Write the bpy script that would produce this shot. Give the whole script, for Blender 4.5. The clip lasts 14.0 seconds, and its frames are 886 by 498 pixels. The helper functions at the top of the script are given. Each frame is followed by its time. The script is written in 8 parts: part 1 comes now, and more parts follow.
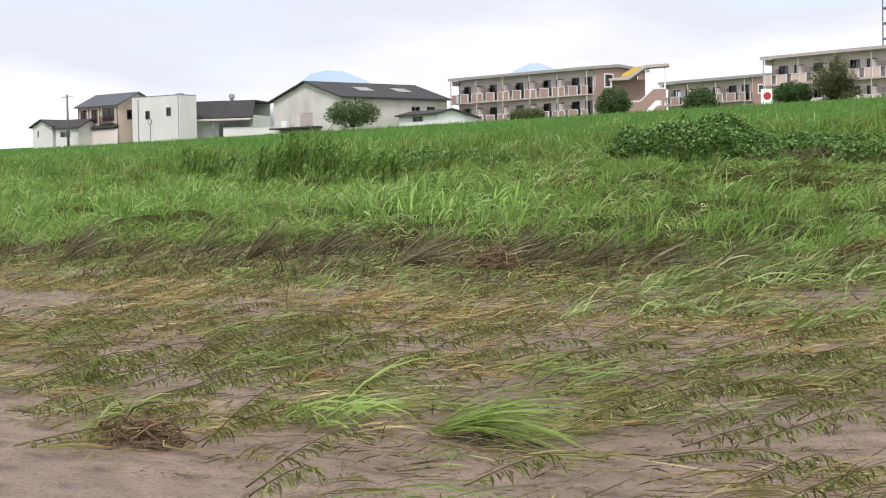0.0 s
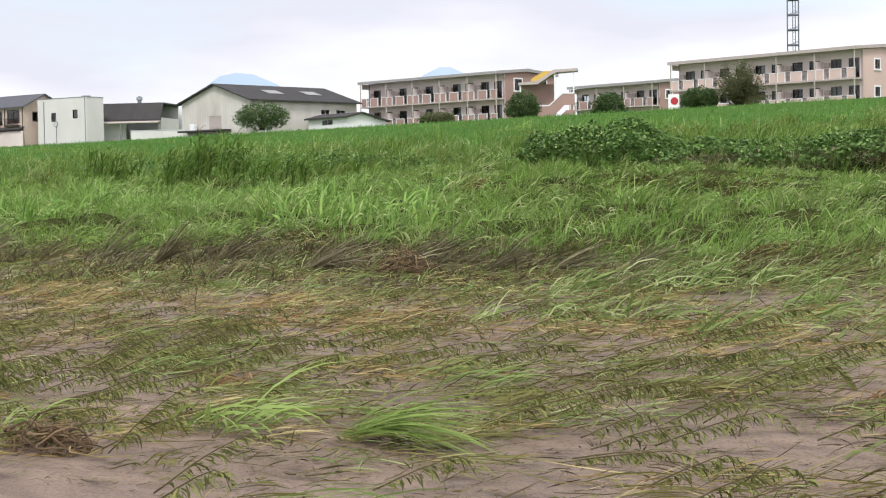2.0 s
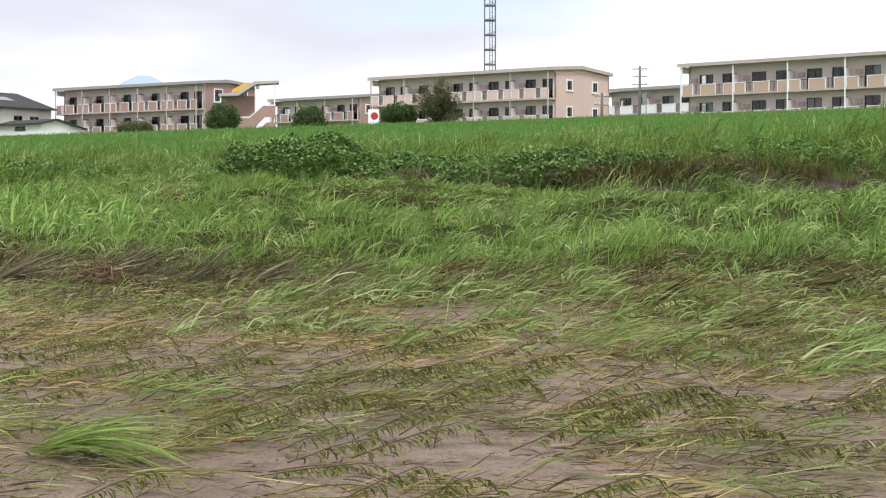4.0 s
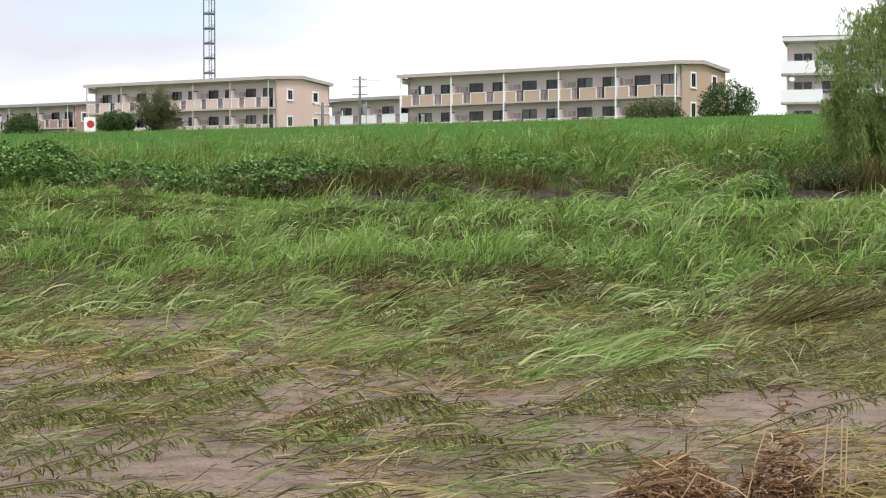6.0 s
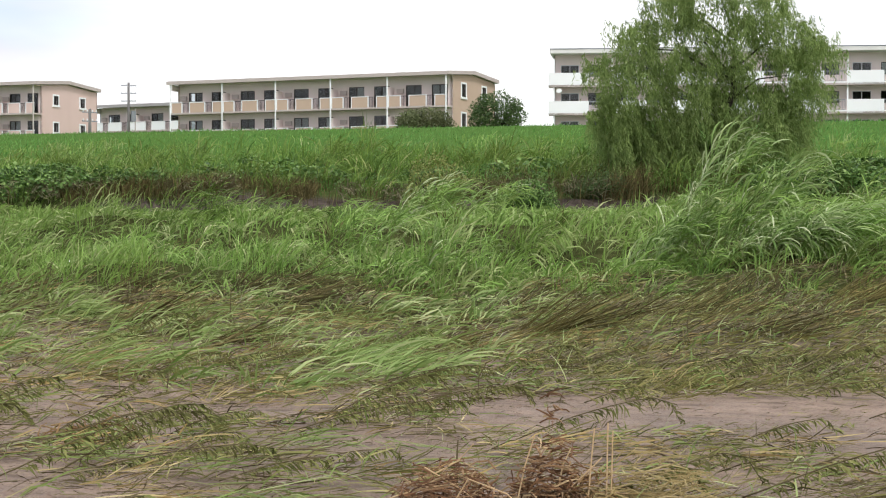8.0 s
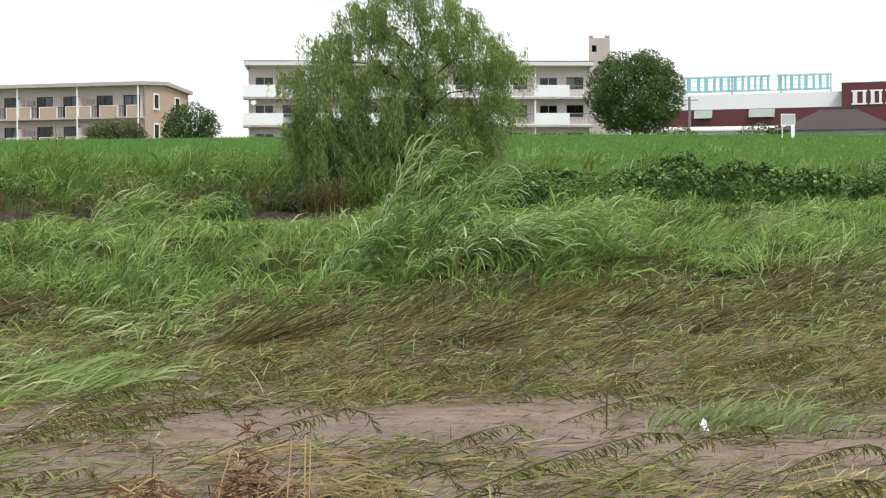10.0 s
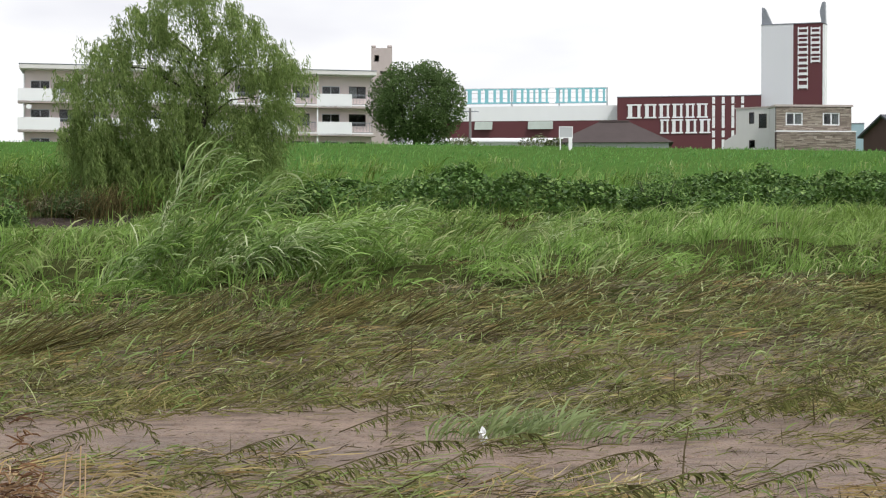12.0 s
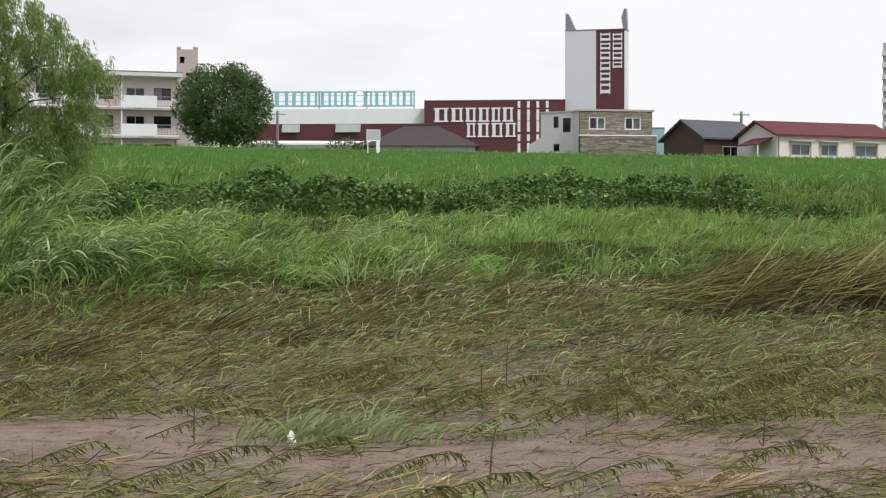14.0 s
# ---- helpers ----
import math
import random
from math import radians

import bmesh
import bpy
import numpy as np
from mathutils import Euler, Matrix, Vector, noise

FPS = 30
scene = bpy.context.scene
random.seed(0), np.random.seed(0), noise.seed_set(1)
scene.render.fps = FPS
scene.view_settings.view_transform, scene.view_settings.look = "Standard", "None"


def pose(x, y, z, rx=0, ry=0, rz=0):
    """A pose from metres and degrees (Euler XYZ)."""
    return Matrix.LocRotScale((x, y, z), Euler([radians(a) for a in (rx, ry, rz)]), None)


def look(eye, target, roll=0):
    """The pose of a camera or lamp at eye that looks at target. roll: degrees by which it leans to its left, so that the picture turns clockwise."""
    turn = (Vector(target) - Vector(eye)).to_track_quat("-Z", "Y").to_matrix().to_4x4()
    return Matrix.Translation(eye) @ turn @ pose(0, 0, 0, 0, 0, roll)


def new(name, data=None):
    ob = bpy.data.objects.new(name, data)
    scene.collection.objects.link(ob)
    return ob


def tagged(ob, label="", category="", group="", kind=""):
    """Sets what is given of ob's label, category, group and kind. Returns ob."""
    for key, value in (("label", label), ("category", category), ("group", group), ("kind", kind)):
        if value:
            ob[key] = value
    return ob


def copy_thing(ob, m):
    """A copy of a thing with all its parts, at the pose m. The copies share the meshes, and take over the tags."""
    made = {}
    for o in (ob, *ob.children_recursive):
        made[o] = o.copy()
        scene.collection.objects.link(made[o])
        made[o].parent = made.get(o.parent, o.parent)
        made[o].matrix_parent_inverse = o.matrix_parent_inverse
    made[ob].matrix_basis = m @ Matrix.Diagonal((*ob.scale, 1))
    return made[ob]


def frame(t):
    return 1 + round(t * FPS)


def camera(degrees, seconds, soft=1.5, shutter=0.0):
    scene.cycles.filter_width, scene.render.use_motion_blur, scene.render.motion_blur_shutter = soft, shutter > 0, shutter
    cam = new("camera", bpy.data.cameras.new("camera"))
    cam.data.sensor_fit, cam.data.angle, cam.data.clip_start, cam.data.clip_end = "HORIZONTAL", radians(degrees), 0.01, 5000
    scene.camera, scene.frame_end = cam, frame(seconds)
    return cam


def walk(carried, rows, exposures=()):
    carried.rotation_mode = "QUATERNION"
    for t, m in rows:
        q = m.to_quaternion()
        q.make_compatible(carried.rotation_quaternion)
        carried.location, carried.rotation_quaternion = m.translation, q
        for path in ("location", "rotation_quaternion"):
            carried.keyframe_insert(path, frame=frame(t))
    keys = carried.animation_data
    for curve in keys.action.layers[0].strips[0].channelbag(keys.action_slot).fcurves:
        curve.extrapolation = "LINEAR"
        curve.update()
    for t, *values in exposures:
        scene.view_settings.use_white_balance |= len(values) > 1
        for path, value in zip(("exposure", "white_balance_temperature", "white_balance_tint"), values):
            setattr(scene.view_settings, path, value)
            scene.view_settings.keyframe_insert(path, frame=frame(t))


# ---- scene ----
# The camera stands on the flood plain and pans to the right along the river terrace.
EYE = Vector((0.0, 0.0, 1.6))
PAN = [  # seconds, yaw to the right of +y, pitch up, lean to the left (degrees)
    (0.0, -43.014, -2.200, -1.070),
    (0.5, -42.789, -2.199, -1.134),
    (1.0, -42.012, -2.208, -1.053),
    (1.5, -41.040, -2.173, -1.041),
    (2.0, -39.885, -2.128, -0.952),
    (2.5, -37.665, -2.015, -0.433),
    (3.0, -35.273, -1.958, -0.365),
    (3.2, -33.997, -1.906, -0.255),
    (5.3, -23.406, -1.594, -0.067),
    (5.5, -22.421, -1.539, -0.104),
    (6.0, -19.841, -1.437, -0.038),
    (6.5, -17.816, -1.337, -0.069),
    (7.0, -16.721, -1.310, -0.027),
    (7.5, -14.499, -1.235, 0.062),
    (8.0, -11.954, -1.134, 0.065),
    (8.5, -9.174, -1.017, 0.078),
    (9.0, -6.803, -0.898, 0.085),
    (9.2, -5.743, -0.885, -0.049),
    (11.3, 3.901, -0.517, 0.129),
    (11.5, 4.407, -0.502, 0.171),
    (12.0, 6.119, -0.435, 0.140),
    (12.5, 8.623, -0.351, 0.175),
    (13.0, 10.798, -0.306, 0.076),
    (13.5, 12.193, -0.277, 0.136),
    (14.0, 12.765, -0.325, -0.028),
]


def heading(yaw, pitch, roll):
    a, e = radians(yaw), radians(pitch)
    way = Vector((math.sin(a) * math.cos(e), math.cos(a) * math.cos(e), math.sin(e)))
    return look(EYE, EYE + way * 50, roll)


cam = camera(30.0, 14.0, soft=1.15)
walk(cam, [(t, heading(a, e, r)) for t, a, e, r in PAN], exposures=[(0.0, 0.34), (3.0, 0.34), (9.0, 0.31), (12.0, 0.12), (14.0, -0.03)])

# ---- sky and sun: bright broken overcast ----
world = bpy.data.worlds.new("overcast_sky")
scene.world = world
world.use_nodes = True
wn, wl = world.node_tree.nodes, world.node_tree.links
wn.clear()
sky = wn.new("ShaderNodeTexSky")
sky.sky_type, sky.sun_disc = "NISHITA", False
SUN_EL, SUN_AZ = 52.0, 150.0
sky.sun_elevation, sky.sun_rotation = radians(SUN_EL), radians(SUN_AZ)
scaled = wn.new("ShaderNodeVectorMath")
scaled.operation = "SCALE"
scaled.inputs["Scale"].default_value = 0.14
wl.new(sky.outputs[0], scaled.inputs[0])
wco = wn.new("ShaderNodeTexCoord")
wmap = wn.new("ShaderNodeMapping")
wmap.inputs["Scale"].default_value = (2.2, 2.2, 8.0)
wl.new(wco.outputs["Generated"], wmap.inputs[0])
wno = wn.new("ShaderNodeTexNoise")
wno.inputs["Scale"].default_value, wno.inputs["Detail"].default_value = 1.6, 6.0
wl.new(wmap.outputs[0], wno.inputs["Vector"])
cover = wn.new("ShaderNodeMapRange")
cover.inputs[1].default_value, cover.inputs[2].default_value = 0.30, 0.46
cover.inputs[3].default_value, cover.inputs[4].default_value = 0.55, 1.0
wl.new(wno.outputs[0], cover.inputs[0])
wno2 = wn.new("ShaderNodeTexNoise")
wno2.inputs["Scale"].default_value, wno2.inputs["Detail"].default_value = 0.9, 5.0
wl.new(wmap.outputs[0], wno2.inputs["Vector"])
cloud = wn.new("ShaderNodeValToRGB")
cloud.color_ramp.elements[0].position, cloud.color_ramp.elements[0].color = 0.42, (0.66, 0.67, 0.755, 1)
cloud.color_ramp.elements[1].position, cloud.color_ramp.elements[1].color = 0.60, (0.98, 0.985, 1.0, 1)
wsep = wn.new("ShaderNodeSeparateXYZ")
wl.new(wco.outputs["Generated"], wsep.inputs[0])
wtilt = wn.new("ShaderNodeMath")
wtilt.operation = "MULTIPLY_ADD"
wtilt.inputs[1].default_value = 0.22
wl.new(wsep.outputs[0], wtilt.inputs[0])
wlift = wn.new("ShaderNodeMath")
wlift.operation = "ADD"
wlift.inputs[1].default_value = 0.055
wl.new(wno2.outputs[0], wlift.inputs[0])
wl.new(wlift.outputs[0], wtilt.inputs[2])
wlow = wn.new("ShaderNodeMapRange")
wlow.inputs[1].default_value, wlow.inputs[2].default_value = 0.088, 0.055
wlow.inputs[3].default_value, wlow.inputs[4].default_value = 0.0, 0.13
wl.new(wsep.outputs[2], wlow.inputs[0])
wsum = wn.new("ShaderNodeMath")
wsum.operation = "ADD"
wl.new(wtilt.outputs[0], wsum.inputs[0])
wl.new(wlow.outputs[0], wsum.inputs[1])
wl.new(wsum.outputs[0], cloud.inputs[0])
wmix = wn.new("ShaderNodeMix")
wmix.data_type = "RGBA"
wl.new(cover.outputs[0], wmix.inputs[0])
wl.new(scaled.outputs[0], wmix.inputs[6])
wl.new(cloud.outputs[0], wmix.inputs[7])
wbg = wn.new("ShaderNodeBackground")
wbg.inputs[1].default_value = 1.0
wl.new(wmix.outputs[2], wbg.inputs[0])
wout = wn.new("ShaderNodeOutputWorld")
wl.new(wbg.outputs[0], wout.inputs[0])

sun_data = bpy.data.lights.new("sun", "SUN")
sun_data.energy, sun_data.angle, sun_data.color = 2.0, radians(12), (1.0, 0.975, 0.945)
sun = new("sun", sun_data)
sa, se = radians(SUN_AZ), radians(SUN_EL)
sun.matrix_world = look((math.sin(sa) * math.cos(se) * 60, math.cos(sa) * math.cos(se) * 60, math.sin(se) * 60 + 20), (0, 0, 20))


# ---- materials ----
def tree_of(name):
    m = bpy.data.materials.new(name)
    m.use_nodes = True
    nt = m.node_tree
    return m, nt.nodes, nt.links, nt.nodes["Principled BSDF"]


def ramp_node(nodes, stops):
    r = nodes.new("ShaderNodeValToRGB")
    while len(r.color_ramp.elements) < len(stops):
        r.color_ramp.elements.new(0.5)
    for el, (p, c) in zip(r.color_ramp.elements, stops):
        el.position, el.color = p, (*c, 1)
    return r


def noise_node(nodes, links, scale, detail=4.0, kind="Object", stretch=None):
    co = nodes.new("ShaderNodeTexCoord")
    n = nodes.new("ShaderNodeTexNoise")
    n.inputs["Scale"].default_value, n.inputs["Detail"].default_value = scale, detail
    if stretch:
        mp = nodes.new("ShaderNodeMapping")
        mp.inputs["Scale"].default_value = stretch
        links.new(co.outputs[kind], mp.inputs[0])
        links.new(mp.outputs[0], n.inputs["Vector"])
    else:
        links.new(co.outputs[kind], n.inputs["Vector"])
    return n


def mix_node(nodes, links, fac, a, b, mode="MIX"):
    m = nodes.new("ShaderNodeMix")
    m.data_type, m.blend_type = "RGBA", mode
    if isinstance(fac, float):
        m.inputs[0].default_value = fac
    else:
        links.new(fac, m.inputs[0])
    for sock, v in ((m.inputs[6], a), (m.inputs[7], b)):
        if isinstance(v, tuple):
            sock.default_value = (*v, 1)
        else:
            links.new(v, sock)
    return m.outputs[2]


def bump_on(nodes, links, bsdf, height, strength, distance):
    b = nodes.new("ShaderNodeBump")
    b.inputs["Strength"].default_value, b.inputs["Distance"].default_value = strength, distance
    links.new(height, b.inputs["Height"])
    links.new(b.outputs[0], bsdf.inputs["Normal"])


def leafy(name, stops, other, patch=0.35, rough=0.5, through_light=0.35, amount=0.55, spec=0.22):
    """Living or dead leaves: each blade its own tone, and patches of another tone over the ground."""
    m, n, l, b = tree_of(name)
    geo = n.new("ShaderNodeNewGeometry")
    r = ramp_node(n, stops)
    l.new(geo.outputs["Random Per Island"], r.inputs[0])
    no = noise_node(n, l, patch, 5.0)
    rng = n.new("ShaderNodeMapRange")
    rng.inputs[1].default_value, rng.inputs[2].default_value = 0.42, 0.62
    rng.inputs[3].default_value, rng.inputs[4].default_value = 0.0, amount
    l.new(no.outputs[0], rng.inputs[0])
    col = mix_node(n, l, rng.outputs[0], r.outputs[0], other)
    l.new(col, b.inputs["Base Color"])
    b.inputs["Roughness"].default_value = rough
    b.inputs["Specular IOR Level"].default_value = spec
    tr = n.new("ShaderNodeBsdfTranslucent")
    l.new(col, tr.inputs[0])
    ms = n.new("ShaderNodeMixShader")
    ms.inputs[0].default_value = through_light
    l.new(b.outputs[0], ms.inputs[1])
    l.new(tr.outputs[0], ms.inputs[2])
    l.new(ms.outputs[0], n["Material Output"].inputs[0])
    return m


def surface(name, colour, rough=0.7, vary=0.18, scale=0.8, stain=(0.5, 0.5, 0.5), metal=0.0, grain=18.0, bump=0.15, spec=0.3):
    """Painted, rendered or metal surface with blotches, streaks and a fine grain."""
    m, n, l, b = tree_of(name)
    big = noise_node(n, l, scale, 5.0, stretch=(1, 1, 0.45))
    r = n.new("ShaderNodeMapRange")
    r.inputs[1].default_value, r.inputs[2].default_value = 0.42, 0.72
    r.inputs[3].default_value, r.inputs[4].default_value = 0.0, vary
    l.new(big.outputs[0], r.inputs[0])
    dirty = tuple(c * s for c, s in zip(colour, stain))
    col = mix_node(n, l, r.outputs[0], tuple(colour), dirty)
    l.new(col, b.inputs["Base Color"])
    b.inputs["Roughness"].default_value, b.inputs["Metallic"].default_value = rough, metal
    b.inputs["Specular IOR Level"].default_value = spec
    fine = noise_node(n, l, grain, 3.0)
    bump_on(n, l, b, fine.outputs[0], bump, 0.02)
    return m


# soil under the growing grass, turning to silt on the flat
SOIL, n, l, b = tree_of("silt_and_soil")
geo = n.new("ShaderNodeNewGeometry")
sep = n.new("ShaderNodeSeparateXYZ")
l.new(geo.outputs["Position"], sep.inputs[0])
n1, n2, n3 = noise_node(n, l, 0.45, 6.0), noise_node(n, l, 3.1, 12.0, stretch=(0.7, 1.5, 1.0)), noise_node(n, l, 34.0, 6.0)
r1 = ramp_node(n, [(0.30, (0.18, 0.127, 0.094)), (0.5, (0.265, 0.192, 0.147)), (0.72, (0.335, 0.25, 0.195))])
l.new(n1.outputs[0], r1.inputs[0])
r2 = ramp_node(n, [(0.33, (0.38, 0.35, 0.33)), (0.43, (0.78, 0.76, 0.75)), (0.56, (0.97, 0.97, 0.97)), (0.70, (1.12, 1.1, 1.08))])
l.new(n2.outputs[0], r2.inputs[0])
silt = mix_node(n, l, 0.8, r1.outputs[0], r2.outputs[0], "MULTIPLY")
specks = ramp_node(n, [(0.34, (0.6, 0.57, 0.55)), (0.46, (1.0, 1.0, 1.0)), (0.7, (1.06, 1.05, 1.04))])
l.new(n3.outputs[0], specks.inputs[0])
silt = mix_node(n, l, 0.85, silt, specks.outputs[0], "MULTIPLY")
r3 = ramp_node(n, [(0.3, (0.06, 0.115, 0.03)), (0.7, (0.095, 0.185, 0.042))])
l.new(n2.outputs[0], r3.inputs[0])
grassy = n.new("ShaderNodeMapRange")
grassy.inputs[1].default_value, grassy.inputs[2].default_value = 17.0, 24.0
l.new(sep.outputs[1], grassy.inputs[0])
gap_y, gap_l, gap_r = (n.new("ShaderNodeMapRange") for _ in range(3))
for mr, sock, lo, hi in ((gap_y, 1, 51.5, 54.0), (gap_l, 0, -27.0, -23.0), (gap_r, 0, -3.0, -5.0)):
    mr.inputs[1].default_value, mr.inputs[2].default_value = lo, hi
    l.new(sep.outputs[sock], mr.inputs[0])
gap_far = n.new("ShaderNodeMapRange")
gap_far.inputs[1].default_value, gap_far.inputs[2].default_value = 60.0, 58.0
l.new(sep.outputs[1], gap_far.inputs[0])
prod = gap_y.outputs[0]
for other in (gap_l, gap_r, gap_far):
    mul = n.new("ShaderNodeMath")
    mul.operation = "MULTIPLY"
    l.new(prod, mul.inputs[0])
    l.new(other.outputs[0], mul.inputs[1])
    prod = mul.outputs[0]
# Gap silt: dark grey of its own, with partial shade put into the colour.
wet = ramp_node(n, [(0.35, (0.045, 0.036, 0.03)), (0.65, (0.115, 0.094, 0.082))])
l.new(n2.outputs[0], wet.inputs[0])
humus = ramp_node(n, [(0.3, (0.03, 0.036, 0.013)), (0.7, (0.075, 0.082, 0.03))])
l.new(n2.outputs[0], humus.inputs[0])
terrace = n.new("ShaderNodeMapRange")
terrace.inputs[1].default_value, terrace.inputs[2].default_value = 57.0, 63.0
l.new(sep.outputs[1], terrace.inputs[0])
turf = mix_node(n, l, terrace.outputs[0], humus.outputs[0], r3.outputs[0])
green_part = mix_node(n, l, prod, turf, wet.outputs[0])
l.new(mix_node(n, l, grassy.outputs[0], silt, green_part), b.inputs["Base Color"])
rr = n.new("ShaderNodeMapRange")
rr.inputs[1].default_value, rr.inputs[2].default_value, rr.inputs[3].default_value, rr.inputs[4].default_value = 0.3, 0.65, 0.45, 0.8
l.new(n1.outputs[0], rr.inputs[0])
dry = n.new("ShaderNodeMix")
l.new(grassy.outputs[0], dry.inputs[0])
l.new(rr.outputs[0], dry.inputs[2])
dry.inputs[3].default_value = 1.0
l.new(dry.outputs[0], b.inputs["Roughness"])
gloss = n.new("ShaderNodeMapRange")
gloss.inputs[3].default_value, gloss.inputs[4].default_value = 0.35, 0.0
l.new(grassy.outputs[0], gloss.inputs[0])
l.new(gloss.outputs[0], b.inputs["Specular IOR Level"])
addn = n.new("ShaderNodeMath")
addn.operation = "MULTIPLY_ADD"
addn.inputs[1].default_value = 0.35
l.new(n3.outputs[0], addn.inputs[0])
l.new(n2.outputs[0], addn.inputs[2])
bump_on(n, l, b, addn.outputs[0], 1.0, 0.09)

GREEN = leafy("bright_grass", [(0.0, (0.12, 0.22, 0.046)), (0.5, (0.225, 0.375, 0.08)), (0.88, (0.33, 0.5, 0.14)), (1.0, (0.5, 0.52, 0.26))], (0.2, 0.29, 0.06), 0.16)
FRESH = leafy("fresh_broad_leaves", [(0.0, (0.13, 0.25, 0.05)), (0.5, (0.25, 0.43, 0.095)), (0.9, (0.37, 0.54, 0.16)), (1.0, (0.55, 0.6, 0.3))], (0.26, 0.38, 0.09), 0.3)
PALE = leafy("pale_grass", [(0.0, (0.12, 0.2, 0.045)), (0.6, (0.275, 0.375, 0.12)), (1.0, (0.54, 0.58, 0.3))], (0.22, 0.28, 0.075), 0.3)
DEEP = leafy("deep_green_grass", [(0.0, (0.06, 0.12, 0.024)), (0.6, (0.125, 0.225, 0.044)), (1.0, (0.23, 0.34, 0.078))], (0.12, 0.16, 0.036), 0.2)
OLIVE = leafy("flattened_olive_grass", [(0.0, (0.07, 0.078, 0.022)), (0.5, (0.2, 0.205, 0.068)), (0.85, (0.34, 0.335, 0.13)), (1.0, (0.5, 0.46, 0.21))], (0.2, 0.165, 0.055), 0.5, spec=0.12, rough=0.65)
STRAW = leafy("straw", [(0.0, (0.22, 0.16, 0.065)), (0.5, (0.38, 0.305, 0.145)), (0.9, (0.53, 0.445, 0.225)), (1.0, (0.6, 0.52, 0.31))], (0.38, 0.25, 0.09), 0.6, through_light=0.15, spec=0.12, rough=0.7)
RUST = leafy("rusty_straw", [(0.0, (0.16, 0.092, 0.042)), (0.6, (0.31, 0.2, 0.092)), (1.0, (0.44, 0.32, 0.165))], (0.25, 0.145, 0.065), 0.6, through_light=0.15, spec=0.1, rough=0.8)
MUDDY = leafy("silted_leaves", [(0.0, (0.065, 0.05, 0.028)), (0.6, (0.145, 0.116, 0.068)), (1.0, (0.25, 0.205, 0.13))], (0.10, 0.095, 0.045), 0.5, rough=0.9, through_light=0.1, spec=0.05)
REED = leafy("reed_leaves", [(0.0, (0.08, 0.15, 0.026)), (0.5, (0.14, 0.25, 0.044)), (0.9, (0.23, 0.36, 0.075)), (1.0, (0.44, 0.42, 0.19))], (0.17, 0.2, 0.05), 0.12)
OLIVECANE = leafy("olive_brown_reeds", [(0.0, (0.045, 0.041, 0.016)), (0.6, (0.115, 0.102, 0.038)), (1.0, (0.24, 0.21, 0.085))], (0.15, 0.12, 0.04), 0.4, rough=0.85, through_light=0.1, spec=0.05)
CANE = leafy("brown_reed_stems", [(0.0, (0.05, 0.043, 0.018)), (0.6, (0.11, 0.095, 0.04)), (1.0, (0.23, 0.19, 0.085))], (0.11, 0.09, 0.036), 0.3, rough=0.85, through_light=0.1, spec=0.05)
SLOPE = leafy("slope_grass", [(0.0, (0.09, 0.225, 0.052)), (0.5, (0.14, 0.315, 0.074)), (1.0, (0.23, 0.41, 0.115))], (0.12, 0.235, 0.058), 0.09, amount=0.7)
VINE = leafy("vine_leaves", [(0.0, (0.04, 0.085, 0.022)), (0.55, (0.118, 0.215, 0.054)), (0.9, (0.215, 0.335, 0.092)), (1.0, (0.34, 0.46, 0.165))], (0.1, 0.19, 0.045), 0.3, rough=0.5, through_light=0.2)
WILLOW = leafy("willow_leaves", [(0.0, (0.12, 0.185, 0.05)), (0.5, (0.25, 0.345, 0.108)), (1.0, (0.36, 0.445, 0.165))], (0.18, 0.255, 0.07), 0.5, through_light=0.45)
CROWNLEAF = leafy("round_tree_leaves", [(0.0, (0.075, 0.12, 0.046)), (0.6, (0.125, 0.195, 0.07)), (1.0, (0.2, 0.28, 0.105))], (0.115, 0.18, 0.06), 0.5, rough=0.7, spec=0.08)
DARKLEAF = leafy("broad_dark_leaves", [(0.0, (0.05, 0.09, 0.034)), (0.6, (0.092, 0.155, 0.055)), (1.0, (0.18, 0.25, 0.09))], (0.08, 0.13, 0.042), 0.35, rough=0.5)
FEATHERLEAF = leafy("grey_olive_small_leaves", [(0.0, (0.07, 0.08, 0.036)), (0.6, (0.125, 0.14, 0.062)), (1.0, (0.21, 0.22, 0.1))], (0.13, 0.12, 0.06), 0.4)
YELLOWLEAF = leafy("yellow_olive_leaves", [(0.0, (0.12, 0.145, 0.036)), (0.6, (0.23, 0.265, 0.075)), (1.0, (0.38, 0.4, 0.15))], (0.2, 0.19, 0.06), 0.5)
BUSHLEAF = leafy("shrub_leaves", [(0.0, (0.085, 0.105, 0.048)), (0.6, (0.15, 0.18, 0.08)), (1.0, (0.24, 0.27, 0.13))], (0.15, 0.15, 0.075), 0.4)
PLUME = leafy("silted_plumes", [(0.0, (0.12, 0.102, 0.066)), (0.6, (0.235, 0.205, 0.135)), (1.0, (0.38, 0.335, 0.225))], (0.17, 0.15, 0.09), 0.5, rough=0.9, through_light=0.1, spec=0.05)
STALK = leafy("silted_stalk", [(0.0, (0.07, 0.06, 0.034)), (1.0, (0.17, 0.14, 0.075))], (0.11, 0.09, 0.048), 2.0, rough=0.9, through_light=0.0, spec=0.05)
SILTED = leafy("grey_olive_silted_leaves", [(0.0, (0.10, 0.092, 0.052)), (0.6, (0.2, 0.185, 0.11)), (1.0, (0.36, 0.335, 0.22))], (0.15, 0.14, 0.075), 0.6, rough=0.9, through_light=0.15, spec=0.05)
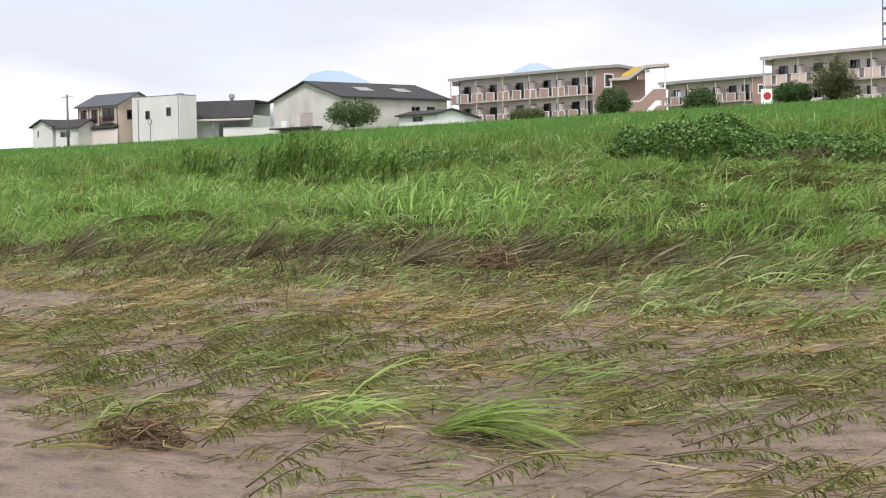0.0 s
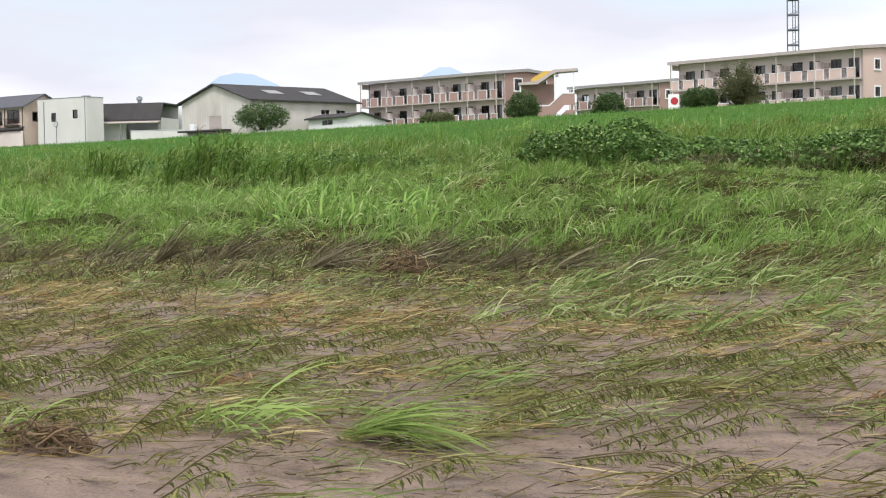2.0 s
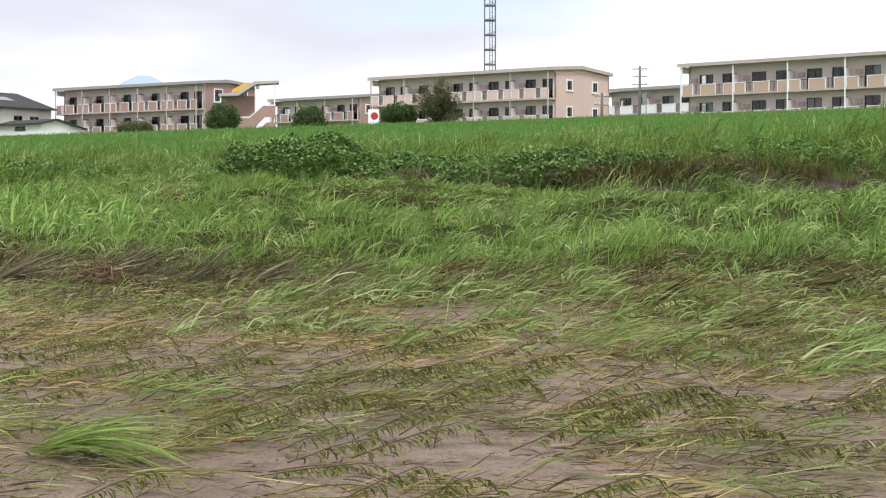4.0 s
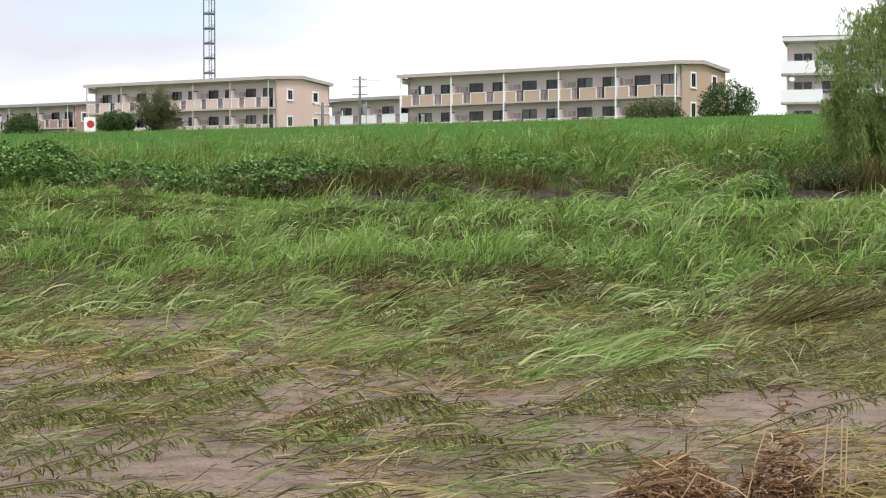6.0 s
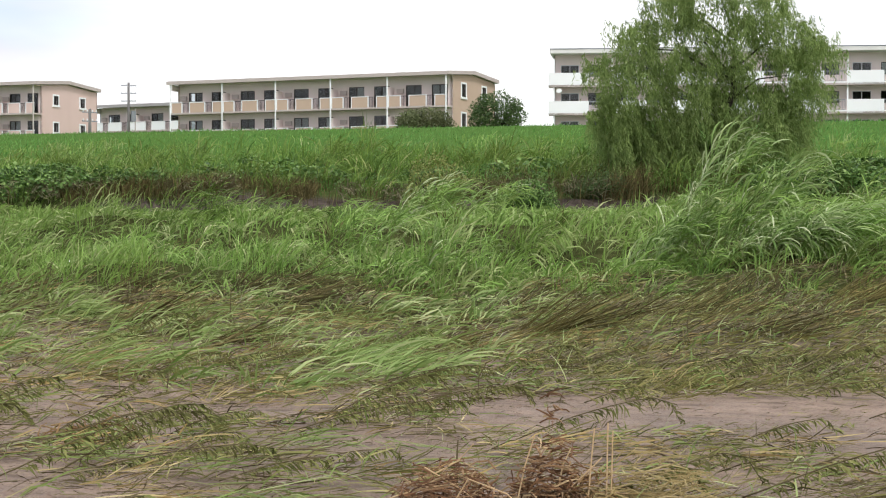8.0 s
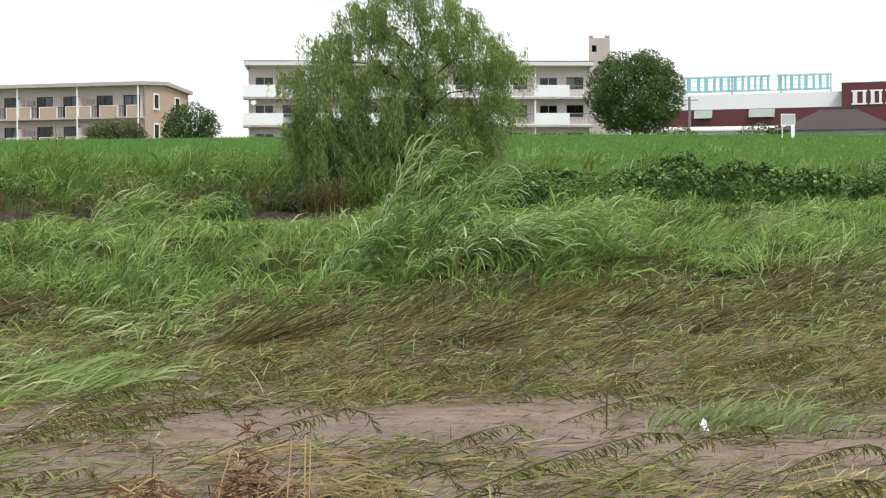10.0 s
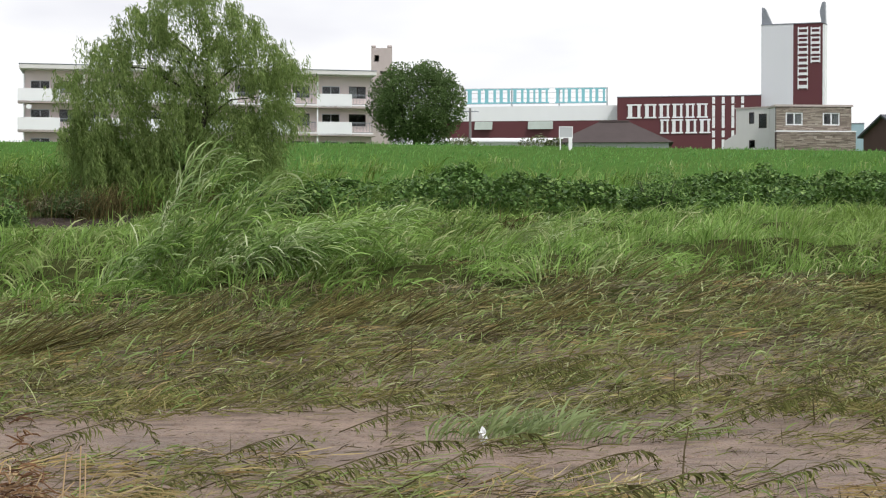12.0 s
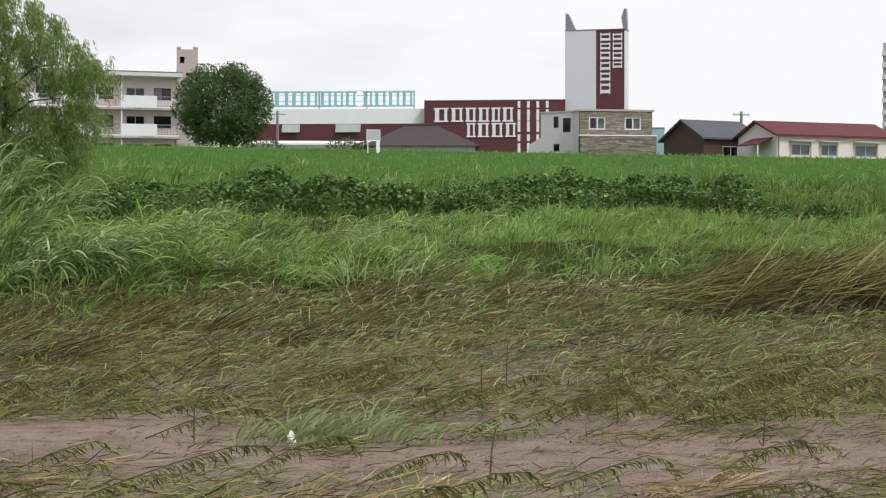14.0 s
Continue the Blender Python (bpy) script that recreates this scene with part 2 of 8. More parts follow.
WEEDLEAF = leafy("wilted_weed_leaves", [(0.0, (0.06, 0.07, 0.022)), (0.5, (0.16, 0.185, 0.052)), (0.9, (0.28, 0.315, 0.1)), (1.0, (0.4, 0.37, 0.15))], (0.13, 0.115, 0.05), 1.5, through_light=0.2, spec=0.1, rough=0.7)
ROOTS = leafy("brown_roots", [(0.0, (0.05, 0.032, 0.02)), (0.5, (0.14, 0.088, 0.05)), (0.9, (0.33, 0.24, 0.135)), (1.0, (0.48, 0.38, 0.22))], (0.11, 0.07, 0.04), 3.0, through_light=0.0, rough=0.7)
REDROOTS = leafy("red_brown_roots", [(0.0, (0.075, 0.038, 0.02)), (0.5, (0.22, 0.112, 0.055)), (0.9, (0.36, 0.24, 0.13)), (1.0, (0.5, 0.38, 0.22))], (0.13, 0.07, 0.04), 3.0, through_light=0.0, rough=0.7)
BARK = surface("willow_bark", (0.05, 0.042, 0.034), 0.9, 0.5, 4.0, grain=30, bump=0.6)

CREAM = surface("cream_render", (0.76, 0.665, 0.65), 0.8, 0.35, 0.5, (0.8, 0.78, 0.76))
POSTPAINT = surface("taupe_post_paint", (0.50, 0.45, 0.42), 0.6, 0.2, 1.0, (0.8, 0.8, 0.8))
OLDBOARD = surface("weathered_pink_board", (0.60, 0.48, 0.42), 0.8, 0.4, 0.8, (0.6, 0.58, 0.56))
PINKWALL = surface("salmon_tile_wall", (0.68, 0.51, 0.47), 0.7, 0.25, 0.7, (0.85, 0.82, 0.8))
ROSEWALL = surface("dusty_rose_tile_wall", (0.40, 0.265, 0.235), 0.7, 0.25, 0.7, (0.85, 0.82, 0.8))
OCHREWALL = surface("ochre_tile_wall", (0.52, 0.385, 0.3), 0.7, 0.25, 0.7, (0.85, 0.82, 0.8))
WHITEWALL = surface("weathered_white_render", (0.69, 0.675, 0.665), 0.75, 0.35, 0.4, (0.75, 0.75, 0.74))
PUREWHITE = surface("white_paint", (0.85, 0.86, 0.88), 0.5, 0.15, 0.6, (0.85, 0.85, 0.85))
GREYWALL = surface("grey_render", (0.50, 0.51, 0.54), 0.75, 0.25, 0.5, (0.8, 0.8, 0.8))
WAREWALL = surface("beige_corrugated_sheet", (0.64, 0.61, 0.58), 0.6, 0.55, 0.5, (0.66, 0.63, 0.58))
ROOFLIGHT = surface("grey_roof_light", (0.34, 0.34, 0.34), 0.7, 0.3, 1.0, (0.75, 0.74, 0.72), spec=0.15)
FASCIA = surface("grey_beige_fascia", (0.5, 0.435, 0.415), 0.7, 0.3, 1.0, (0.75, 0.74, 0.72), spec=0.2)
DARKROOF = surface("charcoal_roof_sheet", (0.058, 0.056, 0.058), 0.75, 0.5, 0.6, (1.5, 1.4, 1.3), grain=8, bump=0.3, spec=0.15)
GREYTILE = surface("grey_roof_tile", (0.115, 0.12, 0.135), 0.75, 0.35, 0.9, (0.7, 0.7, 0.7), grain=10, bump=0.4, spec=0.15)
REDROOF = surface("dull_red_roof_sheet", (0.15, 0.045, 0.055), 0.7, 0.3, 0.6, (0.75, 0.75, 0.75), spec=0.15)
BROWNTILE = surface("brown_roof_tile", (0.085, 0.068, 0.066), 0.75, 0.35, 0.8, (0.7, 0.7, 0.7), grain=10, bump=0.4, spec=0.15)
BROWNWALL = surface("brown_board_wall", (0.095, 0.055, 0.045), 0.7, 0.3, 0.9, (0.7, 0.7, 0.7))
MAROON = surface("maroon_panel", (0.125, 0.04, 0.046), 0.5, 0.2, 0.4, (0.85, 0.85, 0.85))
BLUEPALE = surface("pale_blue_sheet", (0.36, 0.50, 0.56), 0.55, 0.2, 0.5, (0.85, 0.85, 0.85))
CYAN = surface("cyan_sign_paint", (0.26, 0.58, 0.65), 0.5, 0.1, 1.0)
STEEL = surface("galvanised_steel", (0.30, 0.32, 0.35), 0.45, 0.3, 2.0, (0.7, 0.7, 0.7), metal=0.6)
MASTSTEEL = surface("dull_blue_grey_steel", (0.15, 0.165, 0.2), 0.6, 0.3, 2.0, (0.7, 0.7, 0.7), metal=0.3)
GREYROOF = surface("grey_roof_edge", (0.36, 0.345, 0.35), 0.7, 0.3, 1.0, (0.75, 0.74, 0.72), spec=0.2)
PINKWHITE = surface("pinkish_white_render", (0.8, 0.735, 0.71), 0.8, 0.3, 0.5, (0.82, 0.8, 0.78))
RAIL = surface("bronze_rail", (0.055, 0.045, 0.04), 0.4, 0.1, 2.0, metal=0.3)
AWNING = surface("grey_green_awning", (0.40, 0.45, 0.41), 0.7, 0.3, 1.0)
ALUM = surface("pale_aluminium", (0.62, 0.63, 0.64), 0.4, 0.1, 2.0, metal=0.4)
TIMBER = surface("dark_timber", (0.09, 0.06, 0.042), 0.7, 0.3, 2.0)
CONCRETE = surface("pole_concrete", (0.16, 0.155, 0.15), 0.8, 0.3, 1.5)
YELLOW = surface("yellow_stair_panel", (0.62, 0.42, 0.09), 0.5, 0.2, 1.0)
SIGNRED = surface("red_board_paint", (0.45, 0.04, 0.05), 0.5, 0.1, 2.0)
CURTAIN = surface("pale_curtain", (0.62, 0.6, 0.56), 0.9, 0.2, 3.0)
PLASTIC = surface("white_plastic", (0.78, 0.79, 0.8), 0.35, 0.1, 20.0, spec=0.5)
# Dimness of the rooms behind the windows is put into this dark grey.
ROOM = surface("painted_dim_room_wall", (0.16, 0.15, 0.14), 0.9, 0.2, 1.0)
STONE, n, l, b = tree_of("split_stone_facing")
gi = n.new("ShaderNodeNewGeometry")
r = ramp_node(n, [(0.0, (0.17, 0.14, 0.115)), (0.4, (0.25, 0.205, 0.17)), (0.75, (0.33, 0.28, 0.235)), (1.0, (0.45, 0.4, 0.34))])
l.new(gi.outputs["Random Per Island"], r.inputs[0])
l.new(r.outputs[0], b.inputs["Base Color"])
b.inputs["Roughness"].default_value = 0.85
nn = noise_node(n, l, 9.0, 4.0)
bump_on(n, l, b, nn.outputs[0], 0.4, 0.03)
GLASS, n, l, b = tree_of("window_glass")
b.inputs["Base Color"].default_value = (0.55, 0.6, 0.62, 1)
b.inputs["Roughness"].default_value, b.inputs["Transmission Weight"].default_value = 0.03, 1.0
b.inputs["IOR"].default_value = 1.45


# ---- building blocks ----
def part(name, bm, material, parent, label="", smooth=False):
    me = bpy.data.meshes.new(name)
    bm.normal_update()
    bm.to_mesh(me)
    bm.free()
    me.materials.append(material)
    if smooth:
        me.polygons.foreach_set("use_smooth", [True] * len(me.polygons))
    ob = new(name, me)
    ob.parent = parent
    if label:
        tagged(ob, label)
    return ob


def thing(name, m, label, category, group="", kind=""):
    ob = new(name)
    ob.matrix_world = m
    ob.empty_display_size = 0.3
    return tagged(ob, label, category, group, kind)


def add_box(bm, x0, x1, y0, y1, z0, z1):
    vs = [bm.verts.new((x, y, z)) for z in (z0, z1) for y in (y0, y1) for x in (x0, x1)]
    for f in ((0, 2, 3, 1), (4, 5, 7, 6), (0, 1, 5, 4), (2, 6, 7, 3), (0, 4, 6, 2), (1, 3, 7, 5)):
        bm.faces.new([vs[i] for i in f])


def boxes(*dims, bevel=0.0):
    bm = bmesh.new()
    for d in dims:
        add_box(bm, *d)
    if bevel:
        bmesh.ops.bevel(bm, geom=bm.edges[:], offset=bevel, segments=1, affect="EDGES")
    return bm


def prism(outline, axis, a, c):
    """A closed outline in (u, z), swept along x (axis 'x') or y (axis 'y') from a to c."""
    bm = bmesh.new()
    rings = []
    for s in (a, c):
        rings.append([bm.verts.new((s, u, z) if axis == "x" else (u, s, z)) for u, z in outline])
    k = len(outline)
    for i in range(k):
        bm.faces.new((rings[0][i], rings[0][(i + 1) % k], rings[1][(i + 1) % k], rings[1][i]))
    bm.faces.new(rings[0][::-1])
    bm.faces.new(rings[1])
    bmesh.ops.recalc_face_normals(bm, faces=bm.faces[:])
    return bm


def wall_mesh(length, z0, z1, thick, holes, place):
    """A wall of that length with openings (u0, u1, z0, z1) that go right through it; place maps (u, depth, z)."""
    us = sorted({0.0, length, *[h[0] for h in holes], *[h[1] for h in holes]})
    zs = sorted({z0, z1, *[h[2] for h in holes], *[h[3] for h in holes]})
    bm = bmesh.new()
    grid = {}

    def v(i, j, d):
        key = (i, j, d)
        if key not in grid:
            grid[key] = bm.verts.new(place(us[i], d * thick, zs[j]))
        return grid[key]

    solid = {}
    for i in range(len(us) - 1):
        for j in range(len(zs) - 1):
            cu, cz = (us[i] + us[i + 1]) / 2, (zs[j] + zs[j + 1]) / 2
            solid[i, j] = not any(h[0] < cu < h[1] and h[2] < cz < h[3] for h in holes)
    for (i, j), s in solid.items():
        if not s:
            continue
        bm.faces.new((v(i, j, 0), v(i + 1, j, 0), v(i + 1, j + 1, 0), v(i, j + 1, 0)))
        bm.faces.new((v(i, j, 1), v(i, j + 1, 1), v(i + 1, j + 1, 1), v(i + 1, j, 1)))
        for di, dj, a, c in ((-1, 0, (i, j), (i, j + 1)), (1, 0, (i + 1, j + 1), (i + 1, j)), (0, -1, (i + 1, j), (i, j)), (0, 1, (i, j + 1), (i + 1, j + 1))):
            if not solid.get((i + di, j + dj), False):
                bm.faces.new((v(*a, 0), v(*a, 1), v(*c, 1), v(*c, 0)))
    bmesh.ops.recalc_face_normals(bm, faces=bm.faces[:])
    return bm


def map_front(y):
    return lambda u, d, z: (u, y + d, z)


def map_side(x, sign):
    return lambda u, d, z: (x + sign * d, u, z)


def window(parent, place, u, z, w, h, frame_mat, lights=2, bar=0.07, label="", curtain=False):
    """A sliding window: a frame with a sill, and its panes as pieces below it."""
    def bx(bm, u0, u1, d0, d1, za, zb):
        vs = [bm.verts.new(place(a, d, c)) for c in (za, zb) for d in (d0, d1) for a in (u0, u1)]
        for f in ((0, 2, 3, 1), (4, 5, 7, 6), (0, 1, 5, 4), (2, 6, 7, 3), (0, 4, 6, 2), (1, 3, 7, 5)):
            bm.faces.new([vs[i] for i in f])
    bm = bmesh.new()
    bx(bm, u, u + w, -0.03, 0.09, z, z + bar)
    bx(bm, u, u + w, -0.03, 0.09, z + h - bar, z + h)
    for k in range(lights + 1):
        c = u + (w - bar) * k / lights
        bx(bm, c, c + bar, -0.025, 0.085, z + bar, z + h - bar)
    bmesh.ops.recalc_face_normals(bm, faces=bm.faces[:])
    win = part("window", bm, frame_mat, parent, label)
    for k in range(lights):
        bm = bmesh.new()
        c = u + (w - bar) * k / lights + bar
        bx(bm, c, u + (w - bar) * (k + 1) / lights, 0.03, 0.045, z + bar, z + h - bar)
        bmesh.ops.recalc_face_normals(bm, faces=bm.faces[:])
        part("pane", bm, GLASS, win)
    if curtain:
        bm = bmesh.new()
        c = u + w * curtain[0]
        bx(bm, c, u + w * curtain[1], 0.14, 0.17, z + 0.05, z + h)
        bmesh.ops.recalc_face_normals(bm, faces=bm.faces[:])
        part("curtain", bm, CURTAIN, win, "drawn pale curtain")
    return win


def balusters(rail, xs, y0, z0, w, d, h, material):
    """Upright bars under a rail, alike and each a piece of its own."""
    bm = boxes((0, w, 0, d, 0, h))
    me = bpy.data.meshes.new("baluster")
    bm.to_mesh(me)
    bm.free()
    me.materials.append(material)
    for x0 in xs:
        ob = new("baluster", me)
        ob.location = (x0, y0, z0)
        ob.parent = rail


def at(az, r, z=9.0):
    return Vector((r * math.sin(radians(az)), r * math.cos(radians(az)), z))


def facing(a, c):
    """A frame whose x runs from a to c and whose y points away from the camera's side."""
    u = (c - a).normalized()
    return Matrix.Translation(a) @ Matrix.Rotation(math.atan2(u.y, u.x), 4, "Z")


def tube(bm, pts, radii, sides=6):
    rings = []
    for i, p in enumerate(pts):
        d = (pts[min(i + 1, len(pts) - 1)] - pts[max(i - 1, 0)]).normalized()
        a = d.orthogonal().normalized()
        b2 = d.cross(a)
        rings.append([bm.verts.new(p + (a * math.cos(t) + b2 * math.sin(t)) * radii[i]) for t in [2 * math.pi * k / sides for k in range(sides)]])
    for r0, r1 in zip(rings, rings[1:]):
        for k in range(sides):
            bm.faces.new((r0[k], r0[(k + 1) % sides], r1[(k + 1) % sides], r1[k]))
    bm.faces.new(rings[0][::-1])
    bm.faces.new(rings[-1])


# ---- ground ----
PROFILE_Y = [-400, -20, 15, 18, 22, 28, 36, 45, 52, 56.8, 57.5, 60, 66, 75, 85, 100, 112, 150, 5000]
PROFILE_Z = [0, 0, 0, 0.08, 0.22, 0.45, 0.85, 1.25, 1.55, 1.7, 2.12, 2.4, 3.2, 4.55, 5.75, 7.22, 7.5, 9.0, 9.0]


def hash2(i, j, seed):
    h = np.sin(i * 127.1 + j * 311.7 + seed * 74.7) * 43758.5453
    return h - np.floor(h)


def vnoise(x, y, scale, seed=0):
    """Smooth value noise from 0 to 1, for arrays."""
    x, y = np.asarray(x, float) / scale, np.asarray(y, float) / scale
    i, j = np.floor(x), np.floor(y)
    fx, fy = x - i, y - j
    fx, fy = fx * fx * (3 - 2 * fx), fy * fy * (3 - 2 * fy)
    a = hash2(i, j, seed) * (1 - fx) + hash2(i + 1, j, seed) * fx
    c = hash2(i, j + 1, seed) * (1 - fx) + hash2(i + 1, j + 1, seed) * fx
    return a * (1 - fy) + c * fy


def bearing(x, y):
    return np.degrees(np.arctan2(x, y))


def growth_edge(x, y):
    """Where the standing grass begins behind the flattened strip."""
    return np.interp(bearing(x, y), [-60, -36, -18, 0, 15, 30], [20.5, 23.0, 25.0, 26.5, 29.0, 31.5]) + (vnoise(x, y, 3.0, 11) - 0.5) * 4.0


def lumps(x, y, cell=1.5, seed=101):
    """Rounded hummocks, one to a cell: height from 0 to 1, the way out from the hummock's middle, and a number of its own."""
    u, v = np.asarray(x, float) / cell, np.asarray(y, float) / cell * 0.8
    i, j = np.floor(u), np.floor(v)
    best, ox, oy, key = np.zeros(u.shape), np.zeros(u.shape), np.zeros(u.shape), np.zeros(u.shape)
    for di in (-1, 0, 1):
        for dj in (-1, 0, 1):
            a, c = i + di, j + dj
            du, dv = u - a - 0.2 - 0.6 * hash2(a, c, seed), v - c - 0.2 - 0.6 * hash2(a, c, seed + 1)
            r = 0.55 + 0.45 * hash2(a, c, seed + 2)
            h = (0.3 + 0.7 * hash2(a, c, seed + 3)) * np.sqrt(np.clip(1 - (du * du + dv * dv) / (r * r), 0, 1))
            top = h > best
            best, ox, oy, key = np.where(top, h, best), np.where(top, du / r, ox), np.where(top, dv / r, oy), np.where(top, hash2(a, c, seed + 4), key)
    return best, ox, oy, key


def low_ground(x, y):
    """1 on the low stretch before the bare silt at the foot of the reed bed."""
    return np.clip((y - 36) / 6, 0, 1) * np.clip((-3.0 - x) / 2, 0, 1) * np.clip((x + 30) / 4, 0, 1)


def hummocks(x, y):
    """How far hummocks of the bank raise the ground."""
    return 0.62 * np.clip((y - growth_edge(x, y)) / 3.0, 0, 1) * np.clip((57.0 - y) / 2.5, 0, 1) * (1 - 0.9 * low_ground(x, y))


def ground_z(x, y):
    x, y = np.asarray(x, float), np.asarray(y, float)
    z = np.interp(y, PROFILE_Y, PROFILE_Z)
    rise = np.clip((y - 60) / 40, 0, 1) * np.clip((150 - y) / 40, 0, 1)
    z = z - 0.006 * np.abs(x) * rise
    rough = np.clip((y - 15) / 12, 0, 1) * np.clip((75 - y) / 20, 0, 1)
    z = z + rough * ((vnoise(x, y, 5.0, 3) - 0.5) * 0.7 + (vnoise(x, y, 1.9, 4) - 0.5) * 0.24)
    z = z + np.clip((20 - y) / 4, 0, 1) * ((vnoise(x, y, 1.6, 5) - 0.5) * 0.07 + (vnoise(x, y, 0.55, 6) - 0.5) * 0.05)
    return z + hummocks(x, y) * lumps(x, y)[0]


def numpy_mesh(name, verts, loops, starts, material, label="", category="", kind="stuff", parent=None):
    me = bpy.data.meshes.new(name)
    me.vertices.add(len(verts))
    me.vertices.foreach_set("co", np.ascontiguousarray(verts, np.float32).ravel())
    me.loops.add(len(loops))
    me.loops.foreach_set("vertex_index", np.ascontiguousarray(loops, np.int32))
    me.polygons.add(len(starts))
    me.polygons.foreach_set("loop_start", np.ascontiguousarray(starts, np.int32))
    me.update(calc_edges=True)
    me.materials.append(material)
    ob = new(name, me)
    if parent:
        ob.parent = parent
    return tagged(ob, label, category, kind=kind)


def ticks(*spans):
    out = []
    for a, c, step in spans:
        out += list(np.arange(a, c, step))
    return np.array(out + [spans[-1][1]])


gx = ticks((-4000, -800, 400), (-800, -200, 40), (-200, -100, 4), (-100, -60, 1.2), (-60, -24, 0.5), (-24, -13, 0.4), (-13, 8, 0.24), (8, 32, 0.4), (32, 140, 4), (140, 800, 60), (800, 4000, 400))
gy = ticks((-600, -40, 80), (-40, 4, 4), (4, 16, 0.2), (16, 20, 0.3), (20, 56, 0.5), (56, 58, 0.25), (58, 60, 0.7), (60, 116, 2.0), (116, 160, 4), (160, 600, 40), (600, 4400, 400))
mx, my = np.meshgrid(gx, gy)
gv = np.stack([mx.ravel(), my.ravel(), ground_z(mx, my).ravel()], -1)
nc, nr = len(gx), len(gy)
ii, jj = np.meshgrid(np.arange(nc - 1), np.arange(nr - 1))
q0 = (jj * nc + ii).ravel()
gl = np.stack([q0, q0 + 1, q0 + nc + 1, q0 + nc], -1).ravel()
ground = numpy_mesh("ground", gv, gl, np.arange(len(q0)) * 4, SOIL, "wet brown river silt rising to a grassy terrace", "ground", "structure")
ground.data.polygons.foreach_set("use_smooth", [True] * len(ground.data.polygons))


# ---- grass ----
RNG = np.random.default_rng(7)


def blades(name, x, y, length, width, az, lean, bend, material, label="", category="", segs=3, roll=0.6, lift=0.0, parent=None, z=None):
    """Bent tapering blades rooted at (x, y): az the way they lean (radians from +y to +x), lean and bend in radians from upright."""
    n = len(x)
    if n == 0:
        return None
    arr = lambda v: np.broadcast_to(np.asarray(v, float), (n,))
    length, width, az, lean, bend = map(arr, (length, width, az, lean, bend))
    p = np.stack([x, y, (ground_z(x, y) if z is None else z) + lift], -1)
    fwd = np.stack([np.sin(az), np.cos(az), np.zeros(n)], -1)
    turn = az + RNG.normal(0, roll, n)
    side = np.stack([np.cos(turn), -np.sin(turn), np.zeros(n)], -1)
    tip = RNG.uniform(-1, 1, n) * min(1.3, roll * 1.6)
    side = side * np.cos(tip)[:, None] + np.array([0, 0, 1.0]) * np.sin(tip)[:, None]
    vs = np.zeros((n, 2 * segs + 1, 3))
    for k in range(segs + 1):
        taper = (0.55, 1.0, 0.85, 0.55, 0.3)[min(k * 4 // segs, 4)] if k < segs else 0
        if k < segs:
            vs[:, 2 * k] = p - side * (width * taper / 2)[:, None]
            vs[:, 2 * k + 1] = p + side * (width * taper / 2)[:, None]
        else:
            vs[:, 2 * segs] = p
        th = lean + bend * (k / max(segs - 1, 1))
        p = p + (fwd * np.sin(th)[:, None] + np.array([0, 0, 1.0]) * np.cos(th)[:, None]) * (length / segs)[:, None]
    low = np.minimum(vs[:, :, 2], 1e9)
    floor_z = ground_z(vs[:, :, 0], vs[:, :, 1]) + 0.012
    vs[:, :, 2] = np.maximum(low, floor_z)
    per = 2 * segs + 1
    base = np.arange(n) * per
    loops, sizes = [], []
    for k in range(segs - 1):
        loops.append(np.stack([base + 2 * k, base + 2 * k + 1, base + 2 * k + 3, base + 2 * k + 2], -1))
    k = segs - 1
    tri = np.stack([base + 2 * k, base + 2 * k + 1, base + 2 * k + 2], -1)
    flat = np.concatenate([np.concatenate(loops, 1), tri], 1) if loops else tri
    pat = np.array([4] * (segs - 1) + [3])
    sizes = np.tile(pat, n)
    starts = np.concatenate([[0], np.cumsum(sizes)[:-1]])
    return numpy_mesh(name, vs.reshape(-1, 3), flat.ravel(), starts, material, label, category, parent=parent)


def scatter(n, y0, y1, az0=-60.5, az1=30.5, power=1.0):
    """Places in the strip y0..y1 between two bearings, evenly over the ground for power 1, denser near for less."""
    u = RNG.uniform(0, 1, n)
    e = power + 1.0
    y = (y0 ** e + u * (y1 ** e - y0 ** e)) ** (1 / e)
    x = RNG.uniform(y * math.tan(radians(az0)), y * math.tan(radians(az1)))
    return x, y


RIGHT = radians(84)


def bare_silt(x, y):
    """1 where the flood left open silt."""
    m = np.zeros(len(x))
    for cx, cy, rx, ry in ((-0.3, 13.2, 2.5, 1.5), (-7.0, 13.6, 0.9, 0.5), (-4.5, 12.9, 1.0, 0.45), (-13.8, 8.6, 1.1, 0.5), (-9.2, 12.2, 1.2, 0.4), (-13.0, 12.2, 1.3, 0.4), (4.5, 11.5, 5.0, 1.25), (-7.6, 5.2, 2.2, 1.0), (-5.2, 6.6, 1.3, 0.6), (-4.9, 8.0, 0.7, 0.4), (-2.6, 10.4, 0.8, 0.4)):
        d = np.hypot((x - cx) / rx, (y - cy) / ry) + (vnoise(x, y, 0.6, 21) - 0.5) * 0.7
        m = np.maximum(m, np.clip((1.15 - d) / 0.3, 0, 1))
    return m


